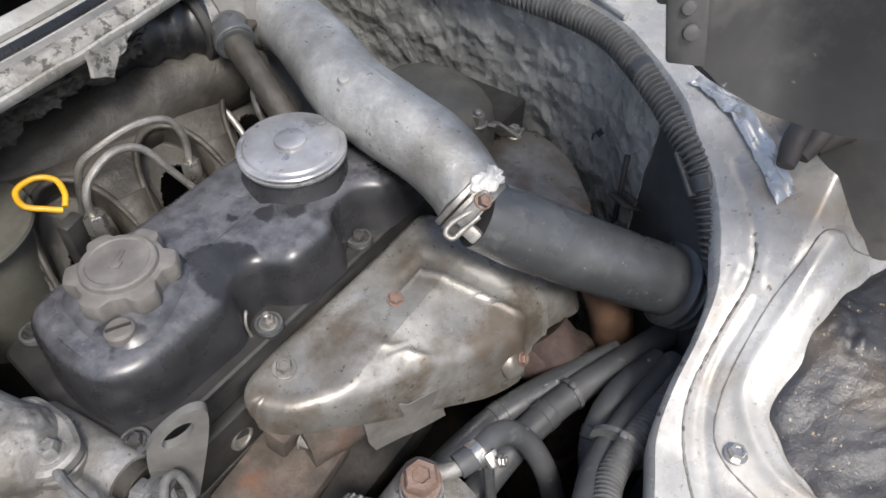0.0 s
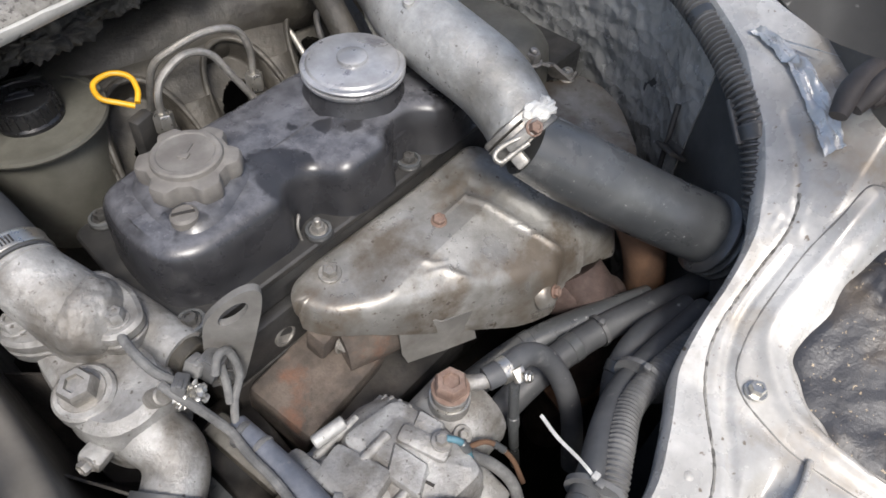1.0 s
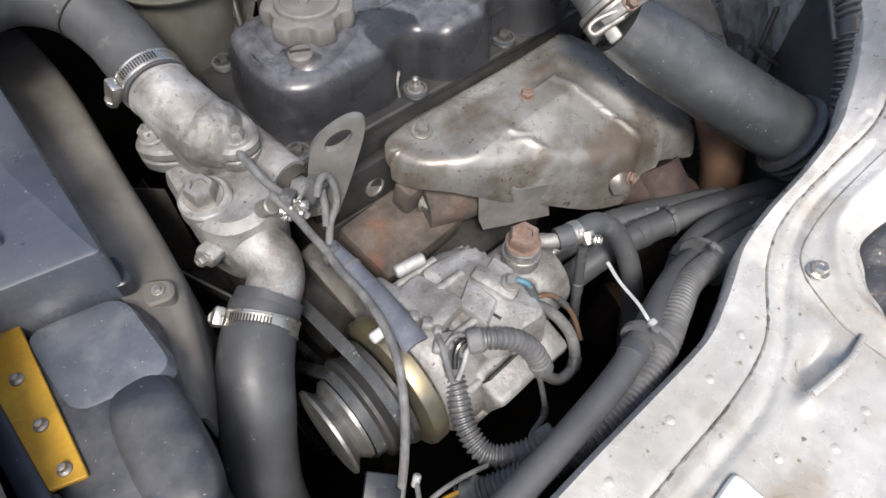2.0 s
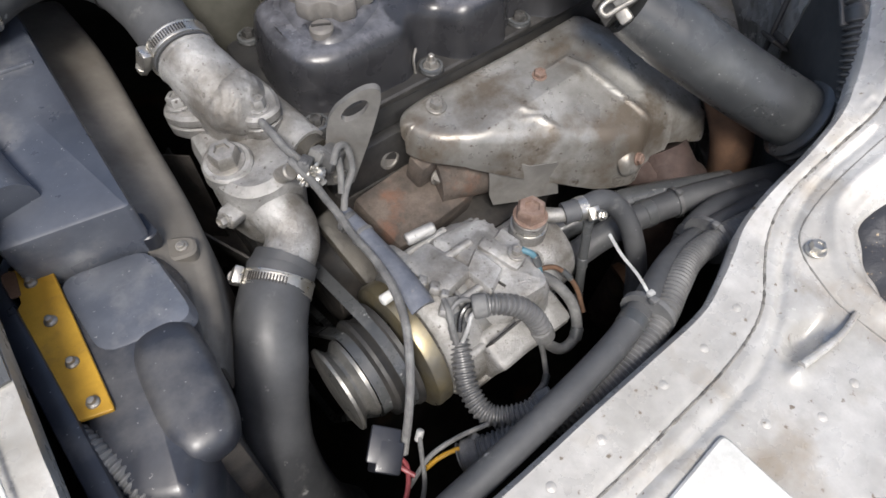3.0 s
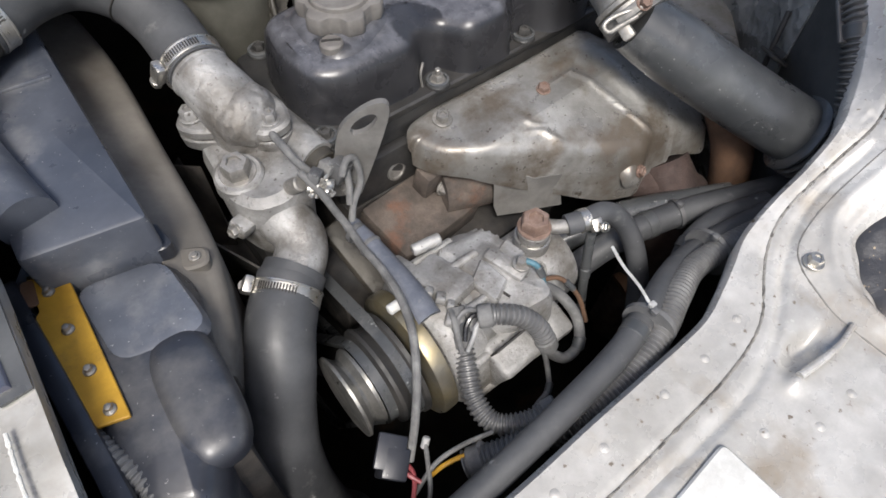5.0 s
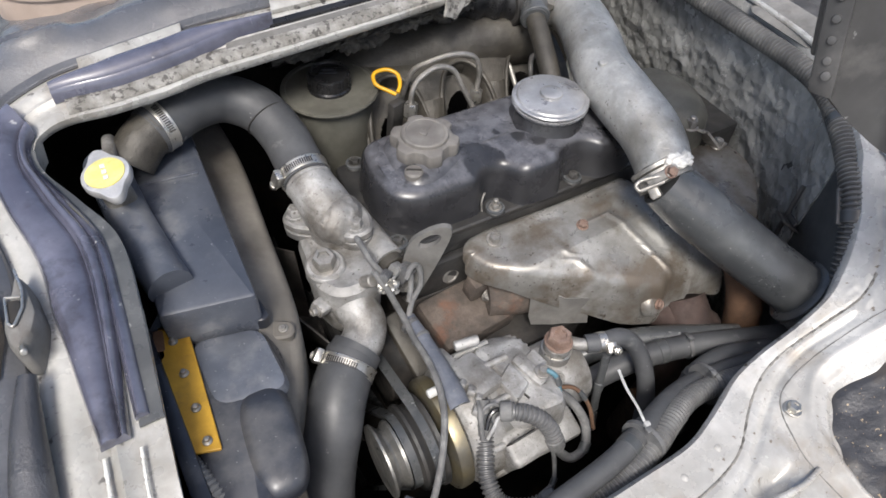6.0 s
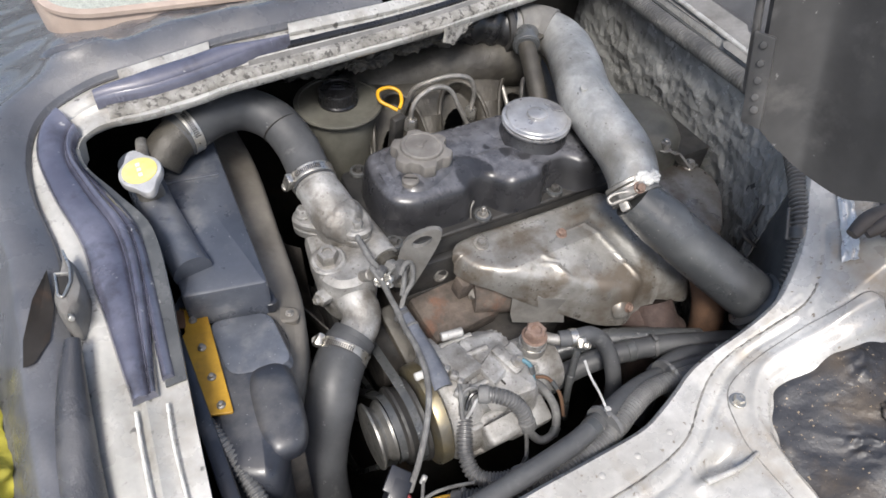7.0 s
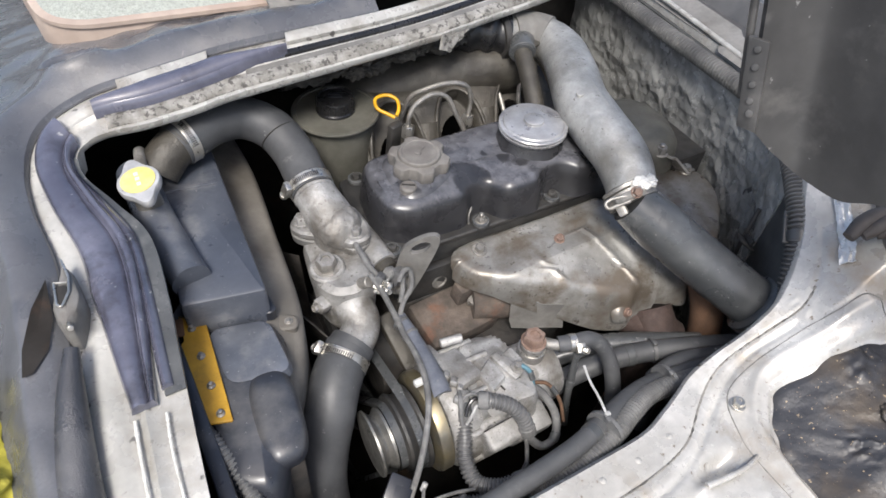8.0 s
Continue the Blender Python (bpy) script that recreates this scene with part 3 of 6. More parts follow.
part("stem", tube([(0.497, 0.135, 0.20), (0.483, 0.128, 0.16), (0.468, 0.12, 0.10)], 0.003, 8), M_BLACKMETAL, bk)
rl = thing("rim_ledge", (0.61, 0.5, 0.3), "grey green painted ledge along the rear rim", "body panel", kind="structure")
part("ledge", thick(grid(40, 4, lambda u, v: V(0.572 + 0.03 * u + 0.040 * v + 0.012 * (u > 0.2), 0.22 + 0.6 * u, 0.301 + 0.012 * v - 0.004 * (v == 0))), 0.002), M_GREYSTEEL, rl)
part("lip", tube([(0.552, 0.185, 0.303), (0.578, 0.25, 0.304), (0.590, 0.33, 0.304), (0.602, 0.50, 0.306), (0.614, 0.74, 0.308)], 0.004, 10), M_FRAME, rl)

# sealer and lap joints on the sill
js = thing("sill_sealer", (0.2, -0.05, 0.16), "thin cracked white sealer line along the sill", "sealant")
part("sealer", tube([(x, y, panel_z(x, y) + 0.0002) for x, y in CREASE_S[8:]], lambda t: 0.0011 + 0.0009 * noise.noise(Vector((t * 90, 1, 0))), 6, 3), M_SEALANT, js)
lj = thing("lap_joint", (0.3, -0.05, 0.16), "dull grey open lap joint of the corner sheet", "joint")
part("joint", tube([(x, y, panel_z(x, y) - 0.0003) for x, y in LAP_S], lambda t: 0.00075 + 0.0004 * noise.noise(Vector((t * 60, 0, 0))), 6, 2), M_GREYSTEEL, lj)

# crumpled silver foil and brown riser behind the sill
FOIL_IN = spline([(0.502, 0.102, 0), (0.490, 0.076, 0), (0.472, 0.046, 0), (0.455, 0.022, 0), (0.438, -0.001, 0)], 8)
FOIL_OUT = spline([(0.503, 0.092, 0), (0.493, 0.062, 0), (0.478, 0.034, 0), (0.462, 0.010, 0), (0.447, -0.010, 0)], 8)


def foil_f(u, v):
    k = u * (len(FOIL_IN) - 1)
    i = min(int(k), len(FOIL_IN) - 2)
    p = FOIL_IN[i].lerp(FOIL_IN[i + 1], k - i).lerp(FOIL_OUT[i].lerp(FOIL_OUT[i + 1], k - i), v)
    h = 0.003 + 0.004 * v + 0.003 * noise.fractal(Vector((u * 9, v * 3, 2)), 1.0, 2.0, 3)
    wob = 0.004 * noise.noise(Vector((u * 13, 5, 0))) * (1 if v in (0, 1) else 0.3)
    return V(p.x + wob, p.y, panel_z(p.x, p.y) + max(0.001, h))


tagged(part("foil_scrap", thick(grid(50, 16, foil_f), 0.001), M_SCRAP, smooth=0.7), "crumpled bright silver foil at the back of the sill", "foil")
tagged(part("seat_riser", slab([(0.476, -0.012), (0.462, -0.08), (0.55, -0.16), (0.9, -0.3), (0.9, 0.05), (0.545, 0.06)], [(0.19, 0), (0.32, -0.004), (0.335, 0.0), (0.338, 0.006)], 0.02), M_SHROUD), "dusty brown seat riser behind the sill", "body panel", kind="structure")
rg = thing("rubber_grommet", (0.47, -0.02, 0.29), "folded brown grey rubber boot behind the sill", "grommet")
for k in range(4):
    part("fold", tube([(0.432 + 0.012 * k, 0.006 - 0.006 * k, 0.296 + 0.003 * k), (0.452 + 0.010 * k, 0.008 - 0.013 * k, 0.308 + 0.003 * k), (0.482 + 0.008 * k, 0.002 - 0.018 * k, 0.314 + 0.002 * k), (0.525 + 0.006 * k, -0.012 - 0.022 * k, 0.316)],
                      lambda t: 0.0065 + 0.003 * math.sin(math.pi * t), 14), M_BOOT, rg)

# the raised hatch flap, hanging close over the rear corner
lid = thing("hatch_flap", (0.30, -0.1, 0.45), "raised black rubber covered hatch flap with riveted edge strip", "hatch flap")
LOW = spline([(0.246, 0.060, 0.458), (0.270, 0.046, 0.436), (0.291, 0.024, 0.421), (0.293, -0.018, 0.424), (0.290, -0.050, 0.446), (0.296, -0.12, 0.468), (0.33, -0.40, 0.50)], 8)
UPW = V(-0.14, 0.20, 0.97)


def flap_f(u, v):
    k = u * (len(LOW) - 1)
    i = min(int(k), len(LOW) - 2)
    p = LOW[i].lerp(LOW[i + 1], k - i)
    q = p + UPW * 0.42 * v
    return q + V(0.5, 0.3, 0) * 0.006 * noise.noise(q * 14)


part("skin", thick(grid(48, 30, flap_f), 0.006), M_LID, lid, smooth=1.2)
e1, e2 = V(0.244, 0.064, 0.459), V(0.2495, 0.052, 0.4595)
rt = V(0.40, -0.85, 0.0).normalized()
fn_ = rt.cross(UPW).normalized()
ER = Matrix((rt, -fn_, UPW.normalized())).transposed()
strip_ = part("edge_strip", box(e1.lerp(e2, 0.5) + UPW * 0.034 - V(0.004, 0.002, 0), (0.016, 0.004, 0.075), 0.0015, ER), M_LID, lid, "stiff riveted edge strip")
part("edge_bar", box(e1 + UPW * 0.22 + rt * (-0.002), (0.006, 0.006, 0.40), 0.002, ER), M_LID, lid)
for k in range(4):
    part("dimple", lathe(e1.lerp(e2, 0.5) + UPW * (0.022 + 0.014 * k) - V(0.0062, 0.0032, 0), (-0.8, -0.4, 0.2), [(0.0030, 0), (0.0024, 0.0008), (0.001, 0.001)], 12), M_LID, strip_)
part("rivet", lathe(e1.lerp(e2, 0.6) + UPW * 0.012 - V(0.006, 0.003, 0), (-0.8, -0.4, 0.2), [(0.0035, 0), (0.003, 0.0015), (0.001, 0.002)], 14), M_LID, strip_)

part("stay_rod", tube([(0.55, -0.40, 0.33), (0.44, -0.41, 0.40), (0.335, -0.40, 0.455)], 0.004, 8), M_BOLT, lid)

# ---- front frame over the radiator and far rim ----
FRAME_IN = [(-0.226, -0.02, 0.235), (-0.222, 0.04, 0.245), (-0.217, 0.10, 0.258), (-0.210, 0.17, 0.272), (-0.203, 0.235, 0.288), (-0.202, 0.30, 0.297), (-0.222, 0.350, 0.303),
            (-0.243, 0.395, 0.311), (-0.240, 0.425, 0.320), (-0.215, 0.436, 0.327), (-0.17, 0.432, 0.330), (-0.12, 0.434, 0.333), (-0.085, 0.438, 0.336), (-0.04, 0.440, 0.338), (0.043, 0.448, 0.338), (0.12, 0.457, 0.338), (0.20, 0.467, 0.338), (0.30, 0.489, 0.336), (0.40, 0.512, 0.334), (0.50, 0.55, 0.33), (0.60, 0.60, 0.32)]
FRAME_OUT = [(-0.300, -0.02, 0.228), (-0.298, 0.04, 0.240), (-0.294, 0.10, 0.252), (-0.290, 0.17, 0.268), (-0.284, 0.235, 0.285), (-0.282, 0.30, 0.297), (-0.290, 0.370, 0.309),
             (-0.285, 0.43, 0.320), (-0.262, 0.470, 0.330), (-0.215, 0.49, 0.340), (-0.165, 0.496, 0.345), (-0.11, 0.500, 0.350), (-0.07, 0.502, 0.354), (-0.02, 0.502, 0.356), (0.05, 0.505, 0.356), (0.13, 0.508, 0.356), (0.21, 0.52, 0.356), (0.31, 0.545, 0.354), (0.41, 0.575, 0.35), (0.51, 0.61, 0.345), (0.60, 0.66, 0.335)]


def frame_sheet():
    a, b = spline(FRAME_IN, 8), spline(FRAME_OUT, 8)
    bm = bmesh.new()
    rows = []
    for k, (p, q) in enumerate(zip(a, b)):
        d = (q - p).normalized()
        lip = 0.03 if k < 66 else 0.011
        row = [p - V(0, 0, lip) + d * 0.004, p - V(0, 0, 0.005)]
        for j in range(15):
            t = j / 14
            h = 0.004 * math.exp(-((t - 0.42) / 0.05) ** 2) - 0.003 * math.exp(-((t - 0.60) / 0.06) ** 2) - 0.004 * max(0, t - 0.85) * 6
            w = 0.0015 * noise.noise(p * 60 + V(t * 9, 0, 0)) if j == 0 else 0.0
            row.append(p.lerp(q, t) + V(0, 0, h + w))
        row.append(q - V(0, 0, 0.03))
        rows.append([bm.verts.new(r) for r in row])
    for a2, b2 in zip(rows, rows[1:]):
        for j in range(len(a2) - 1):
            bm.faces.new((a2[j], b2[j], b2[j + 1], a2[j + 1]))
    return bm


tagged(part("rim_frame", frame_sheet(), M_FRAME, smooth=1.0), "scuffed silver painted rim of the hatch opening", "body panel", kind="structure")


def along_rim(t0, t1, share, lift=0.0, n=40):
    a, b = spline(FRAME_IN, 8), spline(FRAME_OUT, 8)
    out = []
    for i in range(n + 1):
        k = (t0 + (t1 - t0) * i / n) * 8
        j = min(int(k), len(a) - 2)
        p, q = a[j].lerp(a[j + 1], k - j), b[j].lerp(b[j + 1], k - j)
        out.append((p.lerp(q, share(i / n) if callable(share) else share) + V(0, 0, lift), (q - p).normalized()))
    return out


def strip(path, prof, wide=lambda t: 1.0):
    """A profile of (across, up) swept along a path of (place, across direction)."""
    n = len(path) - 1
    return loft([[p + d * a * wide(i / n) + V(0, 0, h) for a, h in prof] for i, (p, d) in enumerate(path)])


ws = thing("weather_strip", (-0.25, 0.3, 0.3), "shiny blue black weather strip on the front rim", "weather strip")
SEALP = [(-0.019, 0.0), (-0.0185, 0.003)] + [(-0.0135 + 0.0040 * math.cos(a), 0.003 + 0.0075 * math.sin(a)) for a in [math.pi * (1 - k / 6) for k in range(1, 6)]] \
    + [(-0.0085, 0.0035), (-0.0075, 0.003)] + [(0.006 + 0.0135 * math.cos(a), 0.002 + 0.0085 * math.sin(a)) for a in [math.pi * (1 - k / 12) for k in range(1, 12)]] + [(0.0205, 0.001), (0.0205, 0.0)]
part("strip", strip(along_rim(2.55, 8.15, lambda s: 0.42 + 0.06 * math.sin(s * 3), 0.003), SEALP, lambda t: 0.52 + 0.58 * min(1.0, t * 3.2)), M_SEAL, ws, smooth=0.9)
part("flange", strip(along_rim(2.62, 7.6, 0.10, 0.0015), [(-0.008, 0), (-0.008, 0.0016), (0.009, 0.0022), (0.009, 0)]), M_RUBBER, ws, "flat dark flange of the strip")
part("lip", strip(along_rim(2.7, 8.1, lambda s: 0.17 + 0.03 * math.sin(s * 5), 0.002), [(-0.005, 0), (-0.004, 0.005), (0.001, 0.008), (0.005, 0.004), (0.005, 0)]), M_SEAL, ws, smooth=0.9)
ws2 = thing("weather_strip", (0.0, 0.47, 0.35), "long shiny blue black weather strip on the far rim", "weather strip")
part("strip", strip(along_rim(9.0, 13.4, lambda s: 0.50 + 0.06 * s, 0.002), [(a * 0.9, h * 1.1) for a, h in SEALP], lambda t: min(1.0, 0.55 + 1.6 * t, 0.22 + 2.2 * (1 - t))), M_SEAL, ws2, smooth=0.9)
part("cap", strip(along_rim(9.6, 11.6, 0.90, 0.001), [(-0.007, 0), (-0.006, 0.004), (0.005, 0.006), (0.008, 0.003), (0.008, 0)]), M_FRAME, ws2, "pale end piece of the strip")
sl = thing("rim_sealant", (0.0, 0.44, 0.34), "cracked grey sealant bead along the far rim", "sealant")
part("bead", strip(along_rim(9.2, 19.5, 0.17, 0.0005, 240), [(-0.007, 0), (-0.006, 0.003), (0.0, 0.0045), (0.010, 0.003), (0.013, 0)]), M_SEALANT, sl, smooth=0.9)
hr = thing("hinge_rail", (0.2, 0.5, 0.35), "grey channel of the seat base along the far rim", "rail")
part("inner_groove", strip(along_rim(12.6, 19.5, 0.33, 0.001, 40), [(-0.006, 0), (-0.004, 0.003), (0.004, 0.003), (0.006, 0)]), M_GREYSTEEL, hr)
part("rail", strip(along_rim(13.4, 19.5, 0.86, 0.001, 40), [(-0.006, 0), (-0.006, 0.004), (-0.003, 0.006), (0.006, 0.006), (0.009, 0.004), (0.009, 0)]), M_FRAME, hr)
part("lower_channel", strip(along_rim(13.35, 19.5, 0.56, 0.001, 40), [(-0.005, 0), (-0.004, 0.003), (0.0, 0.004), (0.003, 0.003), (0.005, 0)]), M_BLACKRUB, hr, "dull rubber strip")
sb = thing("seat_base_bracket", (0.05, 0.56, 0.35), "dark grey pressed steel seat hinge bracket", "bracket")
part("plate", thick(grid(6, 6, lambda u, v: V(0.01 + 0.14 * u, 0.545 + 0.11 * v + 0.02 * u, 0.352 + 0.045 * v * (1 - 0.6 * u))), 0.003), M_GREYSTEEL, sb)
part("upright", box((0.035, 0.60, 0.395), (0.008, 0.07, 0.08), 0.003, Euler((0.3, 0, 0.2)).to_matrix()), M_GREYSTEEL, sb)
part("seat_floor", thick(grid(4, 4, lambda u, v: V(0.03 + 0.8 * u, 0.58 + 0.3 * v + 0.06 * u, 0.350 + 0.0 * v)), 0.003), M_GREYSTEEL, sb)
part("lever", box((0.115, 0.60, 0.372), (0.015, 0.06, 0.012), 0.004, Euler((0.2, 0.2, 0.5)).to_matrix()), M_BLACKMETAL, sb)
# rough white sealer line on the front frame
part("sealer_line", tube([(-0.262, 0.0, 0.243), (-0.262, 0.05, 0.2505), (-0.259, 0.10, 0.260), (-0.256, 0.132, 0.2665)], lambda t: 0.0015 + 0.0008 * noise.noise(Vector((t * 60, 2, 0))), 8, 16), M_PUTTY, sl)
part("sealer_line", tube([(-0.240, 0.0, 0.243), (-0.238, 0.05, 0.251), (-0.236, 0.095, 0.262), (-0.232, 0.128, 0.268)], lambda t: 0.0012 + 0.0009 * noise.noise(Vector((t * 55, 7, 0))), 8, 16), M_PUTTY, sl)

# latch at the front
lt = thing("hood_latch", (-0.278, 0.245, 0.29), "dark pressed steel hood latch with bright worn edges", "latch")
LATCH = [(-0.276, 0.286), (-0.290, 0.239), (-0.288, 0.219), (-0.283, 0.210), (-0.278, 0.209), (-0.270, 0.226), (-0.266, 0.241), (-0.269, 0.270)]
part("plate", slab([(x, y) for x, y in LATCH], [(0.280, 0.0), (0.306, 0.0), (0.311, 0.002), (0.313, 0.005)], 0.004), M_GREYSTEEL, lt)
part("slot", slab([(-0.2835, 0.256), (-0.2835, 0.236), (-0.281, 0.233), (-0.275, 0.245), (-0.2755, 0.254)], [(0.3125, 0), (0.3140, 0), (0.3143, 0.0004)], 0.001, 3), M_DARKIRON, lt)
for q in ([(-0.284, 0.259, 0.315), (-0.274, 0.255, 0.315)], [(-0.284, 0.259, 0.315), (-0.2845, 0.234, 0.315)], [(-0.2845, 0.234, 0.315), (-0.281, 0.231, 0.315), (-0.274, 0.245, 0.315)], [(-0.2755, 0.285, 0.314), (-0.2725, 0.262, 0.315), (-0.274, 0.245, 0.315)]):
    part("worn_edge", tube(q, 0.0011, 8, 4), M_ZINC, lt, "bright worn edge")
part("pin", cyl((-0.280, 0.216, 0.309), (-0.278, 0.205, 0.314), 0.0024), M_ZINC, lt)

# ---- vinyl trim, cab floor, cloth, seat ----
OUTC = spline(FRAME_OUT[:16], 8)


def vinyl_f(u, v):
    """Vinyl that starts at the outer rim and falls away outwards: steep at the front, gentle at the far side."""
    k = u * (len(OUTC) - 1)
    i = min(int(k), len(OUTC) - 2)
    p = OUTC[i].lerp(OUTC[i + 1], k - i)
    t = (OUTC[min(i + 2, len(OUTC) - 1)] - OUTC[max(0, i - 2)]).normalized()
    out = V(-t.y, t.x, 0).normalized()
    far = max(0.0, min(1.0, (u - 0.36) / 0.20))
    d = (0.42 + 0.33 * far) * v ** 1.75
    bulge = 0.014 * math.sin(min(1.0, d / 0.055) * math.pi) + 0.005 * (d > 0.001)
    fall = (1 - far) * 0.85 * max(0, d - 0.035) ** 1.05 + far * 0.26 * max(0, d - 0.05)
    q = p + out * d
    z = p.z + bulge - fall
    r = math.hypot(q.x + 0.220, q.y - 0.558)
    z -= 0.030 * math.exp(-(r / 0.026) ** 4)
    z += 0.006 * math.exp(-((r - 0.036) / 0.008) ** 2)
    z += (0.007 * noise.noise(Vector((q.x * 12, q.y * 12, 4))) + 0.003 * noise.noise(Vector((q.x * 34, q.y * 34, 1)))) * min(1.0, d / 0.04)
    return V(q.x, q.y, max(0.076 + 0.02 * u, z))


tv = thing("vinyl_trim", (-0.33, 0.2, 0.2), "grainy shiny grey vinyl trim over the front frame with cup recess", "trim", kind="structure")
vb = grid(200, 110, vinyl_f)
under = bmesh.ops.extrude_face_region(vb, geom=vb.faces[:])["geom"]
bmesh.ops.translate(vb, vec=(0, 0, -0.003), verts=[q for q in under if isinstance(q, bmesh.types.BMVert)])
part("sheet", vb, M_VINYL, tv, smooth=1.5)
part("rolled_edge", tube([(-0.312, -0.08, 0.226), (-0.309, 0.02, 0.242), (-0.303, 0.10, 0.261), (-0.294, 0.16, 0.281), (-0.284, 0.200, 0.296)], lambda s: 0.021 - 0.015 * s ** 1.5, 18), M_LEATHER, tv, "dark grained rolled edge")
# flat patch laid on the vinyl; its colour holds the hollow's shade
gp = thing("gap_shade", (-0.30, 0.22, 0.27), "flat rusty patch painted near black as a shaded gap below the latch", "opening")
gb = bmesh.new()
gpoly = [(-0.291, 0.274), (-0.305, 0.244), (-0.318, 0.213), (-0.322, 0.190), (-0.314, 0.191), (-0.300, 0.208), (-0.292, 0.236)]
def trim_z(x, y):
    return min((((vinyl_f(a / 60 * 0.5, b / 60 * 0.5).xy - Vector((x, y))).length, vinyl_f(a / 60 * 0.5, b / 60 * 0.5).z) for a in range(61) for b in range(61)))[1]
gv = [gb.verts.new((x, y, trim_z(x, y) + 0.004)) for x, y in gpoly]
gc = gb.verts.new(sum((q.co for q in gv), Vector()) / len(gv))
for i in range(len(gv)):
    gb.faces.new((gv[i], gv[(i + 1) % len(gv)], gc))
part("rusty_shade", gb, M_GAPSHADE, gp)
tagged(part("cab_floor", box((-0.9, 0.3, 0.06), (1.1, 2.0, 0.02), 0), M_VINYL), "grey vinyl cab floor", "floor", kind="structure")
cl = bmesh.new()
bmesh.ops.create_icosphere(cl, subdivisions=5, radius=1.0)
for q in cl.verts:
    d = q.co.copy()
    q.co = V(-0.392 + 0.040 * d.x, 0.160 + 0.085 * d.y, 0.245 + 0.045 * d.z) + d * 0.022 * noise.fractal(d * 2.6, 1.0, 2.0, 4)
tagged(part("cloth", cl, M_CLOTH, smooth=3.0), "crumpled bright yellow cloth lying on the vinyl trim", "cloth")

seat = thing("seat_cushion", (-0.06, 0.9, 0.3), "beige vinyl seat cushion with a woven grey green top", "seat")
SP = [(-0.235, 0.632), (0.052, 0.602), (0.09, 1.15), (-0.30, 1.15)]
part("base", slab(SP, [(0.255, 0.012), (0.275, 0.002), (0.305, -0.004), (0.335, -0.003), (0.347, 0.0)], [0.06, 0.03, 0.05, 0.05], 8), M_SEATV, seat)
part("piping", slab(SP, [(0.343, 0.0), (0.345, -0.005), (0.350, -0.005), (0.352, 0.0)], [0.06, 0.03, 0.05, 0.05], 8), M_SEATV, seat)
part("top", slab(SP, [(0.345, 0.004), (0.352, 0.004), (0.362, 0.02), (0.366, 0.07)], [0.06, 0.03, 0.05, 0.05], 8), M_SEATF, seat, "woven grey green fabric")


# ---- engine: block, head, rocker cover ----
eng = thing("engine_block", (0.27, 0.34, -0.3), "oily dark iron diesel engine block and head", "engine")
part("block", box((0.29, 0.345, -0.08), (0.50, 0.17, 0.36), 0.012), M_DARKIRON, eng)
part("head", box((0.295, 0.345, 0.138), (0.51, 0.142, 0.080), 0.004), M_BLACKMETAL, eng)
part("head_face", box((0.10, 0.268, 0.125), (0.10, 0.012, 0.050), 0.003), M_BLACKMETAL, eng)
part("core_plug", lathe((0.099, 0.263, 0.121), (0.1, -1, 0.15), [(0.011, 0), (0.0105, 0.002), (0.008, 0.0025), (0.0075, 0.001), (0.002, 0.001)], 24), M_BOLT, eng, "bare steel core plug")
part("side_ledge", box((0.105, 0.235, 0.072), (0.105, 0.068, 0.045), 0.006, Euler((0.22, 0.05, 0.12)).to_matrix(), seg=2), M_IRON, eng, "rusty brown casting ledge")
part("side_ledge", box((0.15, 0.215, 0.03), (0.19, 0.075, 0.05), 0.008, Euler((0.1, 0, 0)).to_matrix()), M_DARKIRON, eng)
part("pump_housing", cyl((-0.005, 0.255, 0.02), (0.05, 0.255, 0.02), 0.05), M_DARKIRON, eng)
em = thing("exhaust_manifold", (0.22, 0.21, 0.07), "rusty brown exhaust manifold below the heat shield", "manifold")
part("log", tube([(0.13, 0.235, 0.095), (0.2, 0.215, 0.09), (0.3, 0.2, 0.08), (0.4, 0.2, 0.08)], 0.026, 18), M_IRON, em)
part("flange", box((0.126, 0.243, 0.110), (0.030, 0.020, 0.036), 0.003, Euler((0.2, 0, 0.1)).to_matrix()), M_IRON, em)
part("flange_bolt", hexbolt((0.130, 0.231, 0.103), (0.25, -1, 0.15), 0.0065, 0.010, 1.3), M_BOLT, em)
part("outlet", tube([(0.355, 0.135, 0.075), (0.35, 0.10, 0.04), (0.335, 0.09, -0.05), (0.33, 0.10, -0.2)], 0.03, 18), M_REDIRON, em)
part("elbow", tube([(0.325, 0.150, 0.060), (0.35, 0.115, 0.055), (0.372, 0.10, 0.035)], lambda s: 0.024 + 0.006 * s, 18), M_REDIRON, em)
dp = thing("down_pipe", (0.40, 0.08, -0.1), "orange rusted exhaust down pipe", "pipe")
part("pipe", tube([(0.410, 0.120, 0.140), (0.418, 0.092, 0.085), (0.412, 0.075, 0.02), (0.37, 0.07, -0.05), (0.30, 0.09, -0.08)], 0.022, 18), M_RUST, dp)

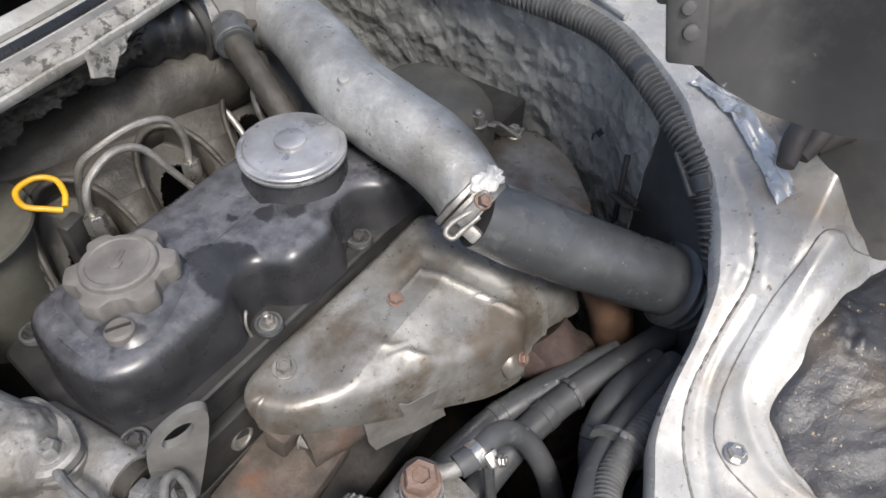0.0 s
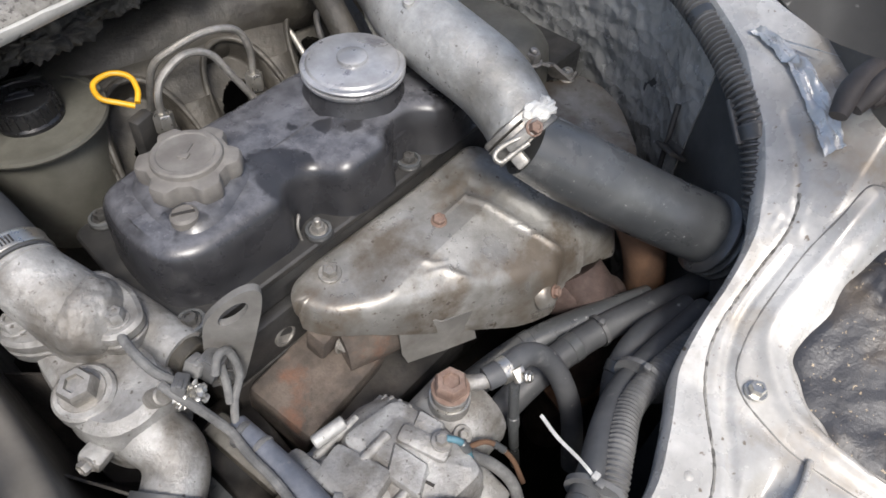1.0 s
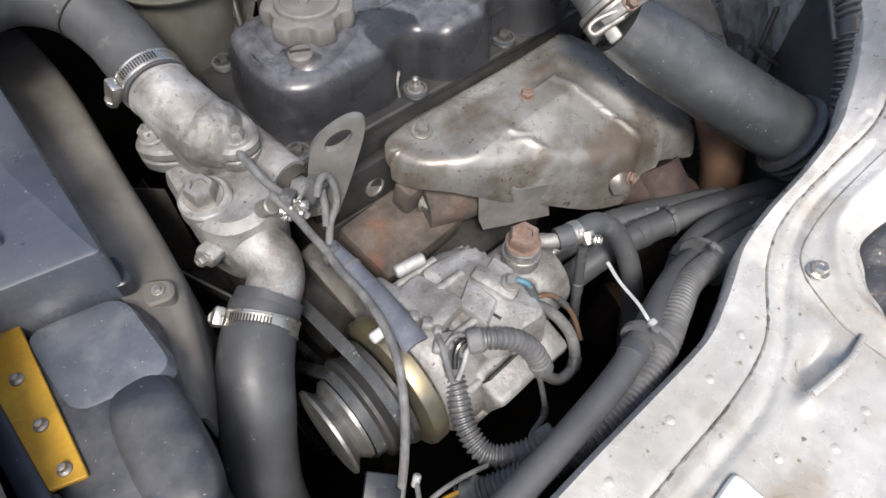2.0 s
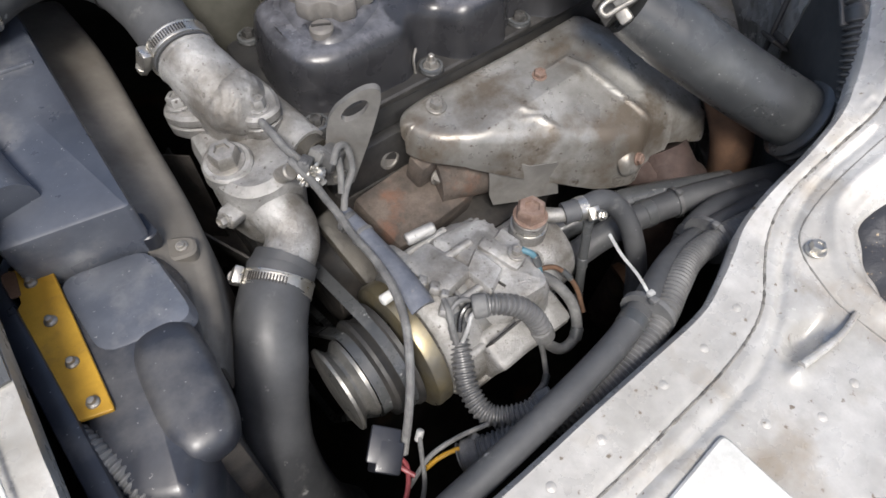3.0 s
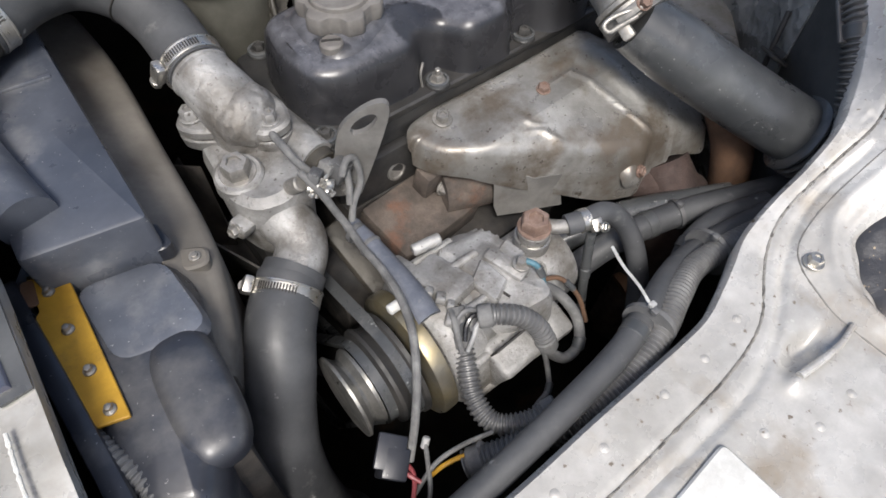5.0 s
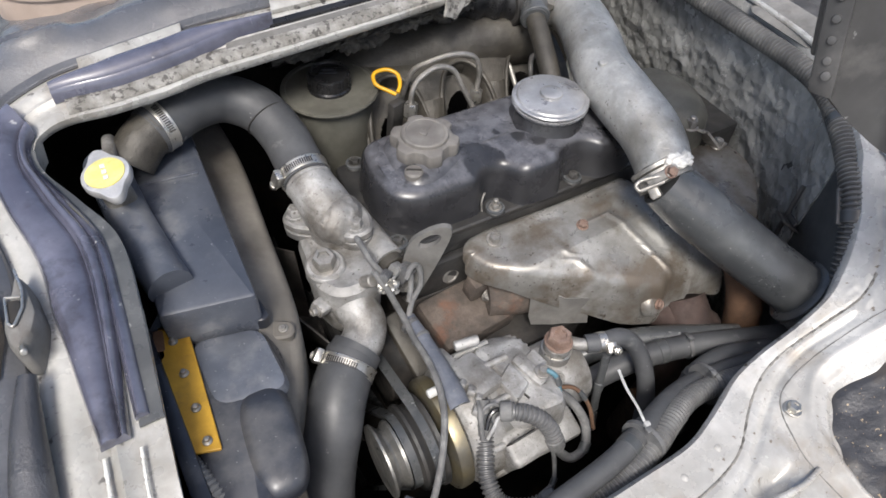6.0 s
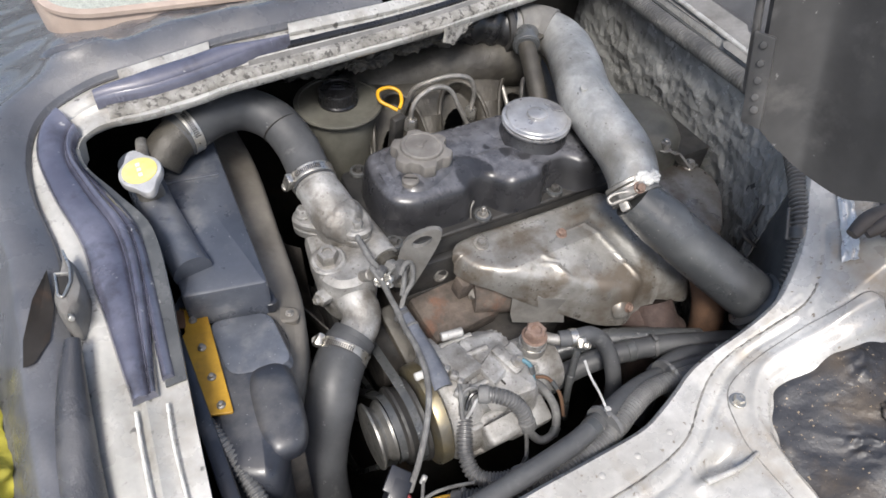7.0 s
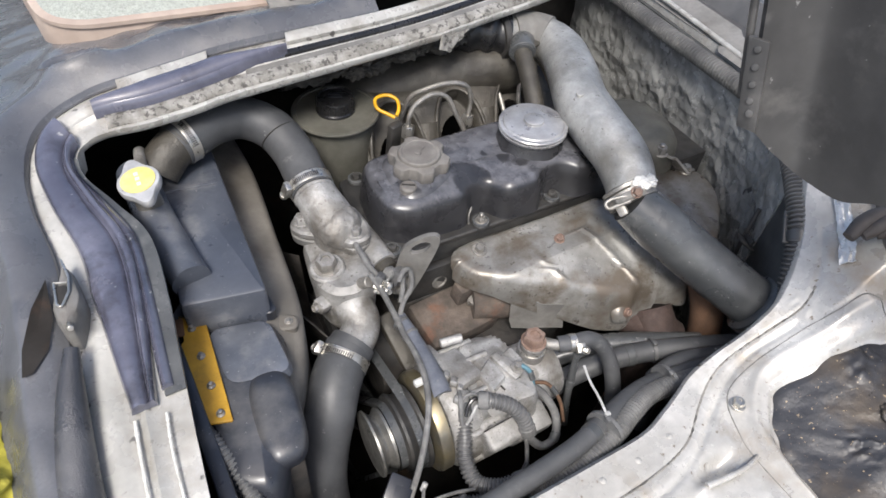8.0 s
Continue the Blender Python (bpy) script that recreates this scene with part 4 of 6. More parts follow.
# rocker cover: outline with recesses for the bolts, lofted over a flange
RC = [(0.046, 0.400), (0.036, 0.345), (0.040, 0.302), (0.066, 0.283), (0.142, 0.281), (0.158, 0.297), (0.176, 0.297), (0.192, 0.270), (0.242, 0.268), (0.256, 0.286),
      (0.284, 0.286), (0.300, 0.268), (0.345, 0.268), (0.375, 0.290), (0.385, 0.320), (0.385, 0.370), (0.365, 0.402), (0.30, 0.408), (0.12, 0.406)]
RR = [0.03, 0.03, 0.03, 0.03, 0.012, 0.012, 0.012, 0.014, 0.014, 0.012, 0.012, 0.014, 0.014, 0.02, 0.02, 0.02, 0.02, 0.02, 0.02]
rc = thing("rocker_cover", (0.28, 0.34, 0.18), "worn black painted rocker cover with dusty bare patches", "rocker cover")
FL = [(0.030, 0.425), (0.024, 0.345), (0.024, 0.272), (0.25, 0.271), (0.38, 0.271), (0.398, 0.30), (0.398, 0.42)]
part("flange", slab(FL, [(0.1765, 0), (0.1785, -0.001), (0.183, -0.001), (0.1845, 0.001)], 0.012, 6), M_BLACKMETAL, rc)
part("gasket", slab(FL, [(0.1735, 0.002), (0.177, 0.002)], 0.012, 6), M_RUBBER, rc)
ring = rounded(RC, RR, 6)
lev = [(0.184, -0.0012), (0.187, 0.0), (0.200, 0.001), (0.218, 0.0025), (0.229, 0.005), (0.234, 0.009), (0.2365, 0.015)]


def rc_z(x, z):
    """The top is highest at the front and again under the breather."""
    k = (z - 0.184) / 0.0525
    drop = 0.010 * (0.5 + 0.5 * math.tanh((x - 0.315) / 0.02)) + 0.004 * math.exp(-((x - 0.185) / 0.02) ** 2)
    return z - drop * k


bm = loft([[Vector((q.x, q.y, rc_z(q.x, z))) for q in inset(ring, d)] for z, d in lev], cap0=True, cap1=False)
top = inset(ring, 0.015)
mid = [Vector((q.x, 0.343 + (q.y - 0.343) * 0.25)) for q in top]
loft([[Vector((q.x, q.y, rc_z(q.x, 0.2365))) for q in top], [Vector((q.x, q.y, rc_z(q.x, 0.2385))) for q in mid]], False, True, bm=bm)
bmesh.ops.remove_doubles(bm, verts=bm.verts, dist=1e-5)
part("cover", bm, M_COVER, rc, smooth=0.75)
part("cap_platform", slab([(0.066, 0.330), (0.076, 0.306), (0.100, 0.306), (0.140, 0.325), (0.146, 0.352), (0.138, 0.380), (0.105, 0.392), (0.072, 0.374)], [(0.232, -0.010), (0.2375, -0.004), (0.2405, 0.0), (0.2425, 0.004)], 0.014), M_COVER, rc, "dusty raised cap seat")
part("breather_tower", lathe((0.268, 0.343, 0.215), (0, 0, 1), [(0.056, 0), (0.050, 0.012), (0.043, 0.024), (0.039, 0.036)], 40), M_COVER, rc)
for x, y, st in ((0.162, 0.279, 0.008), (0.272, 0.281, 0.0), (0.041, 0.281, 0.0), (0.053, 0.417, 0.0), (0.372, 0.281, 0.0)):
    part("bolt_boss", lathe((x, y, 0.183), (0, 0, 1), [(0.012, 0), (0.0115, 0.003), (0.0105, 0.004)], 20), M_BLACKMETAL, rc)
    part("rubber_seat", lathe((x, y, 0.1865), (0, 0, 1), [(0.0112, 0), (0.0108, 0.003), (0.0085, 0.0035), (0.008, 0.0015), (0.0065, 0.0015)], 24), M_RUBBER, rc)
    part("bolt", hexbolt((x, y, 0.187), (0, 0, 1), 0.0058, 0.006, 1.3, st), M_BOLT if st == 0.008 else M_OILBOLT, rc)
part("cable_clip", tube([(0.148, 0.283, 0.180), (0.147, 0.285, 0.197), (0.153, 0.290, 0.204), (0.154, 0.291, 0.200)], 0.0013, 8), M_BOLT, rc)
sc = part("plug_screw", lathe((0.079, 0.318, 0.238), (0, 0, 1), [(0.0105, 0), (0.010, 0.006), (0.008, 0.0078), (0.003, 0.0082)], 24), M_CAP, rc)
part("screw_slot", box((0.079, 0.318, 0.2462), (0.016, 0.0022, 0.0012), 0, Euler((0, 0, -0.5)).to_matrix()), M_DARKIRON, sc)

# oil filler cap with six lobes
oc = thing("oil_filler_cap", (0.109, 0.350, 0.2425), "grey plastic oil filler cap with six lobes", "oil cap")
def lobed(r, amp, z, n=72):
    out = []
    for j in range(n):
        a = 2 * math.pi * j / n
        k = r + amp * max(-0.8, min(0.55, 1.3 * math.cos(6 * a)))
        out.append(V(0.109 + k * math.cos(a + 0.35), 0.350 + k * math.sin(a + 0.35), z))
    return out
part("grip", loft([lobed(0.034, 0.005, 0.2425, 120), lobed(0.035, 0.0055, 0.245, 120), lobed(0.035, 0.0055, 0.255, 120), lobed(0.0338, 0.005, 0.2575, 120), lobed(0.029, 0.003, 0.2592, 120)]), M_CAP, oc, smooth=0.7)
part("crown", lathe((0.109, 0.350, 0.259), (0, 0, 1), [(0.0265, 0), (0.0258, 0.0035), (0.0245, 0.0046), (0.0215, 0.0048), (0.0205, 0.0040)], 48), M_CAP, oc)
part("emblem", box((0.110, 0.351, 0.2632), (0.018, 0.0035, 0.0012), 0.0005, Euler((0, 0, 0.5)).to_matrix()), M_CAP, oc)
part("emblem", box((0.106, 0.348, 0.2634), (0.006, 0.008, 0.0018), 0.0005, Euler((0, 0, 0.5)).to_matrix()), M_CAP, oc)

# crankcase breather
br = thing("breather_valve", (0.270, 0.343, 0.248), "round zinc crankcase breather with a blue grey lid", "breather")
BX, BY = 0.270, 0.343
part("bowl", lathe((BX, BY, 0.246), (0, 0, 1), [(0.037, 0), (0.039, 0.002), (0.0425, 0.006), (0.0438, 0.008), (0.0446, 0.0092), (0.0446, 0.0112), (0.0428, 0.012)], 56), M_DISC, br)
part("groove", lathe((BX, BY, 0.2575), (0, 0, 1), [(0.0422, 0), (0.0420, 0.003)], 56), M_DARKIRON, br)
lidp2 = part("lid", lathe((BX, BY, 0.2595), (0, 0, 1), [(0.0428, 0), (0.0446, 0.0006), (0.0449, 0.002), (0.0437, 0.0032), (0.0402, 0.0036), (0.0392, 0.0052), (0.0378, 0.006), (0.0135, 0.0066), (0.013, 0.0066)], 56), M_DISC, br)
part("boss", lathe((BX, BY, 0.2655), (0, 0, 1), [(0.0135, 0), (0.013, 0.0035), (0.0115, 0.0045), (0.002, 0.0048)], 20), M_DISC, lidp2)

# ---- intake: alloy pipe, rubber duct, joint clamp ----
ip = thing("intake_pipe", (0.36, 0.35, 0.2), "cast aluminium intake pipe curving over the rocker cover", "pipe")
PP = [(0.317, 0.196, 0.240), (0.329, 0.216, 0.247), (0.337, 0.248, 0.257), (0.340, 0.295, 0.265), (0.347, 0.345, 0.271), (0.368, 0.395, 0.276), (0.388, 0.448, 0.278), (0.388, 0.490, 0.279), (0.362, 0.513, 0.282), (0.325, 0.516, 0.285)]
part("pipe", tube(PP, lambda s: 0.0278 + 0.0072 * math.sin(min(1, s * 1.2) * math.pi) ** 0.7, 36, 10), M_PIPE, ip)
part("seam", tube([(x + 0.004, y - 0.002, z + 0.0315 - 0.002 * abs(k - 1.5)) for k, (x, y, z) in enumerate(PP[2:6])], lambda t: 0.0044 * math.sin(math.pi * (0.08 + 0.84 * t)) + 0.0004, 12), M_PIPE, ip)
part("elbow_casting", tube([PP[-3], (0.378, 0.504, 0.280), PP[-2], (0.340, 0.516, 0.284)], lambda t: 0.0335 - 0.002 * t, 28, 6), M_GREYSTEEL, ip, "dull brown grey elbow casting")
part("boss", lathe((0.326, 0.330, 0.2985), (-0.3, -0.2, 1), [(0.006, 0), (0.0045, 0.003), (0.001, 0.0035)], 12), M_PIPE, ip)
part("flange_plate", box((0.352, 0.486, 0.288), (0.05, 0.035, 0.005), 0.002, Euler((0.1, -0.15, 0.1)).to_matrix()), M_MANIF, ip)
ah = thing("air_hose", (0.25, 0.52, 0.2), "shiny black ribbed rubber air hose", "hose")
part("hose", tube([(0.335, 0.518, 0.286), (0.29, 0.534, 0.292), (0.23, 0.556, 0.288), (0.17, 0.58, 0.272), (0.10, 0.61, 0.25), (0.02, 0.635, 0.23)], lambda s: 0.030 + 0.0025 * math.sin(s * 60) * (s < 0.35), 28, 12), M_BLACKRUB, ah)
part("band", cyl((0.328, 0.516, 0.285), (0.319, 0.517, 0.285), 0.0335), M_BLACKMETAL, ah)
hose_clamp((0.235, 0.554, 0.289), (-0.06, 0.02, -0.01), 0.031, (0.1, -1, 0.4), 0.008, "thin dark hose clamp on the air hose")
bp_ = thing("breather_pipe", (0.30, 0.43, 0.25), "short dusty steel breather pipe with a rubber elbow", "pipe")
part("elbow", tube([(0.352, 0.492, 0.281), (0.336, 0.480, 0.288), (0.327, 0.462, 0.284)], 0.0165, 20), M_RUBBER, bp_)
part("pipe", tube([(0.329, 0.466, 0.285), (0.320, 0.435, 0.272), (0.308, 0.392, 0.248), (0.302, 0.37, 0.226)], 0.0125, 20), M_MANIF, bp_)
part("collar", cyl((0.331, 0.470, 0.286), (0.3285, 0.464, 0.2845), 0.019), M_RUBBER, bp_)

rd = thing("rubber_duct", (0.37, 0.11, 0.15), "smooth black rubber intake duct with ribbed flange", "duct")
DP = [(0.314, 0.190, 0.236), (0.330, 0.170, 0.222), (0.352, 0.140, 0.203), (0.385, 0.095, 0.175), (0.424, 0.040, 0.145), (0.445, 0.012, 0.130)]
part("duct", tube(DP, lambda s: 0.0275 + 0.0045 * min(1, s * 3.5), 36, 10), M_RUBBER, rd)
part("seam", tube([(x + 0.012, y + 0.010, z + 0.0285) for x, y, z in DP[1:5]], 0.0018, 8), M_RUBBER, rd)
dd = (V(*DP[4]) - V(*DP[3])).normalized()
for k in range(3):
    q = V(*DP[4]) + dd * (-0.008 + 0.009 * k)
    part("rib", lathe(q, dd, [(0.032, -0.0045), (0.0385, -0.003), (0.0405, -0.001), (0.0405, 0.001), (0.0385, 0.003), (0.032, 0.0045)], 40), M_RUBBER, rd)
jc = thing("joint_clamp", (0.318, 0.195, 0.215), "steel strap clamp with bolt, smeared with white putty", "hose clamp")
jd = (V(*PP[1]) - V(*DP[1])).normalized()
jo = V(0.317, 0.195, 0.239)
part("band", lathe(jo, jd, [(0.0285, -0.008), (0.0305, -0.0075), (0.0300, -0.005), (0.0300, 0.005), (0.0305, 0.0075), (0.0285, 0.008)], 44), M_BOLT, jc)
part("band", lathe(jo + jd * 0.012, jd, [(0.0285, -0.003), (0.0300, -0.002), (0.0300, 0.002), (0.0285, 0.003)], 44), M_BOLT, jc)
jx = V(-0.75, -0.35, 0.55).normalized()
jr = Matrix((jd.cross(jx).normalized(), jd, jx)).transposed()
part("lug", box(jo + V(-0.021, -0.013, 0.021), (0.034, 0.010, 0.006), 0.0025, jr), M_BOLT, jc)
part("lug", box(jo + V(-0.028, -0.016, 0.004), (0.012, 0.016, 0.010), 0.003, jr), M_BOLT, jc)
part("bolt", hexbolt(jo + V(-0.014, -0.016, 0.026), (-0.3, -0.6, 0.7), 0.0055, 0.006, 1.3), M_RUSTBOLT, jc)
part("eye_loop", tube([jo + V(-0.020, -0.014, 0.022), jo + V(-0.036, -0.004, 0.014), jo + V(-0.043, -0.003, 0.008), jo + V(-0.042, -0.009, 0.005), jo + V(-0.034, -0.013, 0.010), jo + V(-0.022, -0.019, 0.018)], 0.0022, 10), M_BOLT, jc)
pt = bmesh.new()
bmesh.ops.create_icosphere(pt, subdivisions=4, radius=1.0)
for q in pt.verts:
    d = q.co.copy()
    q.co = jo + V(0.004, -0.008, 0.028) + V(0.017 * d.x, 0.010 * d.y, 0.005 * d.z) + d * 0.005 * noise.fractal(d * 2.5, 1, 2, 4)
part("putty", pt, M_PUTTY, jc, "lumpy white putty", smooth=2)

# ---- heat shields ----
HS = [(0.113, 0.252), (0.126, 0.226), (0.165, 0.198), (0.226, 0.166), (0.275, 0.138), (0.303, 0.128), (0.318, 0.136), (0.352, 0.128), (0.400, 0.118), (0.412, 0.150), (0.372, 0.215), (0.340, 0.262), (0.24, 0.264), (0.150, 0.268), (0.124, 0.266)]
HR = [0.014, 0.02, 0.03, 0.03, 0.02, 0.014, 0.02, 0.03, 0.012, 0.02, 0.03, 0.008, 0.02, 0.02, 0.012]


def hs_z(x, y):
    z = 0.163 + 0.07 * (x - 0.12) * (1 if x < 0.33 else 0) + (0.0147 - 0.30 * (x - 0.33) if x >= 0.33 else 0) - 0.42 * max(0, 0.205 - y) - 0.08 * max(0, 0.26 - y)
    u = (x - 0.206) * 0.86 + (y - 0.212) * 0.5
    w = -(x - 0.206) * 0.5 + (y - 0.212) * 0.86
    on = 1 / (1 + math.exp((abs(w + 0.03) - 0.024) / 0.004))
    z += on * (0.0024 * math.exp(-(u / 0.0030) ** 2) - 0.0015 * math.exp(-((u + 0.02) / 0.014) ** 2))
    u = (x - 0.302) * 0.93 + (y - 0.18) * 0.36
    z += 0.0026 * math.exp(-(u / 0.0036) ** 2) - 0.003 * math.exp(-((u - 0.012) / 0.010) ** 2)
    return z + 0.0012 * noise.noise(Vector((x * 28, y * 28, 0)))


hs = thing("heat_shield", (0.25, 0.2, 0.1), "stained pressed steel manifold heat shield", "heat shield")
hring = rounded(HS, HR, 14)
rings = []
for d, drop in ((-0.0065, 0.047), (-0.006, 0.040), (-0.004, 0.028), (-0.001, 0.009), (0.002, 0.003), (0.006, 0.0007), (0.010, 0.0)):
    row = []
    for q, o in zip(inset(hring, d), hring):
        skirt = 1.0 if (o.y < 0.25 and o.x < 0.345) else 0.45
        if o.y > 0.255:
            skirt = 0.15
        kk = drop * skirt * (0.56 + 0.74 * max(0, min(1, (o.x - 0.13) / 0.13)))
        row.append(V(q.x, q.y, hs_z(q.x, q.y) - kk))
    rings.append(row)
inner = inset(hring, 0.010)
cx, cy = 0.25, 0.205
for k in range(1, 48):
    t = k / 48
    rings.append([V(cx + (q.x - cx) * (1 - t), cy + (q.y - cy) * (1 - t), hs_z(cx + (q.x - cx) * (1 - t), cy + (q.y - cy) * (1 - t))) for q in inner])
part("shield", thick(loft(rings, False, True), 0.0015), M_SHIELD, hs, smooth=0.9)
part("bolt", hexbolt((0.148, 0.254, hs_z(0.148, 0.254)), (0, -0.1, 1), 0.0065, 0.006, 1.5), M_BOLT, hs)
part("bolt", hexbolt((0.248, 0.224, hs_z(0.248, 0.224) - 0.001), (0, -0.1, 1), 0.006, 0.005, 1.2), M_RUSTBOLT, hs, "rusty bolt")
part("corner_boss", lathe((0.295, 0.133, 0.100), (0.2, -0.85, 0.5), [(0.017, 0), (0.014, 0.007), (0.010, 0.010), (0.002, 0.0104)], 24), M_SHIELD, hs)
part("bolt", hexbolt((0.298, 0.125, 0.106), (0.2, -0.85, 0.4), 0.0055, 0.004, 1.2), M_RUSTBOLT, hs, "rusty bolt")
part("lower_tab", thick(loft([[V(0.165, 0.196, 0.128), V(0.165, 0.192, 0.086), V(0.168, 0.188, 0.073)], [V(0.19, 0.184, 0.124), V(0.192, 0.180, 0.08), V(0.192, 0.178, 0.07)], [V(0.197, 0.174, 0.122), V(0.198, 0.172, 0.085), V(0.198, 0.170, 0.078)], [V(0.225, 0.164, 0.118), V(0.228, 0.160, 0.082), V(0.228, 0.158, 0.075)]], False, False, False), 0.0015), M_GREYSTEEL, hs)
part("lower_plate", thick(loft([[V(0.228, 0.166, 0.116), V(0.229, 0.162, 0.092)], [V(0.250, 0.152, 0.112), V(0.252, 0.146, 0.083)], [V(0.262, 0.150, 0.112), V(0.264, 0.146, 0.090)], [V(0.292, 0.136, 0.105), V(0.293, 0.132, 0.086)]], False, False, False), 0.0015), M_GREYSTEEL, hs, "crumpled lower plate")
# rear shield plate with bracket
rs = thing("rear_heat_shield", (0.46, 0.2, 0.1), "dusty steel shield plate behind the duct", "heat shield")
part("plate", slab([(0.375, 0.225), (0.43, 0.130), (0.452, 0.142), (0.498, 0.188), (0.516, 0.225), (0.512, 0.262), (0.470, 0.276), (0.40, 0.285)], [(0.095, -0.004), (0.150, -0.002), (0.163, 0.0), (0.170, 0.004), (0.1725, 0.012)], 0.02), M_SHIELD, rs)
part("bolt", hexbolt((0.492, 0.256, 0.172), (0, 0, 1), 0.0068, 0.009, 1.3), M_ZINC, rs, "bright hexagon bolt")
part("bracket", thick(loft([[V(0.452, 0.276, 0.205), V(0.458, 0.260, 0.205)], [V(0.470, 0.281, 0.195), V(0.476, 0.265, 0.195)], [V(0.482, 0.268, 0.177), V(0.490, 0.248, 0.177)], [V(0.497, 0.266, 0.1765), V(0.504, 0.250, 0.1765)]], False, False, False), 0.003), M_BOLT, rs)
tc = thing("turbo_chamber", (0.46, 0.33, 0.1), "dusty grey green rounded cast chamber behind the pipe", "housing")
part("chamber", slab([(0.405, 0.29), (0.445, 0.262), (0.488, 0.275), (0.512, 0.33), (0.505, 0.375), (0.48, 0.40), (0.42, 0.405), (0.40, 0.36)], [(0.10, -0.004), (0.185, -0.001), (0.205, 0.002), (0.215, 0.008), (0.2205, 0.018), (0.2225, 0.03)], 0.03, 6), M_RESERV, tc)
part("stud", hexbolt((0.448, 0.275, 0.205), (0, 0, 1), 0.008, 0.010, 1.3, 0.006), M_BOLT, tc)
part("stud", hexbolt((0.51, 0.30, 0.15), (0, 0, 1), 0.008, 0.010, 1.3, 0.012), M_DARKIRON, tc)

# ---- intake manifold, injector lines, dipstick ----
im = thing("intake_manifold", (0.24, 0.53, 0.1), "dusty brown cast intake manifold with curved runners", "manifold")
part("plenum", tube([(0.085, 0.545, 0.200), (0.13, 0.548, 0.214), (0.20, 0.542, 0.224), (0.27, 0.532, 0.230), (0.33, 0.518, 0.232), (0.375, 0.508, 0.228)], lambda s: 0.036 + 0.005 * math.sin(s * 3), 28, 10), M_MANIF, im)
ARCHES = (0.128, 0.226, 0.322)


def arch(x, v):
    """Above nought inside one of the arched pockets between the runners."""
    return max(1 - ((x - c - 0.012 * (1 - v)) / 0.041) ** 2 - ((1 - v) / 0.80) ** 2 for c in ARCHES)


def web_at(x, v):
    u = (x - 0.09) / 0.30
    k = max(0.0, min(1.0, arch(x, v) / 0.16))
    dip = 0.020 * k * k * (3 - 2 * k)
    return V(x, 0.522 - 0.014 * u - 0.095 * v + dip * 0.8, 0.240 - 0.006 * u - 0.022 * v - 0.070 * v ** 2.2 - dip + 0.003 * math.cos((x - 0.126) / 0.097 * 2 * math.pi + math.pi) * v)


wb = grid(150, 60, lambda u, v: web_at(0.09 + 0.30 * u, v))
holes = [f for f in wb.faces if arch(f.calc_center_median().x, max(0, min(1, (0.515 - f.calc_center_median().y) / 0.095))) > 0.26]
bmesh.ops.delete(wb, geom=holes, context="FACES")
part("web", thick(wb, 0.006), M_MANIF, im, smooth=1.3)
for c in ARCHES:
    q = []
    for k in range(13):
        a = math.pi * (0.02 + 0.96 * k / 12)
        v = 1 - 0.80 * math.sin(a)
        x = c + 0.012 * (1 - v) - 0.042 * math.cos(a)
        q.append(web_at(x, v) + V(0, 0, 0.0005))
    part("arch_rim", tube(q, 0.0032, 10, 4), M_MANIF, im)
for x in (0.177, 0.274, 0.372):
    part("runner", tube([(x + 0.006, 0.475, 0.200), (x + 0.002, 0.450, 0.165), (x, 0.425, 0.140), (x, 0.40, 0.13)], 0.021, 18, 6), M_MANIF, im)
part("rail", box((0.26, 0.425, 0.125), (0.40, 0.03, 0.05), 0.006), M_DARKIRON, im)
for x, y, z in ((0.136, 0.435, 0.222), (0.235, 0.445, 0.206)):
    nt = thing("line_fitting", (x, y, z - 0.02), "brass and steel hexagon injector line fitting", "fitting", "injector line fittings")
    part("nut", lathe((x, y, z - 0.004), (0.1, 0.05, 1), [(0.0085, 0), (0.0085, 0.015), (0.007, 0.017), (0.004, 0.017)], 6), M_ZINC, nt)
    part("base", lathe((x, y, z - 0.055), (0.03, 0.02, 1), [(0.011, 0), (0.010, 0.045), (0.0095, 0.048), (0.007, 0.051)], 6), M_MANIF, nt)
LINES = [[(0.137, 0.436, 0.232), (0.139, 0.436, 0.250), (0.150, 0.440, 0.262), (0.175, 0.443, 0.269), (0.196, 0.440, 0.261), (0.207, 0.433, 0.238), (0.218, 0.424, 0.212), (0.226, 0.41, 0.19)],
         [(0.236, 0.446, 0.216), (0.239, 0.447, 0.243), (0.231, 0.450, 0.264), (0.206, 0.454, 0.272), (0.176, 0.460, 0.267), (0.157, 0.472, 0.250), (0.147, 0.485, 0.20)],
         [(0.275, 0.445, 0.16), (0.28, 0.475, 0.20), (0.295, 0.495, 0.222), (0.308, 0.480, 0.215), (0.305, 0.450, 0.195), (0.31, 0.42, 0.175)],
         [(0.165, 0.408, 0.200), (0.195, 0.412, 0.206), (0.235, 0.420, 0.209), (0.28, 0.425, 0.206)],
         [(0.33, 0.44, 0.17), (0.335, 0.465, 0.21), (0.345, 0.475, 0.222), (0.352, 0.455, 0.21), (0.35, 0.42, 0.18)]]
for q in LINES:
    ln = thing("injector_line", q[0], "thin bent steel injector line", "pipe", "injector lines")
    part("line", tube(q, 0.0033, 10), M_BOLT, ln)
ds = thing("dipstick", (0.121, 0.455, 0.1), "yellow dipstick loop in a dark guide tube", "dipstick")
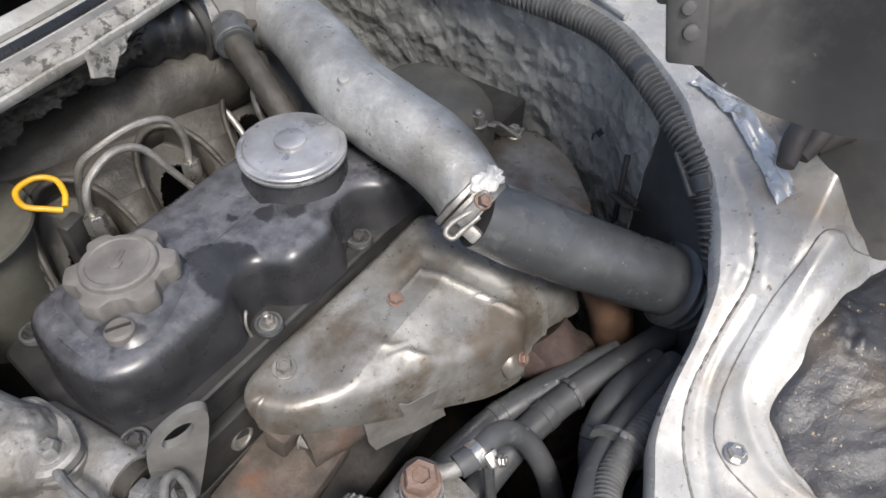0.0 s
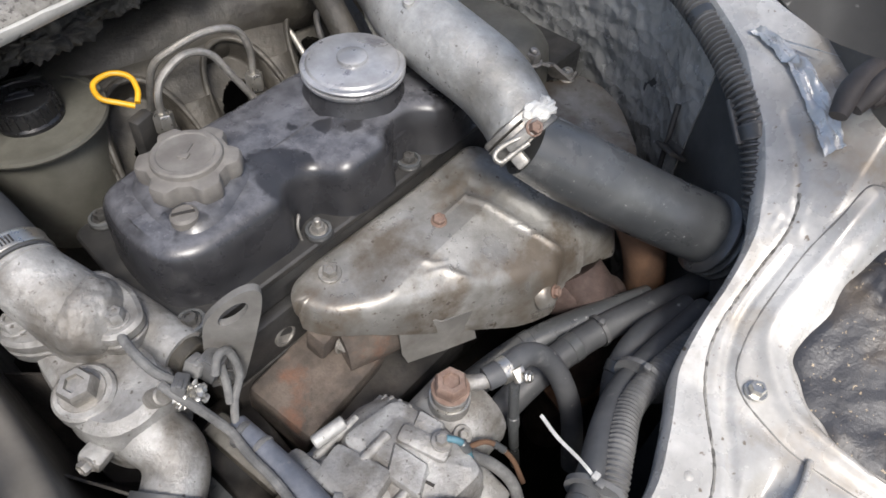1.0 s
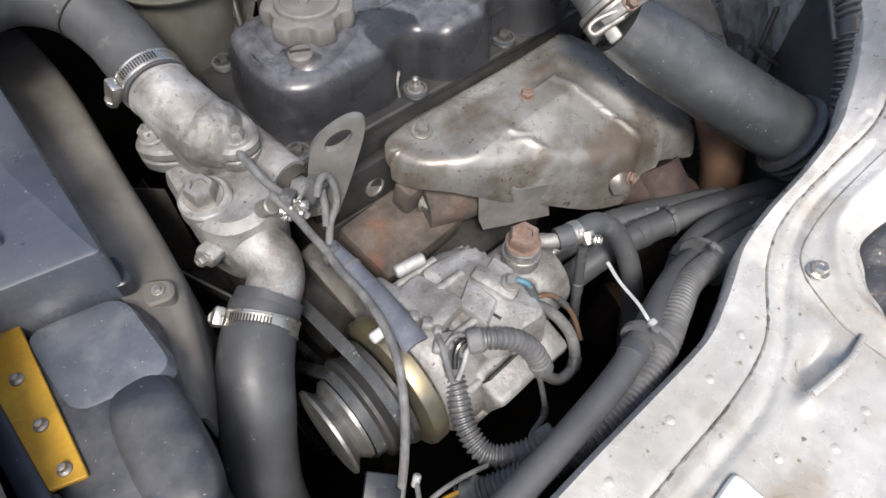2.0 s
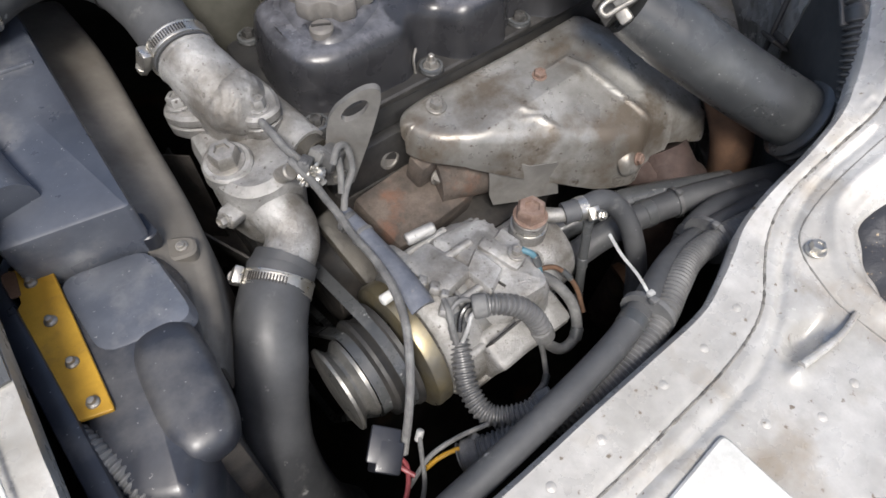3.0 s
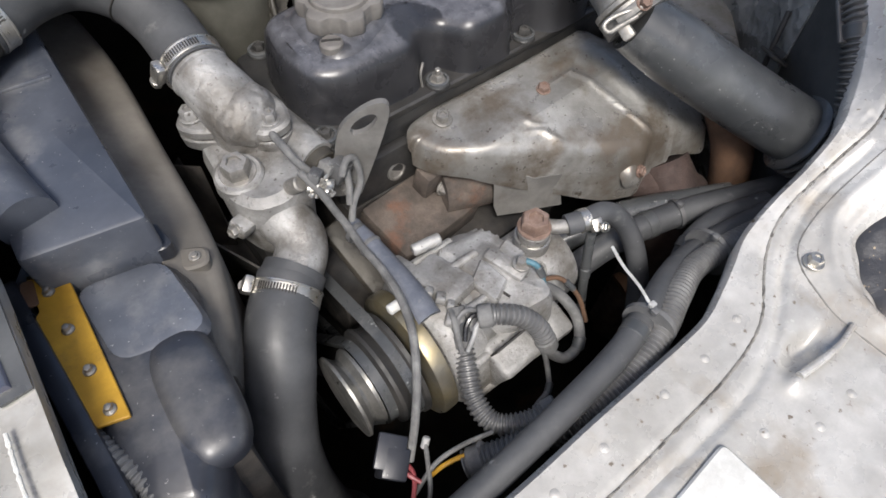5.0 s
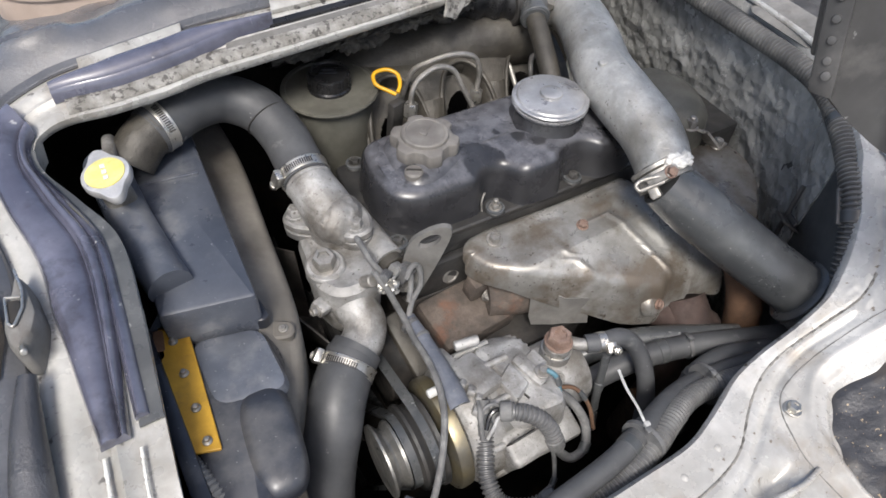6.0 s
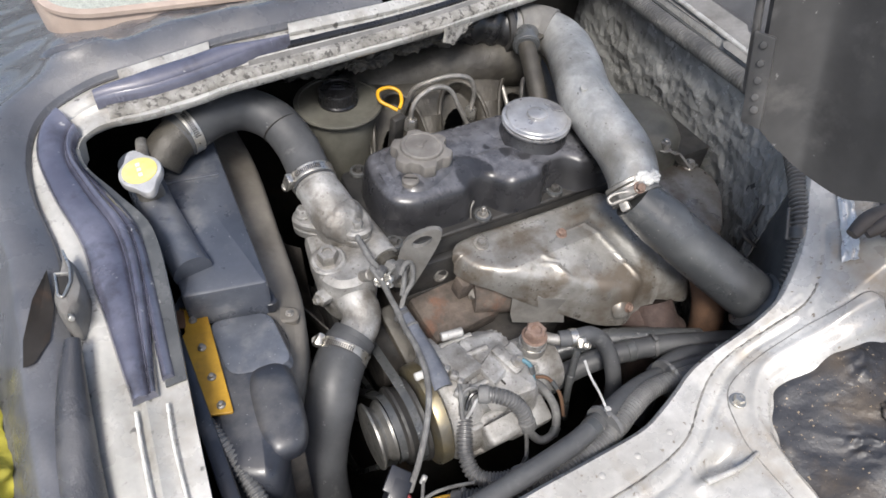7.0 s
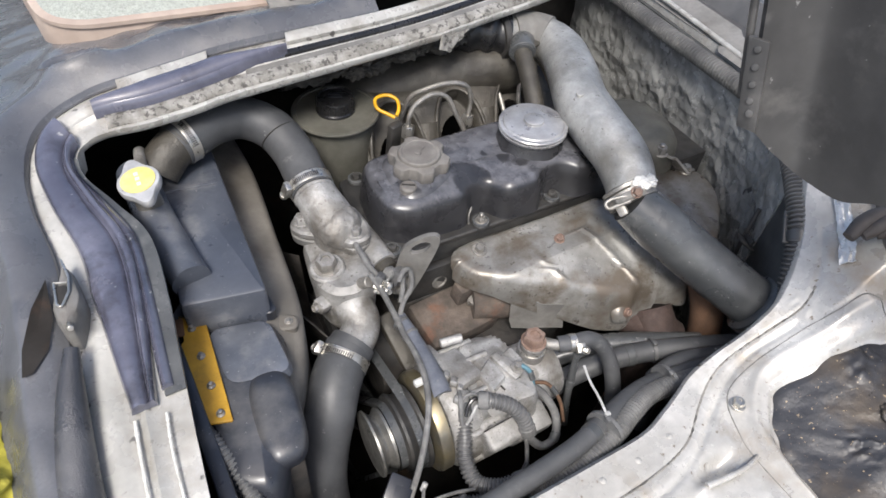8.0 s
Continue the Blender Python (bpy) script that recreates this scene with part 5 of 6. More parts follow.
part("loop", tube([(0.124, 0.449, 0.243), (0.116, 0.455, 0.247), (0.106, 0.466, 0.252), (0.110, 0.479, 0.257), (0.126, 0.480, 0.258), (0.136, 0.470, 0.255), (0.134, 0.458, 0.249), (0.127, 0.450, 0.244)], 0.0024, 12), M_YELLOW, ds)
part("guide", box((0.121, 0.447, 0.195), (0.020, 0.012, 0.085), 0.003, Euler((0.1, 0, 0.3)).to_matrix()), M_BLACKMETAL, ds)
ds["label"] = "yellow dipstick loop in a dark flat guide"

# ---- steering fluid reservoir ----
RX, RY = 0.061, 0.500
rv = thing("fluid_reservoir", (RX, RY, 0.12), "round grey green tin fluid reservoir with black cap", "reservoir")
part("can", lathe((RX, RY, 0.115), (0, 0, 1), [(0.030, 0), (0.044, 0.012), (0.049, 0.04), (0.050, 0.118), (0.0485, 0.124)], 48), M_RESERV, rv)
part("rim", lathe((RX, RY, 0.236), (0, 0, 1), [(0.050, 0), (0.058, 0.001), (0.059, 0.0035), (0.058, 0.006), (0.053, 0.0065), (0.052, 0.0048), (0.026, 0.0048), (0.024, 0.007), (0.02, 0.0072)], 56), M_RESERV, rv)
cap_ = part("cap", lathe((RX, RY, 0.241), (0, 0, 1), [(0.026, 0), (0.026, 0.003), (0.0245, 0.005), (0.0245, 0.017), (0.0235, 0.0195), (0.0215, 0.020), (0.0205, 0.0188), (0.004, 0.0192)], 48), M_BLACKRUB, rv, "black ribbed screw cap")
for k in range(22):
    a = 2 * math.pi * k / 22
    part("grip_rib", box((RX + 0.0248 * math.cos(a), RY + 0.0248 * math.sin(a), 0.253), (0.0016, 0.0022, 0.013), 0, Euler((0, 0, a)).to_matrix()), M_BLACKRUB, cap_)
part("raised_text", box((RX, RY, 0.2603), (0.020, 0.0035, 0.0012), 0, Euler((0, 0, -0.4)).to_matrix()), M_PLASTIC, cap_)
part("raised_text", box((RX + 0.002, RY + 0.006, 0.2603), (0.014, 0.002, 0.0012), 0, Euler((0, 0, -0.4)).to_matrix()), M_PLASTIC, cap_)

# torn felt under the far rim
for k, (c, s) in enumerate((((0.13, 0.52, 0.29), (0.06, 0.028, 0.022)), ((0.215, 0.515, 0.295), (0.055, 0.025, 0.020)), ((0.05, 0.545, 0.27), (0.05, 0.03, 0.02)), ((0.10, 0.492, 0.296), (0.030, 0.018, 0.016)), ((0.165, 0.500, 0.300), (0.028, 0.016, 0.018)), ((0.255, 0.512, 0.302), (0.030, 0.018, 0.016)))):
    fm = bmesh.new()
    bmesh.ops.create_icosphere(fm, subdivisions=5, radius=1.0)
    for q in fm.verts:
        d = q.co.copy()
        q.co = Vector(c) + V(s[0] * d.x, 0.01 + 0.8 * s[1] * d.y, 0.6 * s[2] * d.z) + d * 0.012 * noise.fractal(d * 3.0 + V(k * 7, 0, 0), 1.0, 2.0, 5)
    tagged(part("felt_scrap", fm, M_FOAM, smooth=3.0), "torn dusty grey felt hanging under the far rim", "insulation", "felt scraps")
sf = thing("foam_flap", (0.20, 0.46, 0.31), "torn cream foam flap hanging from the rim", "insulation")
part("flap", thick(grid(12, 12, lambda u, v: V(0.198 + 0.050 * u - 0.006 * v, 0.468 + 0.016 * u - 0.006 * v, 0.333 - 0.022 * v * (0.4 + 0.6 * (1 - abs(2 * u - 0.7))) + 0.004 * noise.noise(Vector((u * 4, v * 4, 0))))), 0.004), M_SEALANT, sf)


# ---- cooling: radiator, shroud, cap, hoses, thermostat ----
ra = thing("radiator", (-0.16, 0.3, -0.2), "black radiator with moulded plastic top and dusty shroud", "radiator")
part("core", box((-0.165, 0.29, 0.0), (0.05, 0.42, 0.38), 0.004), M_DARKIRON, ra)
tank = part("top_tank", slab([(-0.198, 0.248), (-0.118, 0.233), (-0.112, 0.40), (-0.108, 0.495), (-0.185, 0.50)], [(0.15, 0), (0.243, 0), (0.2475, 0.0012), (0.2490, 0.004)], 0.005), M_TANK, ra)
part("tank_ledge", box((-0.150, 0.412, 0.2497), (0.062, 0.004, 0.0035), 0.0012, Euler((0, 0, -0.12)).to_matrix()), M_TANK, tank)
part("side_tube", tube([(-0.198, 0.445, 0.262), (-0.193, 0.37, 0.258), (-0.186, 0.31, 0.254), (-0.180, 0.272, 0.252)], 0.0195, 24), M_TANK, ra, "thick dusty black side tube")
part("cross_plate", slab([(-0.212, 0.266), (-0.118, 0.232), (-0.112, 0.236), (-0.114, 0.258), (-0.199, 0.284)], [(0.200, 0), (0.2125, 0), (0.2135, 0.0012)], 0.003), M_PLASTIC, ra)
low = [(-0.214, 0.075), (-0.172, 0.050), (-0.148, 0.09), (-0.129, 0.15), (-0.114, 0.20), (-0.118, 0.235), (-0.206, 0.252)]
part("lower_cover", slab(low, [(0.02, 0.004), (0.16, 0.002), (0.192, 0.0), (0.204, 0.006), (0.210, 0.015)], 0.02, 6), M_PLASTIC, ra)
bu = bmesh.new()
bmesh.ops.create_icosphere(bu, subdivisions=5, radius=1.0)
for q in bu.verts:
    d = q.co.copy()
    f = 1.0 / max(1e-6, (abs(d.x) ** 3 + abs(d.y) ** 3 + abs(d.z) ** 3)) ** (1 / 3)
    q.co = V(-0.150, 0.126, 0.197) + V(0.023 * d.x + 0.004 * d.y, 0.050 * d.y, 0.019 * d.z) * f
part("bulge", bu, M_PLASTIC, ra, smooth=2)
part("bulge_step", slab([(-0.180, 0.170), (-0.122, 0.160), (-0.124, 0.228), (-0.182, 0.240)], [(0.2, -0.003), (0.2105, 0.0), (0.2120, 0.004)], 0.014), M_TANK, ra)
part("side_rail", box((-0.213, 0.155, 0.208), (0.014, 0.23, 0.016), 0.003, Euler((0, 0, 0.03)).to_matrix()), M_PLASTIC, ra)
part("gutter", corrugated([(-0.213, 0.138, 0.206), (-0.206, 0.115, 0.206), (-0.197, 0.085, 0.202), (-0.188, 0.04, 0.192), (-0.18, -0.03, 0.18)], 0.0078, 0.0046, 0.0012, 12), M_CONDUIT, ra, "ribbed grey rubber gutter")
sh = thing("fan_shroud", (-0.1, 0.28, -0.1), "dusty tan plastic fan shroud", "shroud")
SHR = spline([(-0.075, 0.58, 0.19), (-0.073, 0.48, 0.192), (-0.083, 0.36, 0.192), (-0.092, 0.26, 0.190), (-0.104, 0.210, 0.184), (-0.118, 0.178, 0.168), (-0.134, 0.155, 0.150)], 8)
def shroud_f(u, v):
    k = u * (len(SHR) - 1)
    i = min(int(k), len(SHR) - 2)
    p = SHR[i].lerp(SHR[i + 1], k - i)
    if v < 0.35:
        return V(-0.125 + (p.x + 0.125) * (v / 0.35) ** 0.9, p.y, p.z + 0.012 * (1 - (v / 0.35)))
    a = min(1.0, (v - 0.35) / 0.25)
    return V(p.x + 0.010 * math.sin(a * math.pi / 2), p.y, p.z - 0.012 * (1 - math.cos(a * math.pi / 2)) - max(0, v - 0.6) * 0.6)
part("shroud", thick(grid(40, 20, shroud_f), 0.004), M_SHROUD, sh, smooth=1.2)
part("mount_tab", slab([(-0.118, 0.222), (-0.098, 0.216), (-0.092, 0.232), (-0.112, 0.244)], [(0.180, 0), (0.1935, 0), (0.195, 0.002)], 0.008), M_SHROUD, sh)
part("tab_screw", hexbolt((-0.104, 0.228, 0.1945), (0, 0, 1), 0.0028, 0.002, 1.6), M_BOLT, sh)


lb = thing("warning_label", (-0.195, 0.19, 0.212), "yellow label strip with four rivets and a red corner", "label")
part("plate", slab([(-0.207, 0.137), (-0.187, 0.131), (-0.180, 0.262), (-0.204, 0.268), (-0.205, 0.235), (-0.209, 0.232)], [(0.2105, 0), (0.2130, 0), (0.2135, 0.0006)], 0.002, 3), M_LABEL, lb)
part("red_corner", slab([(-0.213, 0.243), (-0.203, 0.240), (-0.200, 0.262), (-0.208, 0.264)], [(0.2125, 0), (0.2142, 0)], 0.002, 3), M_RUST, lb, "faded red corner")
for y in (0.246, 0.210, 0.174, 0.142):
    part("rivet", lathe((-0.195, y, 0.213), (0, 0, 1), [(0.0042, 0), (0.0040, 0.0018), (0.0026, 0.0030), (0.0022, 0.0055), (0.0010, 0.006)], 14), M_BOLT, lb)

# radiator cap on its neck
rcx, rcy, rcz = -0.196, 0.373, 0.305
fn = thing("pressure_cap", (rcx, rcy, 0.28), "silver radiator cap with a pale yellow sticker", "radiator cap")
part("neck", cyl((rcx + 0.004, rcy + 0.002, 0.262), (rcx, rcy, rcz), 0.0135), M_CAST, fn)
ca = Vector((-0.12, -0.10, 1)).normalized()
ring = []
for k in range(64):
    a = 2 * math.pi * k / 64
    r = 0.0212 + 0.0115 * max(0, math.cos(a - 1.65)) ** 16 + 0.0115 * max(0, -math.cos(a - 1.65)) ** 16
    ring.append((r * math.cos(a), r * math.sin(a)))
U = (V(1, 0, 0) - ca * ca.x).normalized()
W = ca.cross(U)
def capring(s, h):
    return [V(rcx, rcy, rcz) + U * x * s + W * y * s + ca * h for x, y in ring]
part("cap", loft([capring(0.97, -0.006), capring(1.0, -0.004), capring(1.0, 0.001), capring(0.965, 0.003), capring(0.9, 0.0035)]), M_ALU, fn)
st = part("sticker", lathe(V(rcx, rcy, rcz) + ca * 0.0035, ca, [(0.0172, 0), (0.0170, 0.0010), (0.016, 0.0013)], 40), M_STICKER, fn)
for k in range(3):
    part("print_bar", box(V(rcx, rcy, rcz) + ca * 0.0053 + W * (0.007 - 0.007 * k), (0.004, 0.0045, 0.0006), 0, Matrix((U, W, ca)).transposed()), M_WHITE, st)
part("overflow_pipe", tube([(rcx + 0.004, rcy + 0.018, 0.288), (rcx + 0.006, rcy + 0.045, 0.287), (rcx + 0.010, rcy + 0.08, 0.283)], 0.0065, 14), M_CAST, fn)
part("hose_neck", tube([(-0.175, 0.436, 0.262), (-0.158, 0.445, 0.276), (-0.140, 0.452, 0.284)], 0.0235, 24), M_MANIF, ra)

# upper hose
uh = thing("upper_hose", (-0.08, 0.45, 0.2), "bent grey black rubber upper radiator hose", "hose")
UH = [(-0.148, 0.450, 0.280), (-0.135, 0.456, 0.282), (-0.10, 0.474, 0.282), (-0.065, 0.480, 0.276), (-0.035, 0.463, 0.262), (-0.022, 0.432, 0.247), (-0.020, 0.400, 0.237), (-0.020, 0.368, 0.230)]
part("hose", tube(UH, lambda s: 0.0255, 32, 10), M_HOSE, uh)
part("seam_mark", lathe((-0.030, 0.452, 0.257), (0.03, -0.10, -0.045), [(0.0254, -0.0006), (0.0258, -0.0003), (0.0258, 0.0003), (0.0254, 0.0006)], 40), M_DARKIRON, uh)
hose_clamp((-0.137, 0.455, 0.282), (0.04, 0.015, 0.003), 0.0258, (-0.2, 0.3, 1))
hose_clamp((-0.020, 0.378, 0.232), (0, -0.1, -0.03), 0.0260, (-1, 0.0, 0.25))

# thermostat housing
th = thing("thermostat_housing", (-0.01, 0.29, 0.12), "dusty cast aluminium thermostat housing with elbow", "housing")
part("neck", tube([(-0.020, 0.376, 0.231), (-0.018, 0.358, 0.225), (-0.013, 0.340, 0.213), (-0.009, 0.330, 0.196), (-0.008, 0.328, 0.182)], lambda s: 0.0240 + 0.005 * min(1, s * 1.5), 28), M_CAST, th)
part("neck_bead", lathe((-0.0195, 0.366, 0.2285), (0.02, -0.3, -0.08), [(0.0235, -0.003), (0.0262, -0.001), (0.0262, 0.001), (0.0235, 0.003)], 40), M_CAST, th)
dm = bmesh.new()
bmesh.ops.create_icosphere(dm, subdivisions=5, radius=1.0)
for q in dm.verts:
    d = q.co.copy()
    q.co = V(-0.007, 0.326, 0.204) + V(0.029 * d.x, 0.029 * d.y, 0.030 * d.z) * (1 + 0.07 * noise.noise(d * 1.7)) + d * 0.0010 * noise.noise(d * 5)
part("dome", dm, M_CAST, th, smooth=2)
TF = [(-0.058, 0.356), (-0.050, 0.338), (-0.022, 0.314), (-0.004, 0.288), (0.016, 0.288), (0.024, 0.312), (0.021, 0.355), (-0.020, 0.374), (-0.046, 0.372)]
def tilted(poly, levels, r, lean):
    bm = slab(poly, levels, r, 6)
    for v in bm.verts:
        v.co.z += lean * (v.co.x + 0.02) - 0.10 * (v.co.y - 0.33)
    return bm
part("upper_flange", tilted(TF, [(0.1965, 0.0), (0.1975, -0.001), (0.204, -0.001), (0.2065, 0.002)], 0.013, 0.10), M_CAST, th)
part("flange_gasket", tilted(TF, [(0.1945, 0.001), (0.1967, 0.001)], 0.013, 0.10), M_DARKIRON, th)
part("lower_flange", tilted(TF, [(0.180, 0.003), (0.184, 0.0), (0.1935, -0.001), (0.1948, 0.0)], 0.013, 0.10), M_CAST, th)
part("body", slab([(-0.050, 0.345), (-0.054, 0.305), (-0.060, 0.272), (-0.048, 0.246), (-0.022, 0.238), (0.010, 0.250), (0.020, 0.29), (0.018, 0.352), (-0.03, 0.365)], [(0.115, 0.008), (0.128, 0.003), (0.168, 0.0), (0.182, 0.003), (0.188, 0.010)], 0.016, 6), M_CAST, th)
part("plug_boss", lathe((-0.038, 0.287, 0.178), (-0.08, -0.12, 1), [(0.0215, 0), (0.0205, 0.012), (0.0185, 0.014)], 28), M_CAST, th)
part("plug", hexbolt((-0.039, 0.286, 0.191), (-0.08, -0.12, 1), 0.0122, 0.013, 1.25), M_BOLT, th, "large dull hexagon plug")
part("bolt", hexbolt((-0.043, 0.354, 0.202), (0.0, 0.1, 1), 0.0082, 0.009, 1.2), M_CAST, th)
part("bolt", hexbolt((0.004, 0.301, 0.211), (0.0, 0.1, 1), 0.0066, 0.008, 1.3), M_CAST, th)
part("long_branch", tube([(0.012, 0.345, 0.186), (0.019, 0.305, 0.183), (0.024, 0.268, 0.180)], 0.0175, 20), M_CAST, th)
part("side_cap", cyl((0.0235, 0.270, 0.180), (0.0255, 0.258, 0.179), 0.0145), M_MANIF, th)
part("sensor", cyl((-0.012, 0.252, 0.184), (-0.006, 0.240, 0.197), 0.0068), M_BOLT, th, "small steel sensor")
part("ear", box((-0.056, 0.258, 0.164), (0.020, 0.018, 0.014), 0.004, Euler((0.3, 0.2, 0.4)).to_matrix()), M_CAST, th)
part("ear_bolt", hexbolt((-0.063, 0.255, 0.166), (-1, -0.3, 0.3), 0.0052, 0.005, 1.2), M_BOLT, th)
part("elbow", tube([(-0.030, 0.268, 0.160), (-0.025, 0.250, 0.155), (-0.022, 0.234, 0.148), (-0.028, 0.221, 0.141), (-0.042, 0.209, 0.137), (-0.058, 0.198, 0.133)], 0.0222, 28), M_CAST, th)

lh = thing("lower_hose", (-0.08, 0.2, -0.1), "thick grey black rubber lower radiator hose", "hose")
LH = [(-0.040, 0.211, 0.139), (-0.057, 0.199, 0.133), (-0.077, 0.177, 0.127), (-0.094, 0.154, 0.110), (-0.108, 0.139, 0.082), (-0.121, 0.119, 0.048), (-0.125, 0.098, 0.005), (-0.118, 0.085, -0.06), (-0.10, 0.09, -0.14)]
part("hose", tube(LH, lambda s: 0.0262 + 0.0022 * min(1, s * 5), 36, 10), M_HOSE, lh)
part("hose_end", lathe((-0.0575, 0.1985, 0.1325), (-0.018, -0.016, -0.008), [(0.0225, -0.016), (0.0268, -0.0155), (0.0274, -0.013), (0.0272, 0.012), (0.0262, 0.016)], 40), M_HOSE, lh)
hose_clamp((-0.0575, 0.1985, 0.1325), (-0.018, -0.016, -0.008), 0.0278, (-0.9, 0.3, 0.3), 0.013)

# fan hub, belts
fb = thing("cooling_fan", (-0.05, 0.33, -0.1), "dark dusty cooling fan behind the shroud", "fan")
part("hub", cyl((-0.065, 0.33, 0.0), (-0.02, 0.33, 0.0), 0.05), M_DARKIRON, fb)
part("pulley", lathe((-0.045, 0.33, 0.0), (1, 0, 0), [(0.06, 0), (0.066, 0.003), (0.060, 0.009), (0.066, 0.015), (0.06, 0.018)], 40), M_BLACKMETAL, fb)
for k in range(7):
    a = 2 * math.pi * k / 7 + 0.3
    o = V(0, math.cos(a), math.sin(a))
    w = V(0, -math.sin(a), math.cos(a))
    bmq = grid(6, 4, lambda u, v: V(-0.066, 0.33, 0.0) + o * (0.045 + 0.10 * u) + w * (0.028 * (v - 0.5) * (1 + u)) + V(0.030 * (v - 0.5), 0, 0))
    part("blade", thick(bmq, 0.002), M_DARKIRON, fb)


def belt(c1, r1, c2, r2, x, w=0.010, t=0.006):
    """A V belt round two pulleys in the plane x."""
    a, b = Vector(c1), Vector(c2)
    d = b - a
    L = d.length
    d.normalize()
    ang = math.asin((r1 - r2) / L)
    base = math.atan2(d.y, d.x)
    pts = []
    for c, r, s, e in ((a, r1, base + math.pi / 2 - ang, base + 3 * math.pi / 2 + ang), (b, r2, base - math.pi / 2 + ang, base + math.pi / 2 - ang)):
        for k in range(17):
            g = s + (e - s) * k / 16
            pts.append((c, r, g))
    rings = []
    for c, r, g in pts:
        o = Vector((math.cos(g), math.sin(g)))
        rings.append([V(x - w / 2, *(c + o * (r + t / 2))), V(x + w / 2, *(c + o * (r + t / 2))), V(x + w / 3, *(c + o * (r - t / 2))), V(x - w / 3, *(c + o * (r - t / 2)))])
    rings.append(rings[0])
    return loft(rings, False, False)


AY, AZ = 0.118, 0.078
bl = thing("fan_belt", (-0.02, 0.2, -0.05), "black rubber drive belt", "belt")
part("belt", belt((AY, AZ), 0.044, (0.33, 0.0), 0.064, -0.017, 0.011), M_RUBBER, bl)
bl = thing("fan_belt", (-0.035, 0.2, -0.05), "black rubber drive belt", "belt")
part("belt", belt((AY, AZ), 0.036, (0.30, -0.24), 0.075, -0.037, 0.011), M_RUBBER, bl)


# ---- alternator with vacuum pump ----
al = thing("alternator", (0.06, AY, 0.0), "dusty cast aluminium alternator with pulleys and vacuum pump", "alternator")
A0 = V(0, AY, AZ)
X = V(1, 0, 0)
def ax(x, prof, seg=48):
    return lathe(A0 + X * x, X, prof, seg)
part("front_pulley", ax(-0.064, [(0.012, 0), (0.034, 0.001), (0.038, 0.002), (0.0385, 0.0045), (0.031, 0.010), (0.030, 0.013), (0.0355, 0.018), (0.036, 0.021), (0.030, 0.0225)]), M_GROOVE, al, "machined steel front pulley")
part("rear_pulley", ax(-0.036, [(0.028, 0), (0.040, 0.002), (0.045, 0.004), (0.046, 0.007), (0.042, 0.0135), (0.042, 0.018), (0.049, 0.024), (0.0495, 0.028), (0.04, 0.030)]), M_BLACKMETAL, al, "black painted belt pulley")
part("fan_plate", ax(-0.004, [(0.03, 0), (0.052, 0.001), (0.058, 0.003), (0.0595, 0.006), (0.059, 0.016), (0.05, 0.018)]), M_GOLD, al, "yellow zinc fan plate")
part("front_housing", ax(0.013, [(0.045, 0), (0.056, 0.002), (0.062, 0.008), (0.0635, 0.016), (0.0635, 0.034), (0.061, 0.038)]), M_CAST, al)
part("stator", ax(0.050, [(0.0600, 0), (0.0605, 0.002), (0.0605, 0.018), (0.0598, 0.020)]), M_GROOVE, al)
part("rear_housing", ax(0.069, [(0.061, 0), (0.0640, 0.003), (0.0640, 0.030), (0.058, 0.048), (0.046, 0.056), (0.042, 0.058)]), M_CAST, al)
for k, a in enumerate((0.15, 0.75, 1.35, 1.95, 2.6, 3.3, 4.1, 5.0)):
    o = V(0, math.cos(a), math.sin(a))
    part("through_bolt", cyl(A0 + X * 0.030 + o * 0.0640, A0 + X * 0.088 + o * 0.0635, 0.0042, seg=12), M_CAST, al)
for k in range(16):
    a = 0.1 + k * 0.19
    o = V(0, math.cos(a), math.sin(a))
    part("vent_fin", box(A0 + X * 0.108 + o * 0.055, (0.020, 0.0035, 0.010), 0.001, Matrix((X, X.cross(o), o)).transposed()), M_CAST, al)
part("shoulder", box((0.048, 0.128, 0.139), (0.036, 0.05, 0.014), 0.006, Euler((-0.1, 0.1, 0.2)).to_matrix()), M_CAST, al)
part("saddle", slab([(0.050, 0.10), (0.062, 0.066), (0.118, 0.060), (0.124, 0.10), (0.118, 0.152), (0.062, 0.162)], [(0.10, -0.002), (0.126, 0.0), (0.135, 0.004), (0.138, 0.010)], 0.014), M_CAST, al)
part("ridge", box((0.100, 0.108, 0.138), (0.016, 0.040, 0.012), 0.004, Euler((0.1, 0, 0.3)).to_matrix()), M_CAST, al)
part("front_lug", box((0.030, 0.160, 0.126), (0.024, 0.040, 0.022), 0.006, Euler((-0.5, 0, 0)).to_matrix()), M_CAST, al)
part("sealing_gap", box((0.078, 0.100, 0.1384), (0.0022, 0.036, 0.0012), 0, Euler((0, 0, 0.25)).to_matrix()), M_DARKIRON, al)
part("split_line", box((0.055, 0.1120, 0.1383), (0.030, 0.0014, 0.0016), 0, Euler((0, 0.05, 0.12)).to_matrix()), M_DARKIRON, al)
part("raised_plate", slab([(0.064, 0.111), (0.068, 0.083), (0.090, 0.094), (0.086, 0.124)], [(0.130, -0.001), (0.1425, 0.0), (0.1445, 0.0015)], 0.003), M_CAST, al)
part("bridge_plate", slab([(0.088, 0.118), (0.092, 0.100), (0.122, 0.106), (0.118, 0.128)], [(0.126, -0.001), (0.1385, 0.0), (0.1400, 0.0012)], 0.003), M_CAST, al)
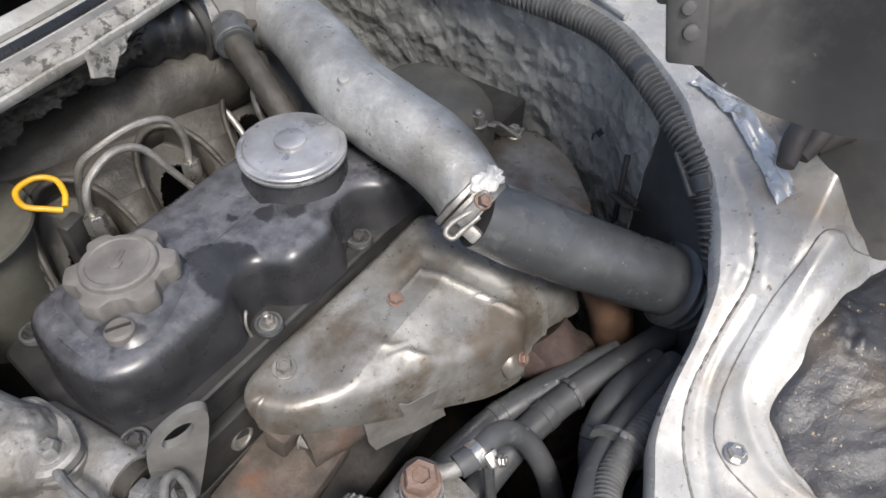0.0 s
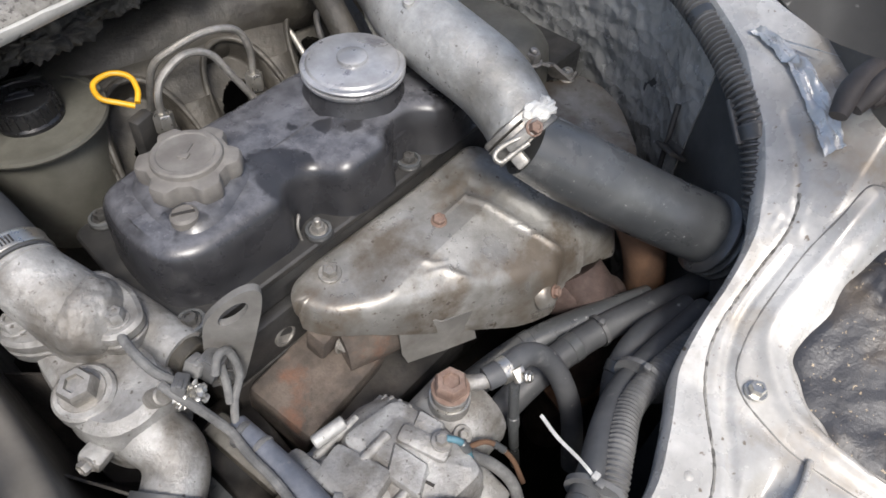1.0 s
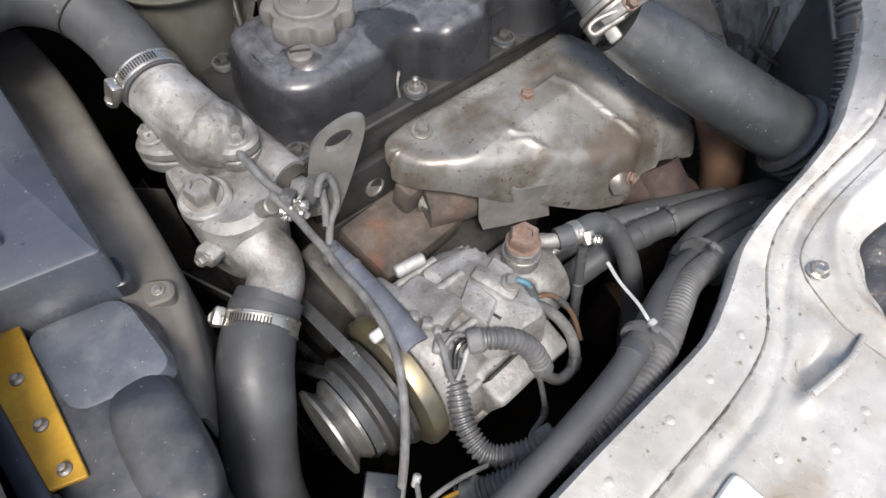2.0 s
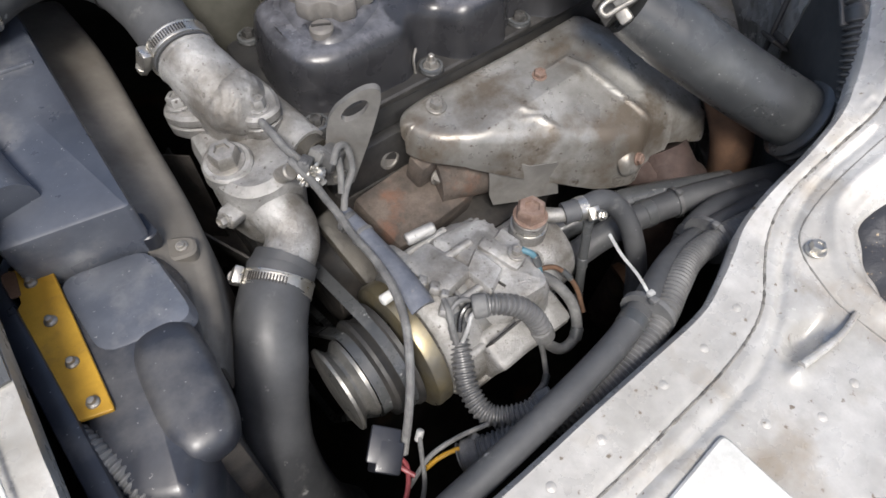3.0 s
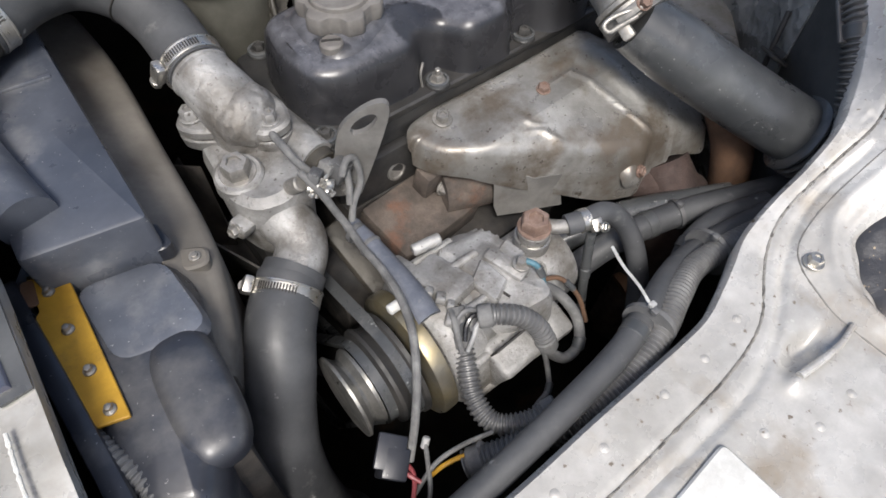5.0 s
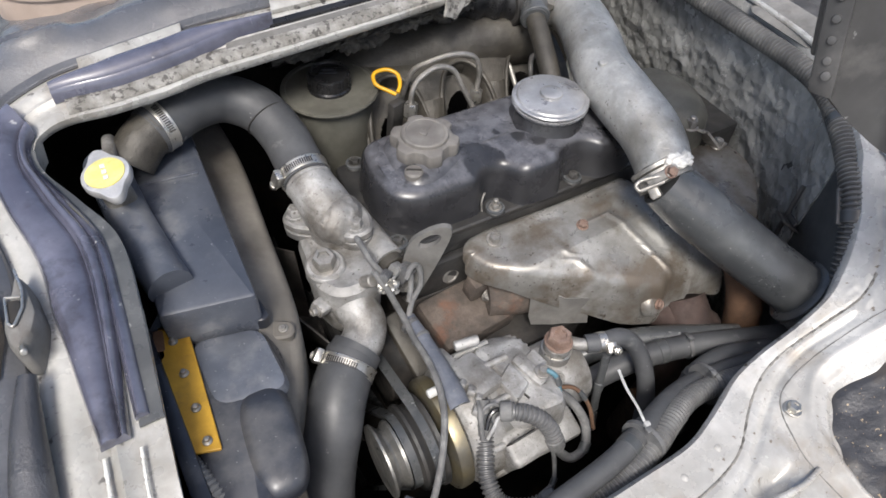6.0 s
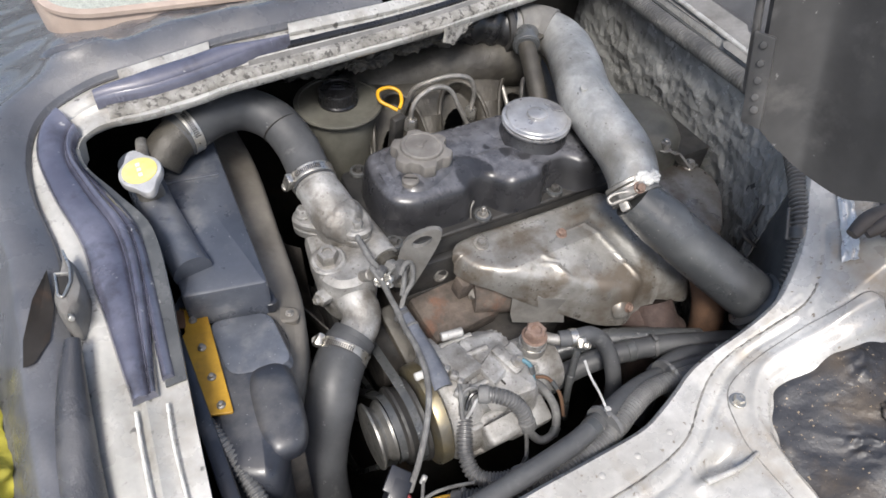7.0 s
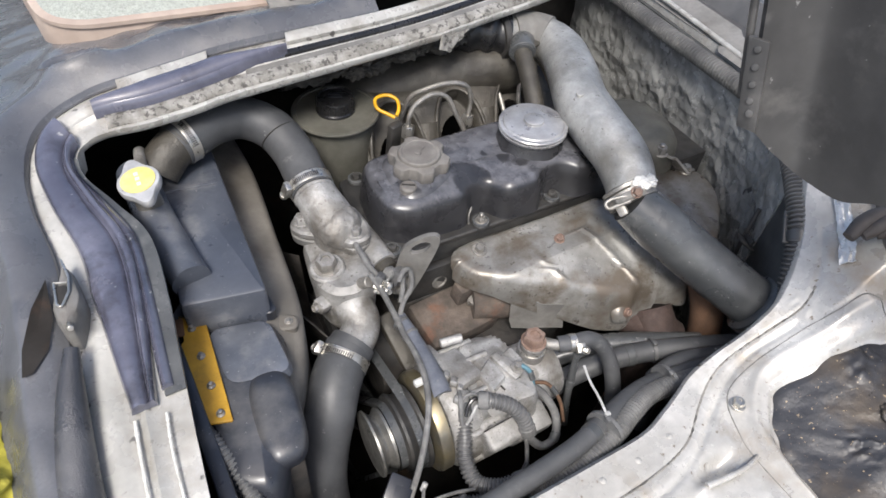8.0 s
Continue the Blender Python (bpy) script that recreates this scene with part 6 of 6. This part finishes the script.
for tx, ty, tz, ts in ((0.030, 0.122, 0.148, 0.009), (0.034, 0.112, 0.1475, 0.010), (0.037, 0.103, 0.1465, 0.008), (0.030, 0.094, 0.142, 0.011)):
    part("terminal", box((tx, ty, tz), (ts, ts * 0.8, ts * 0.7), 0.0015, Euler((0.2, 0.3, 0.5 + 9 * tx)).to_matrix()), M_CAST, al)
part("top_spigot", cyl((0.048, 0.168, 0.137), (0.074, 0.163, 0.139), 0.0055), M_CAST, al, "short cast spigot")
# thin dark box draws the shade of a slot beside the regulator
part("shadow_slot", box((0.060, 0.060, 0.116), (0.030, 0.0016, 0.030), 0, Euler((0.35, 0, 0.05)).to_matrix()), M_DARKIRON, al)
for q, rr, mm in (([(0.053, 0.081, 0.143), (0.044, 0.084, 0.147), (0.036, 0.082, 0.143), (0.030, 0.076, 0.134)], 0.0022, M_BLACKRUB), ([(0.053, 0.084, 0.143), (0.044, 0.090, 0.148), (0.034, 0.090, 0.145), (0.028, 0.082, 0.134)], 0.0020, M_CONDUIT),
                  ([(0.052, 0.080, 0.140), (0.042, 0.077, 0.143), (0.036, 0.073, 0.138), (0.028, 0.070, 0.128)], 0.0018, M_TIE), ([(0.034, 0.100, 0.146), (0.030, 0.090, 0.146), (0.026, 0.080, 0.138), (0.024, 0.072, 0.128)], 0.0026, M_TAPE)):
    part("lead", tube(q, rr, 8), mm, al)
part("terminal_hole", lathe((0.041, 0.1025, 0.1385), (-0.1, -0.1, 1), [(0.0055, 0), (0.0055, 0.0022), (0.0035, 0.0022), (0.0033, 0.0006)], 18), M_DARKIRON, al)
part("regulator", box((0.068, 0.064, 0.088), (0.050, 0.036, 0.054), 0.006, Euler((0.35, 0, 0.05)).to_matrix(), seg=3), M_CAST, al, "bright cast regulator box")
part("regulator_foot", box((0.108, 0.066, 0.072), (0.05, 0.034, 0.045), 0.006, Euler((0.3, 0, 0)).to_matrix()), M_CAST, al)
part("vacuum_pump", ax(0.124, [(0.030, 0), (0.037, 0.002), (0.0385, 0.005), (0.0385, 0.044), (0.036, 0.050), (0.028, 0.052)]), M_CAST, al, "round cast vacuum pump")
part("pump_boss", cyl((0.146, 0.122, 0.098), (0.146, 0.122, 0.128), 0.0165), M_CAST, al)
part("banjo_ring", cyl((0.146, 0.122, 0.1285), (0.146, 0.122, 0.1385), 0.0150), M_CAST, al)
part("washer", cyl((0.146, 0.122, 0.1268), (0.146, 0.122, 0.1288), 0.0165), M_ZINC, al)
part("banjo_bolt", hexbolt((0.146, 0.122, 0.1385), (0, 0, 1), 0.0132, 0.012, 1.15), M_RUSTBOLT, al, "rusty banjo bolt")
part("pump_screw", hexbolt((0.108, 0.098, 0.144), (0, 0, 1), 0.005, 0.005, 1.6), M_BOLT, al)
part("pump_screw", hexbolt((0.133, 0.098, 0.112), (0, -0.5, 1), 0.005, 0.005, 1.6), M_BOLT, al)
part("adjuster_stud", cyl((-0.004, 0.130, 0.143), (0.008, 0.130, 0.143), 0.0045), M_WHITE, al)
part("banjo_pipe", tube([(0.158, 0.120, 0.1335), (0.168, 0.110, 0.1345), (0.180, 0.103, 0.134)], 0.0065, 14), M_CAST, al)

vh = thing("vacuum_hose", (0.22, 0.08, 0.05), "curved grey rubber vacuum hose with a screw clamp", "hose")
part("hose", tube([(0.172, 0.108, 0.135), (0.190, 0.101, 0.137), (0.212, 0.098, 0.133), (0.228, 0.088, 0.118), (0.233, 0.070, 0.095), (0.230, 0.05, 0.06), (0.22, 0.03, 0.0)], 0.0098, 18), M_HOSE, vh)
sc2 = thing("hose_clamp", (0.187, 0.100, 0.13), "small zinc screw clamp on the vacuum hose", "hose clamp")
sd = V(0.018, -0.005, 0.0).normalized()
part("band", lathe((0.187, 0.102, 0.1365), sd, [(0.0098, -0.004), (0.0108, -0.004), (0.0108, 0.004), (0.0098, 0.004)], 28), M_ZINC, sc2)
part("screw_housing", box((0.190, 0.090, 0.140), (0.010, 0.012, 0.009), 0.0015, Euler((0.6, 0, -0.3)).to_matrix()), M_ZINC, sc2)
part("screw", hexbolt((0.191, 0.0835, 0.143), (0.2, -0.8, 0.5), 0.0042, 0.003, 1.2), M_ZINC, sc2)

# lifting eye
le = thing("lifting_eye", (0.055, 0.245, 0.16), "grey steel lifting eye bracket with a slot", "bracket")
o0 = V(0.0515, 0.2425, 0.2045)
ux = V(0.83, -0.55, 0.08).normalized()
uy = V(0.215, -0.111, 0.97).normalized()
un = ux.cross(uy).normalized()
outl = [(-0.014, -0.062), (-0.021, -0.02), (-0.0225, 0.016), (-0.012, 0.032), (0.004, 0.042), (0.017, 0.041), (0.022, 0.028), (0.020, -0.010), (0.014, -0.062)]
def eye_pt(a, b, d=0.0):
    return o0 + ux * a * 0.86 + uy * b + un * d
bm = bmesh.new()
og = [Vector(q) for q in spline([(a, b, 0) for a, b in outl], 4)]
hole = [(0.0 + 0.0130 * math.cos(t) * 0.80 - 0.0085 * math.sin(t) * 0.60, 0.022 + 0.0130 * math.cos(t) * 0.60 + 0.0085 * math.sin(t) * 0.80) for t in [2 * math.pi * k / 24 for k in range(24)]]
vo, vh_ = {}, {}
for d in (-0.003, 0.003):
    vo[d] = [bm.verts.new(eye_pt(q.x, q.y, d)) for q in og]
    vh_[d] = [bm.verts.new(eye_pt(a, b, d)) for a, b in hole]
    e = []
    for loop in (vo[d], vh_[d]):
        for i in range(len(loop)):
            e.append(bm.edges.new((loop[i], loop[(i + 1) % len(loop)])))
    bmesh.ops.triangle_fill(bm, use_beauty=True, edges=e)
for loop in (vo, vh_):
    a, b = loop[-0.003], loop[0.003]
    for i in range(len(a)):
        j = (i + 1) % len(a)
        bm.faces.new((a[i], a[j], b[j], b[i]))
part("plate", bm, M_GREYSTEEL, le)
part("bolt", hexbolt(eye_pt(-0.003, -0.048, 0.003), un, 0.006, 0.006, 1.3), M_BOLT, le)

# slotted steel adjuster channel that carries the wiring
sv = thing("wiring_sleeve", (0.02, 0.16, 0.12), "dusty blue grey half round steel wiring channel", "cable sleeve")
SLP = spline([(0.018, 0.216, 0.146), (0.019, 0.190, 0.145), (0.019, 0.158, 0.145), (0.017, 0.125, 0.147), (0.014, 0.102, 0.146)], 8)


def channel(i, q):
    """C section, open towards the front, cut to a point at its lower end."""
    t = i / (len(SLP) - 1)
    r = 0.0095 + 0.003 * t
    lo = -1.2 + 1.5 * max(0.0, t - 0.86) / 0.14
    angles = [lo + (2.5 - lo) * k / 14 for k in range(15)]
    ring = [(r * math.cos(g), r * math.sin(g)) for g in angles] + [((r - 0.0016) * math.cos(g), (r - 0.0016) * math.sin(g)) for g in reversed(angles)]
    return [q + V(x, -0.15 * z, z) for x, z in ring]


part("sleeve", loft([channel(i, q) for i, q in enumerate(SLP)]), M_SLEEVE, sv, smooth=0.9)
part("inner_cable", tube([q + V(-0.001, 0, 0.0) for q in SLP[::6]], 0.0055, 12), M_TAPE, sv)
part("tie", cyl((0.0165, 0.209, 0.148), (0.0175, 0.204, 0.1475), 0.0100, seg=20), M_CONDUIT, sv)
part("tie", cyl((0.0195, 0.190, 0.146), (0.0200, 0.186, 0.146), 0.0105, seg=20), M_CONDUIT, sv)
cb = thing("adjuster_bracket", (0.0, 0.2, 0.06), "dusty cast alternator adjuster arm", "bracket")
part("arm", box((0.018, 0.205, 0.098), (0.022, 0.095, 0.014), 0.005, Euler((0.55, 0, 0.15)).to_matrix()), M_MANIF, cb)

W1 = [[(-0.004, 0.243, 0.205), (-0.002, 0.235, 0.202), (0.003, 0.225, 0.190), (0.008, 0.219, 0.172), (0.012, 0.207, 0.158), (0.010, 0.185, 0.157), (0.010, 0.158, 0.157), (0.006, 0.128, 0.158), (-0.003, 0.100, 0.152), (-0.018, 0.075, 0.138), (-0.035, 0.055, 0.115), (-0.052, 0.040, 0.09)],
      [(0.000, 0.300, 0.205), (-0.003, 0.272, 0.213), (-0.002, 0.252, 0.210), (0.004, 0.240, 0.200), (0.013, 0.228, 0.180)],
      [(0.026, 0.232, 0.190), (0.034, 0.236, 0.200), (0.042, 0.236, 0.196), (0.040, 0.228, 0.178), (0.028, 0.222, 0.165), (0.018, 0.213, 0.152)],
      [(0.035, 0.240, 0.192), (0.030, 0.230, 0.178), (0.024, 0.222, 0.165)]]
for i, q in enumerate(W1):
    ww = thing("cable", q[0], "dusty grey taped cable on the engine front", "cable", "engine cables")
    part("cable", tube(q, 0.0034 if i < 2 else 0.003, 10), M_TAPE, ww)
for c, s, e, mm, lbl in (((0.004, 0.236, 0.200), (0.016, 0.010, 0.012), (0.3, 0.4, 0.8), M_CONDUIT, "black plug connector on the thermostat sensor"), ((0.030, 0.243, 0.186), (0.018, 0.016, 0.018), (0.3, 0.3, 0.4), M_CONDUIT, "dark grey plug connector beside the lifting eye"),
                         ((0.022, 0.247, 0.190), (0.014, 0.013, 0.012), (0.2, 0.5, 0.4), M_TAPE, "dusty grey cable connector")):
    cn = thing("plug_connector", c, lbl, "connector")
    part("body", box(c, s, 0.002, Euler(e).to_matrix()), mm, cn)
    part("latch", box((c[0], c[1] - 0.003, c[2] + s[2] * 0.55), (s[0] * 0.5, s[1] * 0.4, 0.003), 0.0008, Euler(e).to_matrix()), mm, cn)
tp = bmesh.new()
bmesh.ops.create_icosphere(tp, subdivisions=4, radius=1.0)
for q in tp.verts:
    d = q.co.copy()
    q.co = V(0.006, 0.232, 0.190) + V(0.010 * d.x, 0.006 * d.y, 0.009 * d.z) + d * 0.005 * noise.fractal(d * 3, 1, 2, 4)
tagged(part("tape_scrap", tp, M_ZINC, smooth=0.7), "torn silvery tape round the cables", "tape")

# ---- hoses and looms along the near side ----
def loom(name, label, pts, r, material, ribbed=False, category="hose", group=""):
    t = thing(name, pts[0], label, category, group)
    part("conduit" if ribbed else "hose", corrugated(pts, r, 0.0042, 0.0018) if ribbed else tube(pts, r, 20), material, t)
    path = spline(pts, 10)
    for i in ((2, -3) if ribbed else (len(path) // 2,)):
        d = (path[i + 1] - path[i - 1]).normalized()
        part("tape_band", cyl(path[i] - d * 0.006, path[i] + d * 0.006, r + 0.0008), M_TAPE if ribbed else M_RUBBER, t)
    return t


loom("heater_hose", "long smooth grey rubber hose beside the sill", [(-0.16, -0.026, 0.128), (-0.064, -0.020, 0.136), (-0.016, -0.018, 0.139), (0.045, -0.014, 0.140), (0.112, -0.007, 0.140), (0.158, 0.004, 0.139), (0.205, 0.018, 0.126), (0.25, 0.026, 0.112), (0.31, 0.022, 0.105), (0.38, 0.012, 0.10)], 0.0108, M_HOSE)
loom("ribbed_conduit", "ribbed black conduit tied to the heater hose", [(-0.02, 0.012, 0.085), (0.02, -0.006, 0.100), (0.060, -0.020, 0.120), (0.108, -0.023, 0.128), (0.155, -0.014, 0.137), (0.190, -0.001, 0.136), (0.235, 0.012, 0.124), (0.29, 0.008, 0.12), (0.36, -0.004, 0.115)], 0.0115, M_CONDUIT, True, "conduit")
loom("ribbed_conduit", "ribbed grey conduit leading from the alternator plug", [(0.034, 0.086, 0.126), (0.026, 0.068, 0.112), (0.016, 0.046, 0.100), (0.016, 0.022, 0.095), (0.035, 0.006, 0.098), (0.06, -0.002, 0.108)], 0.0092, M_CONDUIT, True, "conduit")
loom("ribbed_conduit", "short ribbed grey conduit over the regulator", [(0.051, 0.081, 0.143), (0.062, 0.074, 0.144), (0.078, 0.063, 0.138), (0.088, 0.051, 0.124), (0.092, 0.042, 0.104)], 0.0088, M_CONDUIT, True, "conduit")
loom("coolant_hose", "grey rubber hose running to the rear under the duct", [(0.15, 0.10, 0.035), (0.19, 0.10, 0.055), (0.249, 0.092, 0.070), (0.310, 0.076, 0.076), (0.37, 0.05, 0.082), (0.44, 0.02, 0.085)], 0.0135, M_HOSE)
loom("coolant_hose", "dark rubber hose behind the vacuum pump", [(0.16, 0.15, 0.02), (0.21, 0.135, 0.05), (0.26, 0.120, 0.062), (0.31, 0.098, 0.066), (0.38, 0.06, 0.07)], 0.014, M_RUBBER)
loom("coolant_hose", "grey rubber hose dipping below the looms", [(0.26, 0.02, 0.02), (0.265, 0.028, 0.055), (0.285, 0.040, 0.080), (0.325, 0.040, 0.092), (0.38, 0.025, 0.09)], 0.0125, M_HOSE)
loom("cable", "taped cable looping beside the alternator", [(0.118, 0.086, 0.120), (0.130, 0.070, 0.112), (0.136, 0.050, 0.095), (0.128, 0.034, 0.078), (0.112, 0.032, 0.072), (0.102, 0.040, 0.078), (0.098, 0.046, 0.09)], 0.0048, M_TAPE, False, "cable", "engine cables")
loom("cable", "thin brown cable beside the alternator", [(0.125, 0.090, 0.112), (0.142, 0.080, 0.112), (0.150, 0.062, 0.098), (0.148, 0.045, 0.078)], 0.0022, M_RUST, False, "cable", "engine cables")
loom("cable", "thin blue cable on the vacuum pump screw", [(0.110, 0.096, 0.150), (0.116, 0.088, 0.146), (0.118, 0.080, 0.132), (0.112, 0.066, 0.11)], 0.0026, M_BLUE, False, "cable", "engine cables")
loom("cable", "thin grey cable hanging below the alternator", [(0.094, 0.05, 0.098), (0.092, 0.036, 0.075), (0.082, 0.022, 0.066), (0.062, 0.016, 0.072), (0.05, 0.010, 0.08)], 0.0024, M_TAPE, False, "cable", "engine cables")
loom("cable", "dark drain tube hanging from the hose clamp", [(0.190, 0.092, 0.126), (0.186, 0.086, 0.10), (0.180, 0.076, 0.06), (0.186, 0.07, 0.0)], 0.0045, M_RUBBER, False, "cable", "engine cables")
loom("cable", "taped loom going down behind the alternator plug", [(0.040, 0.100, 0.144), (0.036, 0.092, 0.138), (0.034, 0.084, 0.128), (0.030, 0.074, 0.116)], 0.0066, M_TAPE, False, "cable", "engine cables")
for p, d, r in (((0.152, -0.004, 0.139), (0.9, 0.25, -0.02), 0.0205), ((0.311, 0.076, 0.0755), (0.9, -0.35, 0.1), 0.0145), ((0.268, 0.018, 0.112), (1, 0, 0), 0.0225)):
    zt = thing("cable_tie", p, "plastic cable tie round the hoses", "cable tie", "cable ties")
    dv = V(*d).normalized()
    part("band", lathe(p, dv, [(r, -0.0022), (r + 0.0012, -0.0022), (r + 0.0012, 0.0022), (r, 0.0022)], 28), M_CONDUIT, zt)
    part("head", box(V(*p) + V(-0.1, 0, 1) * (r + 0.002), (0.006, 0.006, 0.005), 0.001), M_CONDUIT, zt)
zt = thing("cable_tie", (0.152, 0.000, 0.16), "pale grey cable tie with a long upright tail", "cable tie")
part("tail", loft([[q + V(-0.0012, -0.0006, 0), q + V(0.0012, -0.0006, 0.0004), q + V(0.0012, 0.0006, 0.0004), q + V(-0.0012, 0.0006, 0)] for q in spline([(0.152, 0.002, 0.160), (0.150, 0.016, 0.172), (0.150, 0.034, 0.178), (0.153, 0.050, 0.183)], 6)]), M_TIE, zt)
part("knot", box((0.152, 0.001, 0.162), (0.006, 0.005, 0.005), 0.0012), M_TIE, zt)

# relay box with wires at the near front corner
rb = thing("relay_connector", (-0.058, 0.048, 0.07), "dark blue plastic relay connector", "connector")
part("body", box((-0.064, 0.046, 0.090), (0.024, 0.020, 0.026), 0.002, Euler((0.35, -0.25, 0.75)).to_matrix()), M_PLASTIC, rb)
part("rim", box((-0.062, 0.050, 0.103), (0.027, 0.023, 0.005), 0.0015, Euler((0.35, -0.25, 0.75)).to_matrix()), M_PLASTIC, rb)
for m_, q in ((M_RED, [(-0.056, 0.042, 0.088), (-0.056, 0.030, 0.088), (-0.070, 0.014, 0.084), (-0.10, 0.0, 0.07)]), (M_LABEL, [(-0.046, 0.022, 0.085), (-0.034, 0.020, 0.094), (-0.018, 0.016, 0.094), (0.0, 0.008, 0.09)]),
              (M_TAPE, [(-0.062, 0.020, 0.08), (-0.040, 0.024, 0.098), (-0.016, 0.022, 0.100), (0.01, 0.016, 0.098)]), (M_TAPE, [(-0.036, 0.042, 0.105), (-0.044, 0.028, 0.098), (-0.054, 0.012, 0.086), (-0.07, 0.0, 0.07)]),
              (M_RED, [(-0.060, 0.044, 0.090), (-0.060, 0.034, 0.090), (-0.055, 0.022, 0.088)])):
    wv = thing("wire", q[0], "thin insulated wire at the relay connector", "wire", "relay wires")
    part("wire", tube(q, 0.0019, 8), m_, wv)
ft = thing("wire_ferrule", (-0.034, 0.044, 0.1), "pale wire end ferrule", "connector")
part("ferrule", cyl((-0.040, 0.038, 0.100), (-0.034, 0.042, 0.106), 0.003), M_TIE, ft)
for x in (-0.005, 0.02):
    zz = thing("small_clip", (x, 0.012, 0.09), "small dark cable clip on the loom", "clip", "loom clips")
    part("clip", box((x, 0.014, 0.092), (0.010, 0.010, 0.010), 0.002, Euler((0.4, 0.2, 0.5)).to_matrix()), M_CONDUIT, zz)
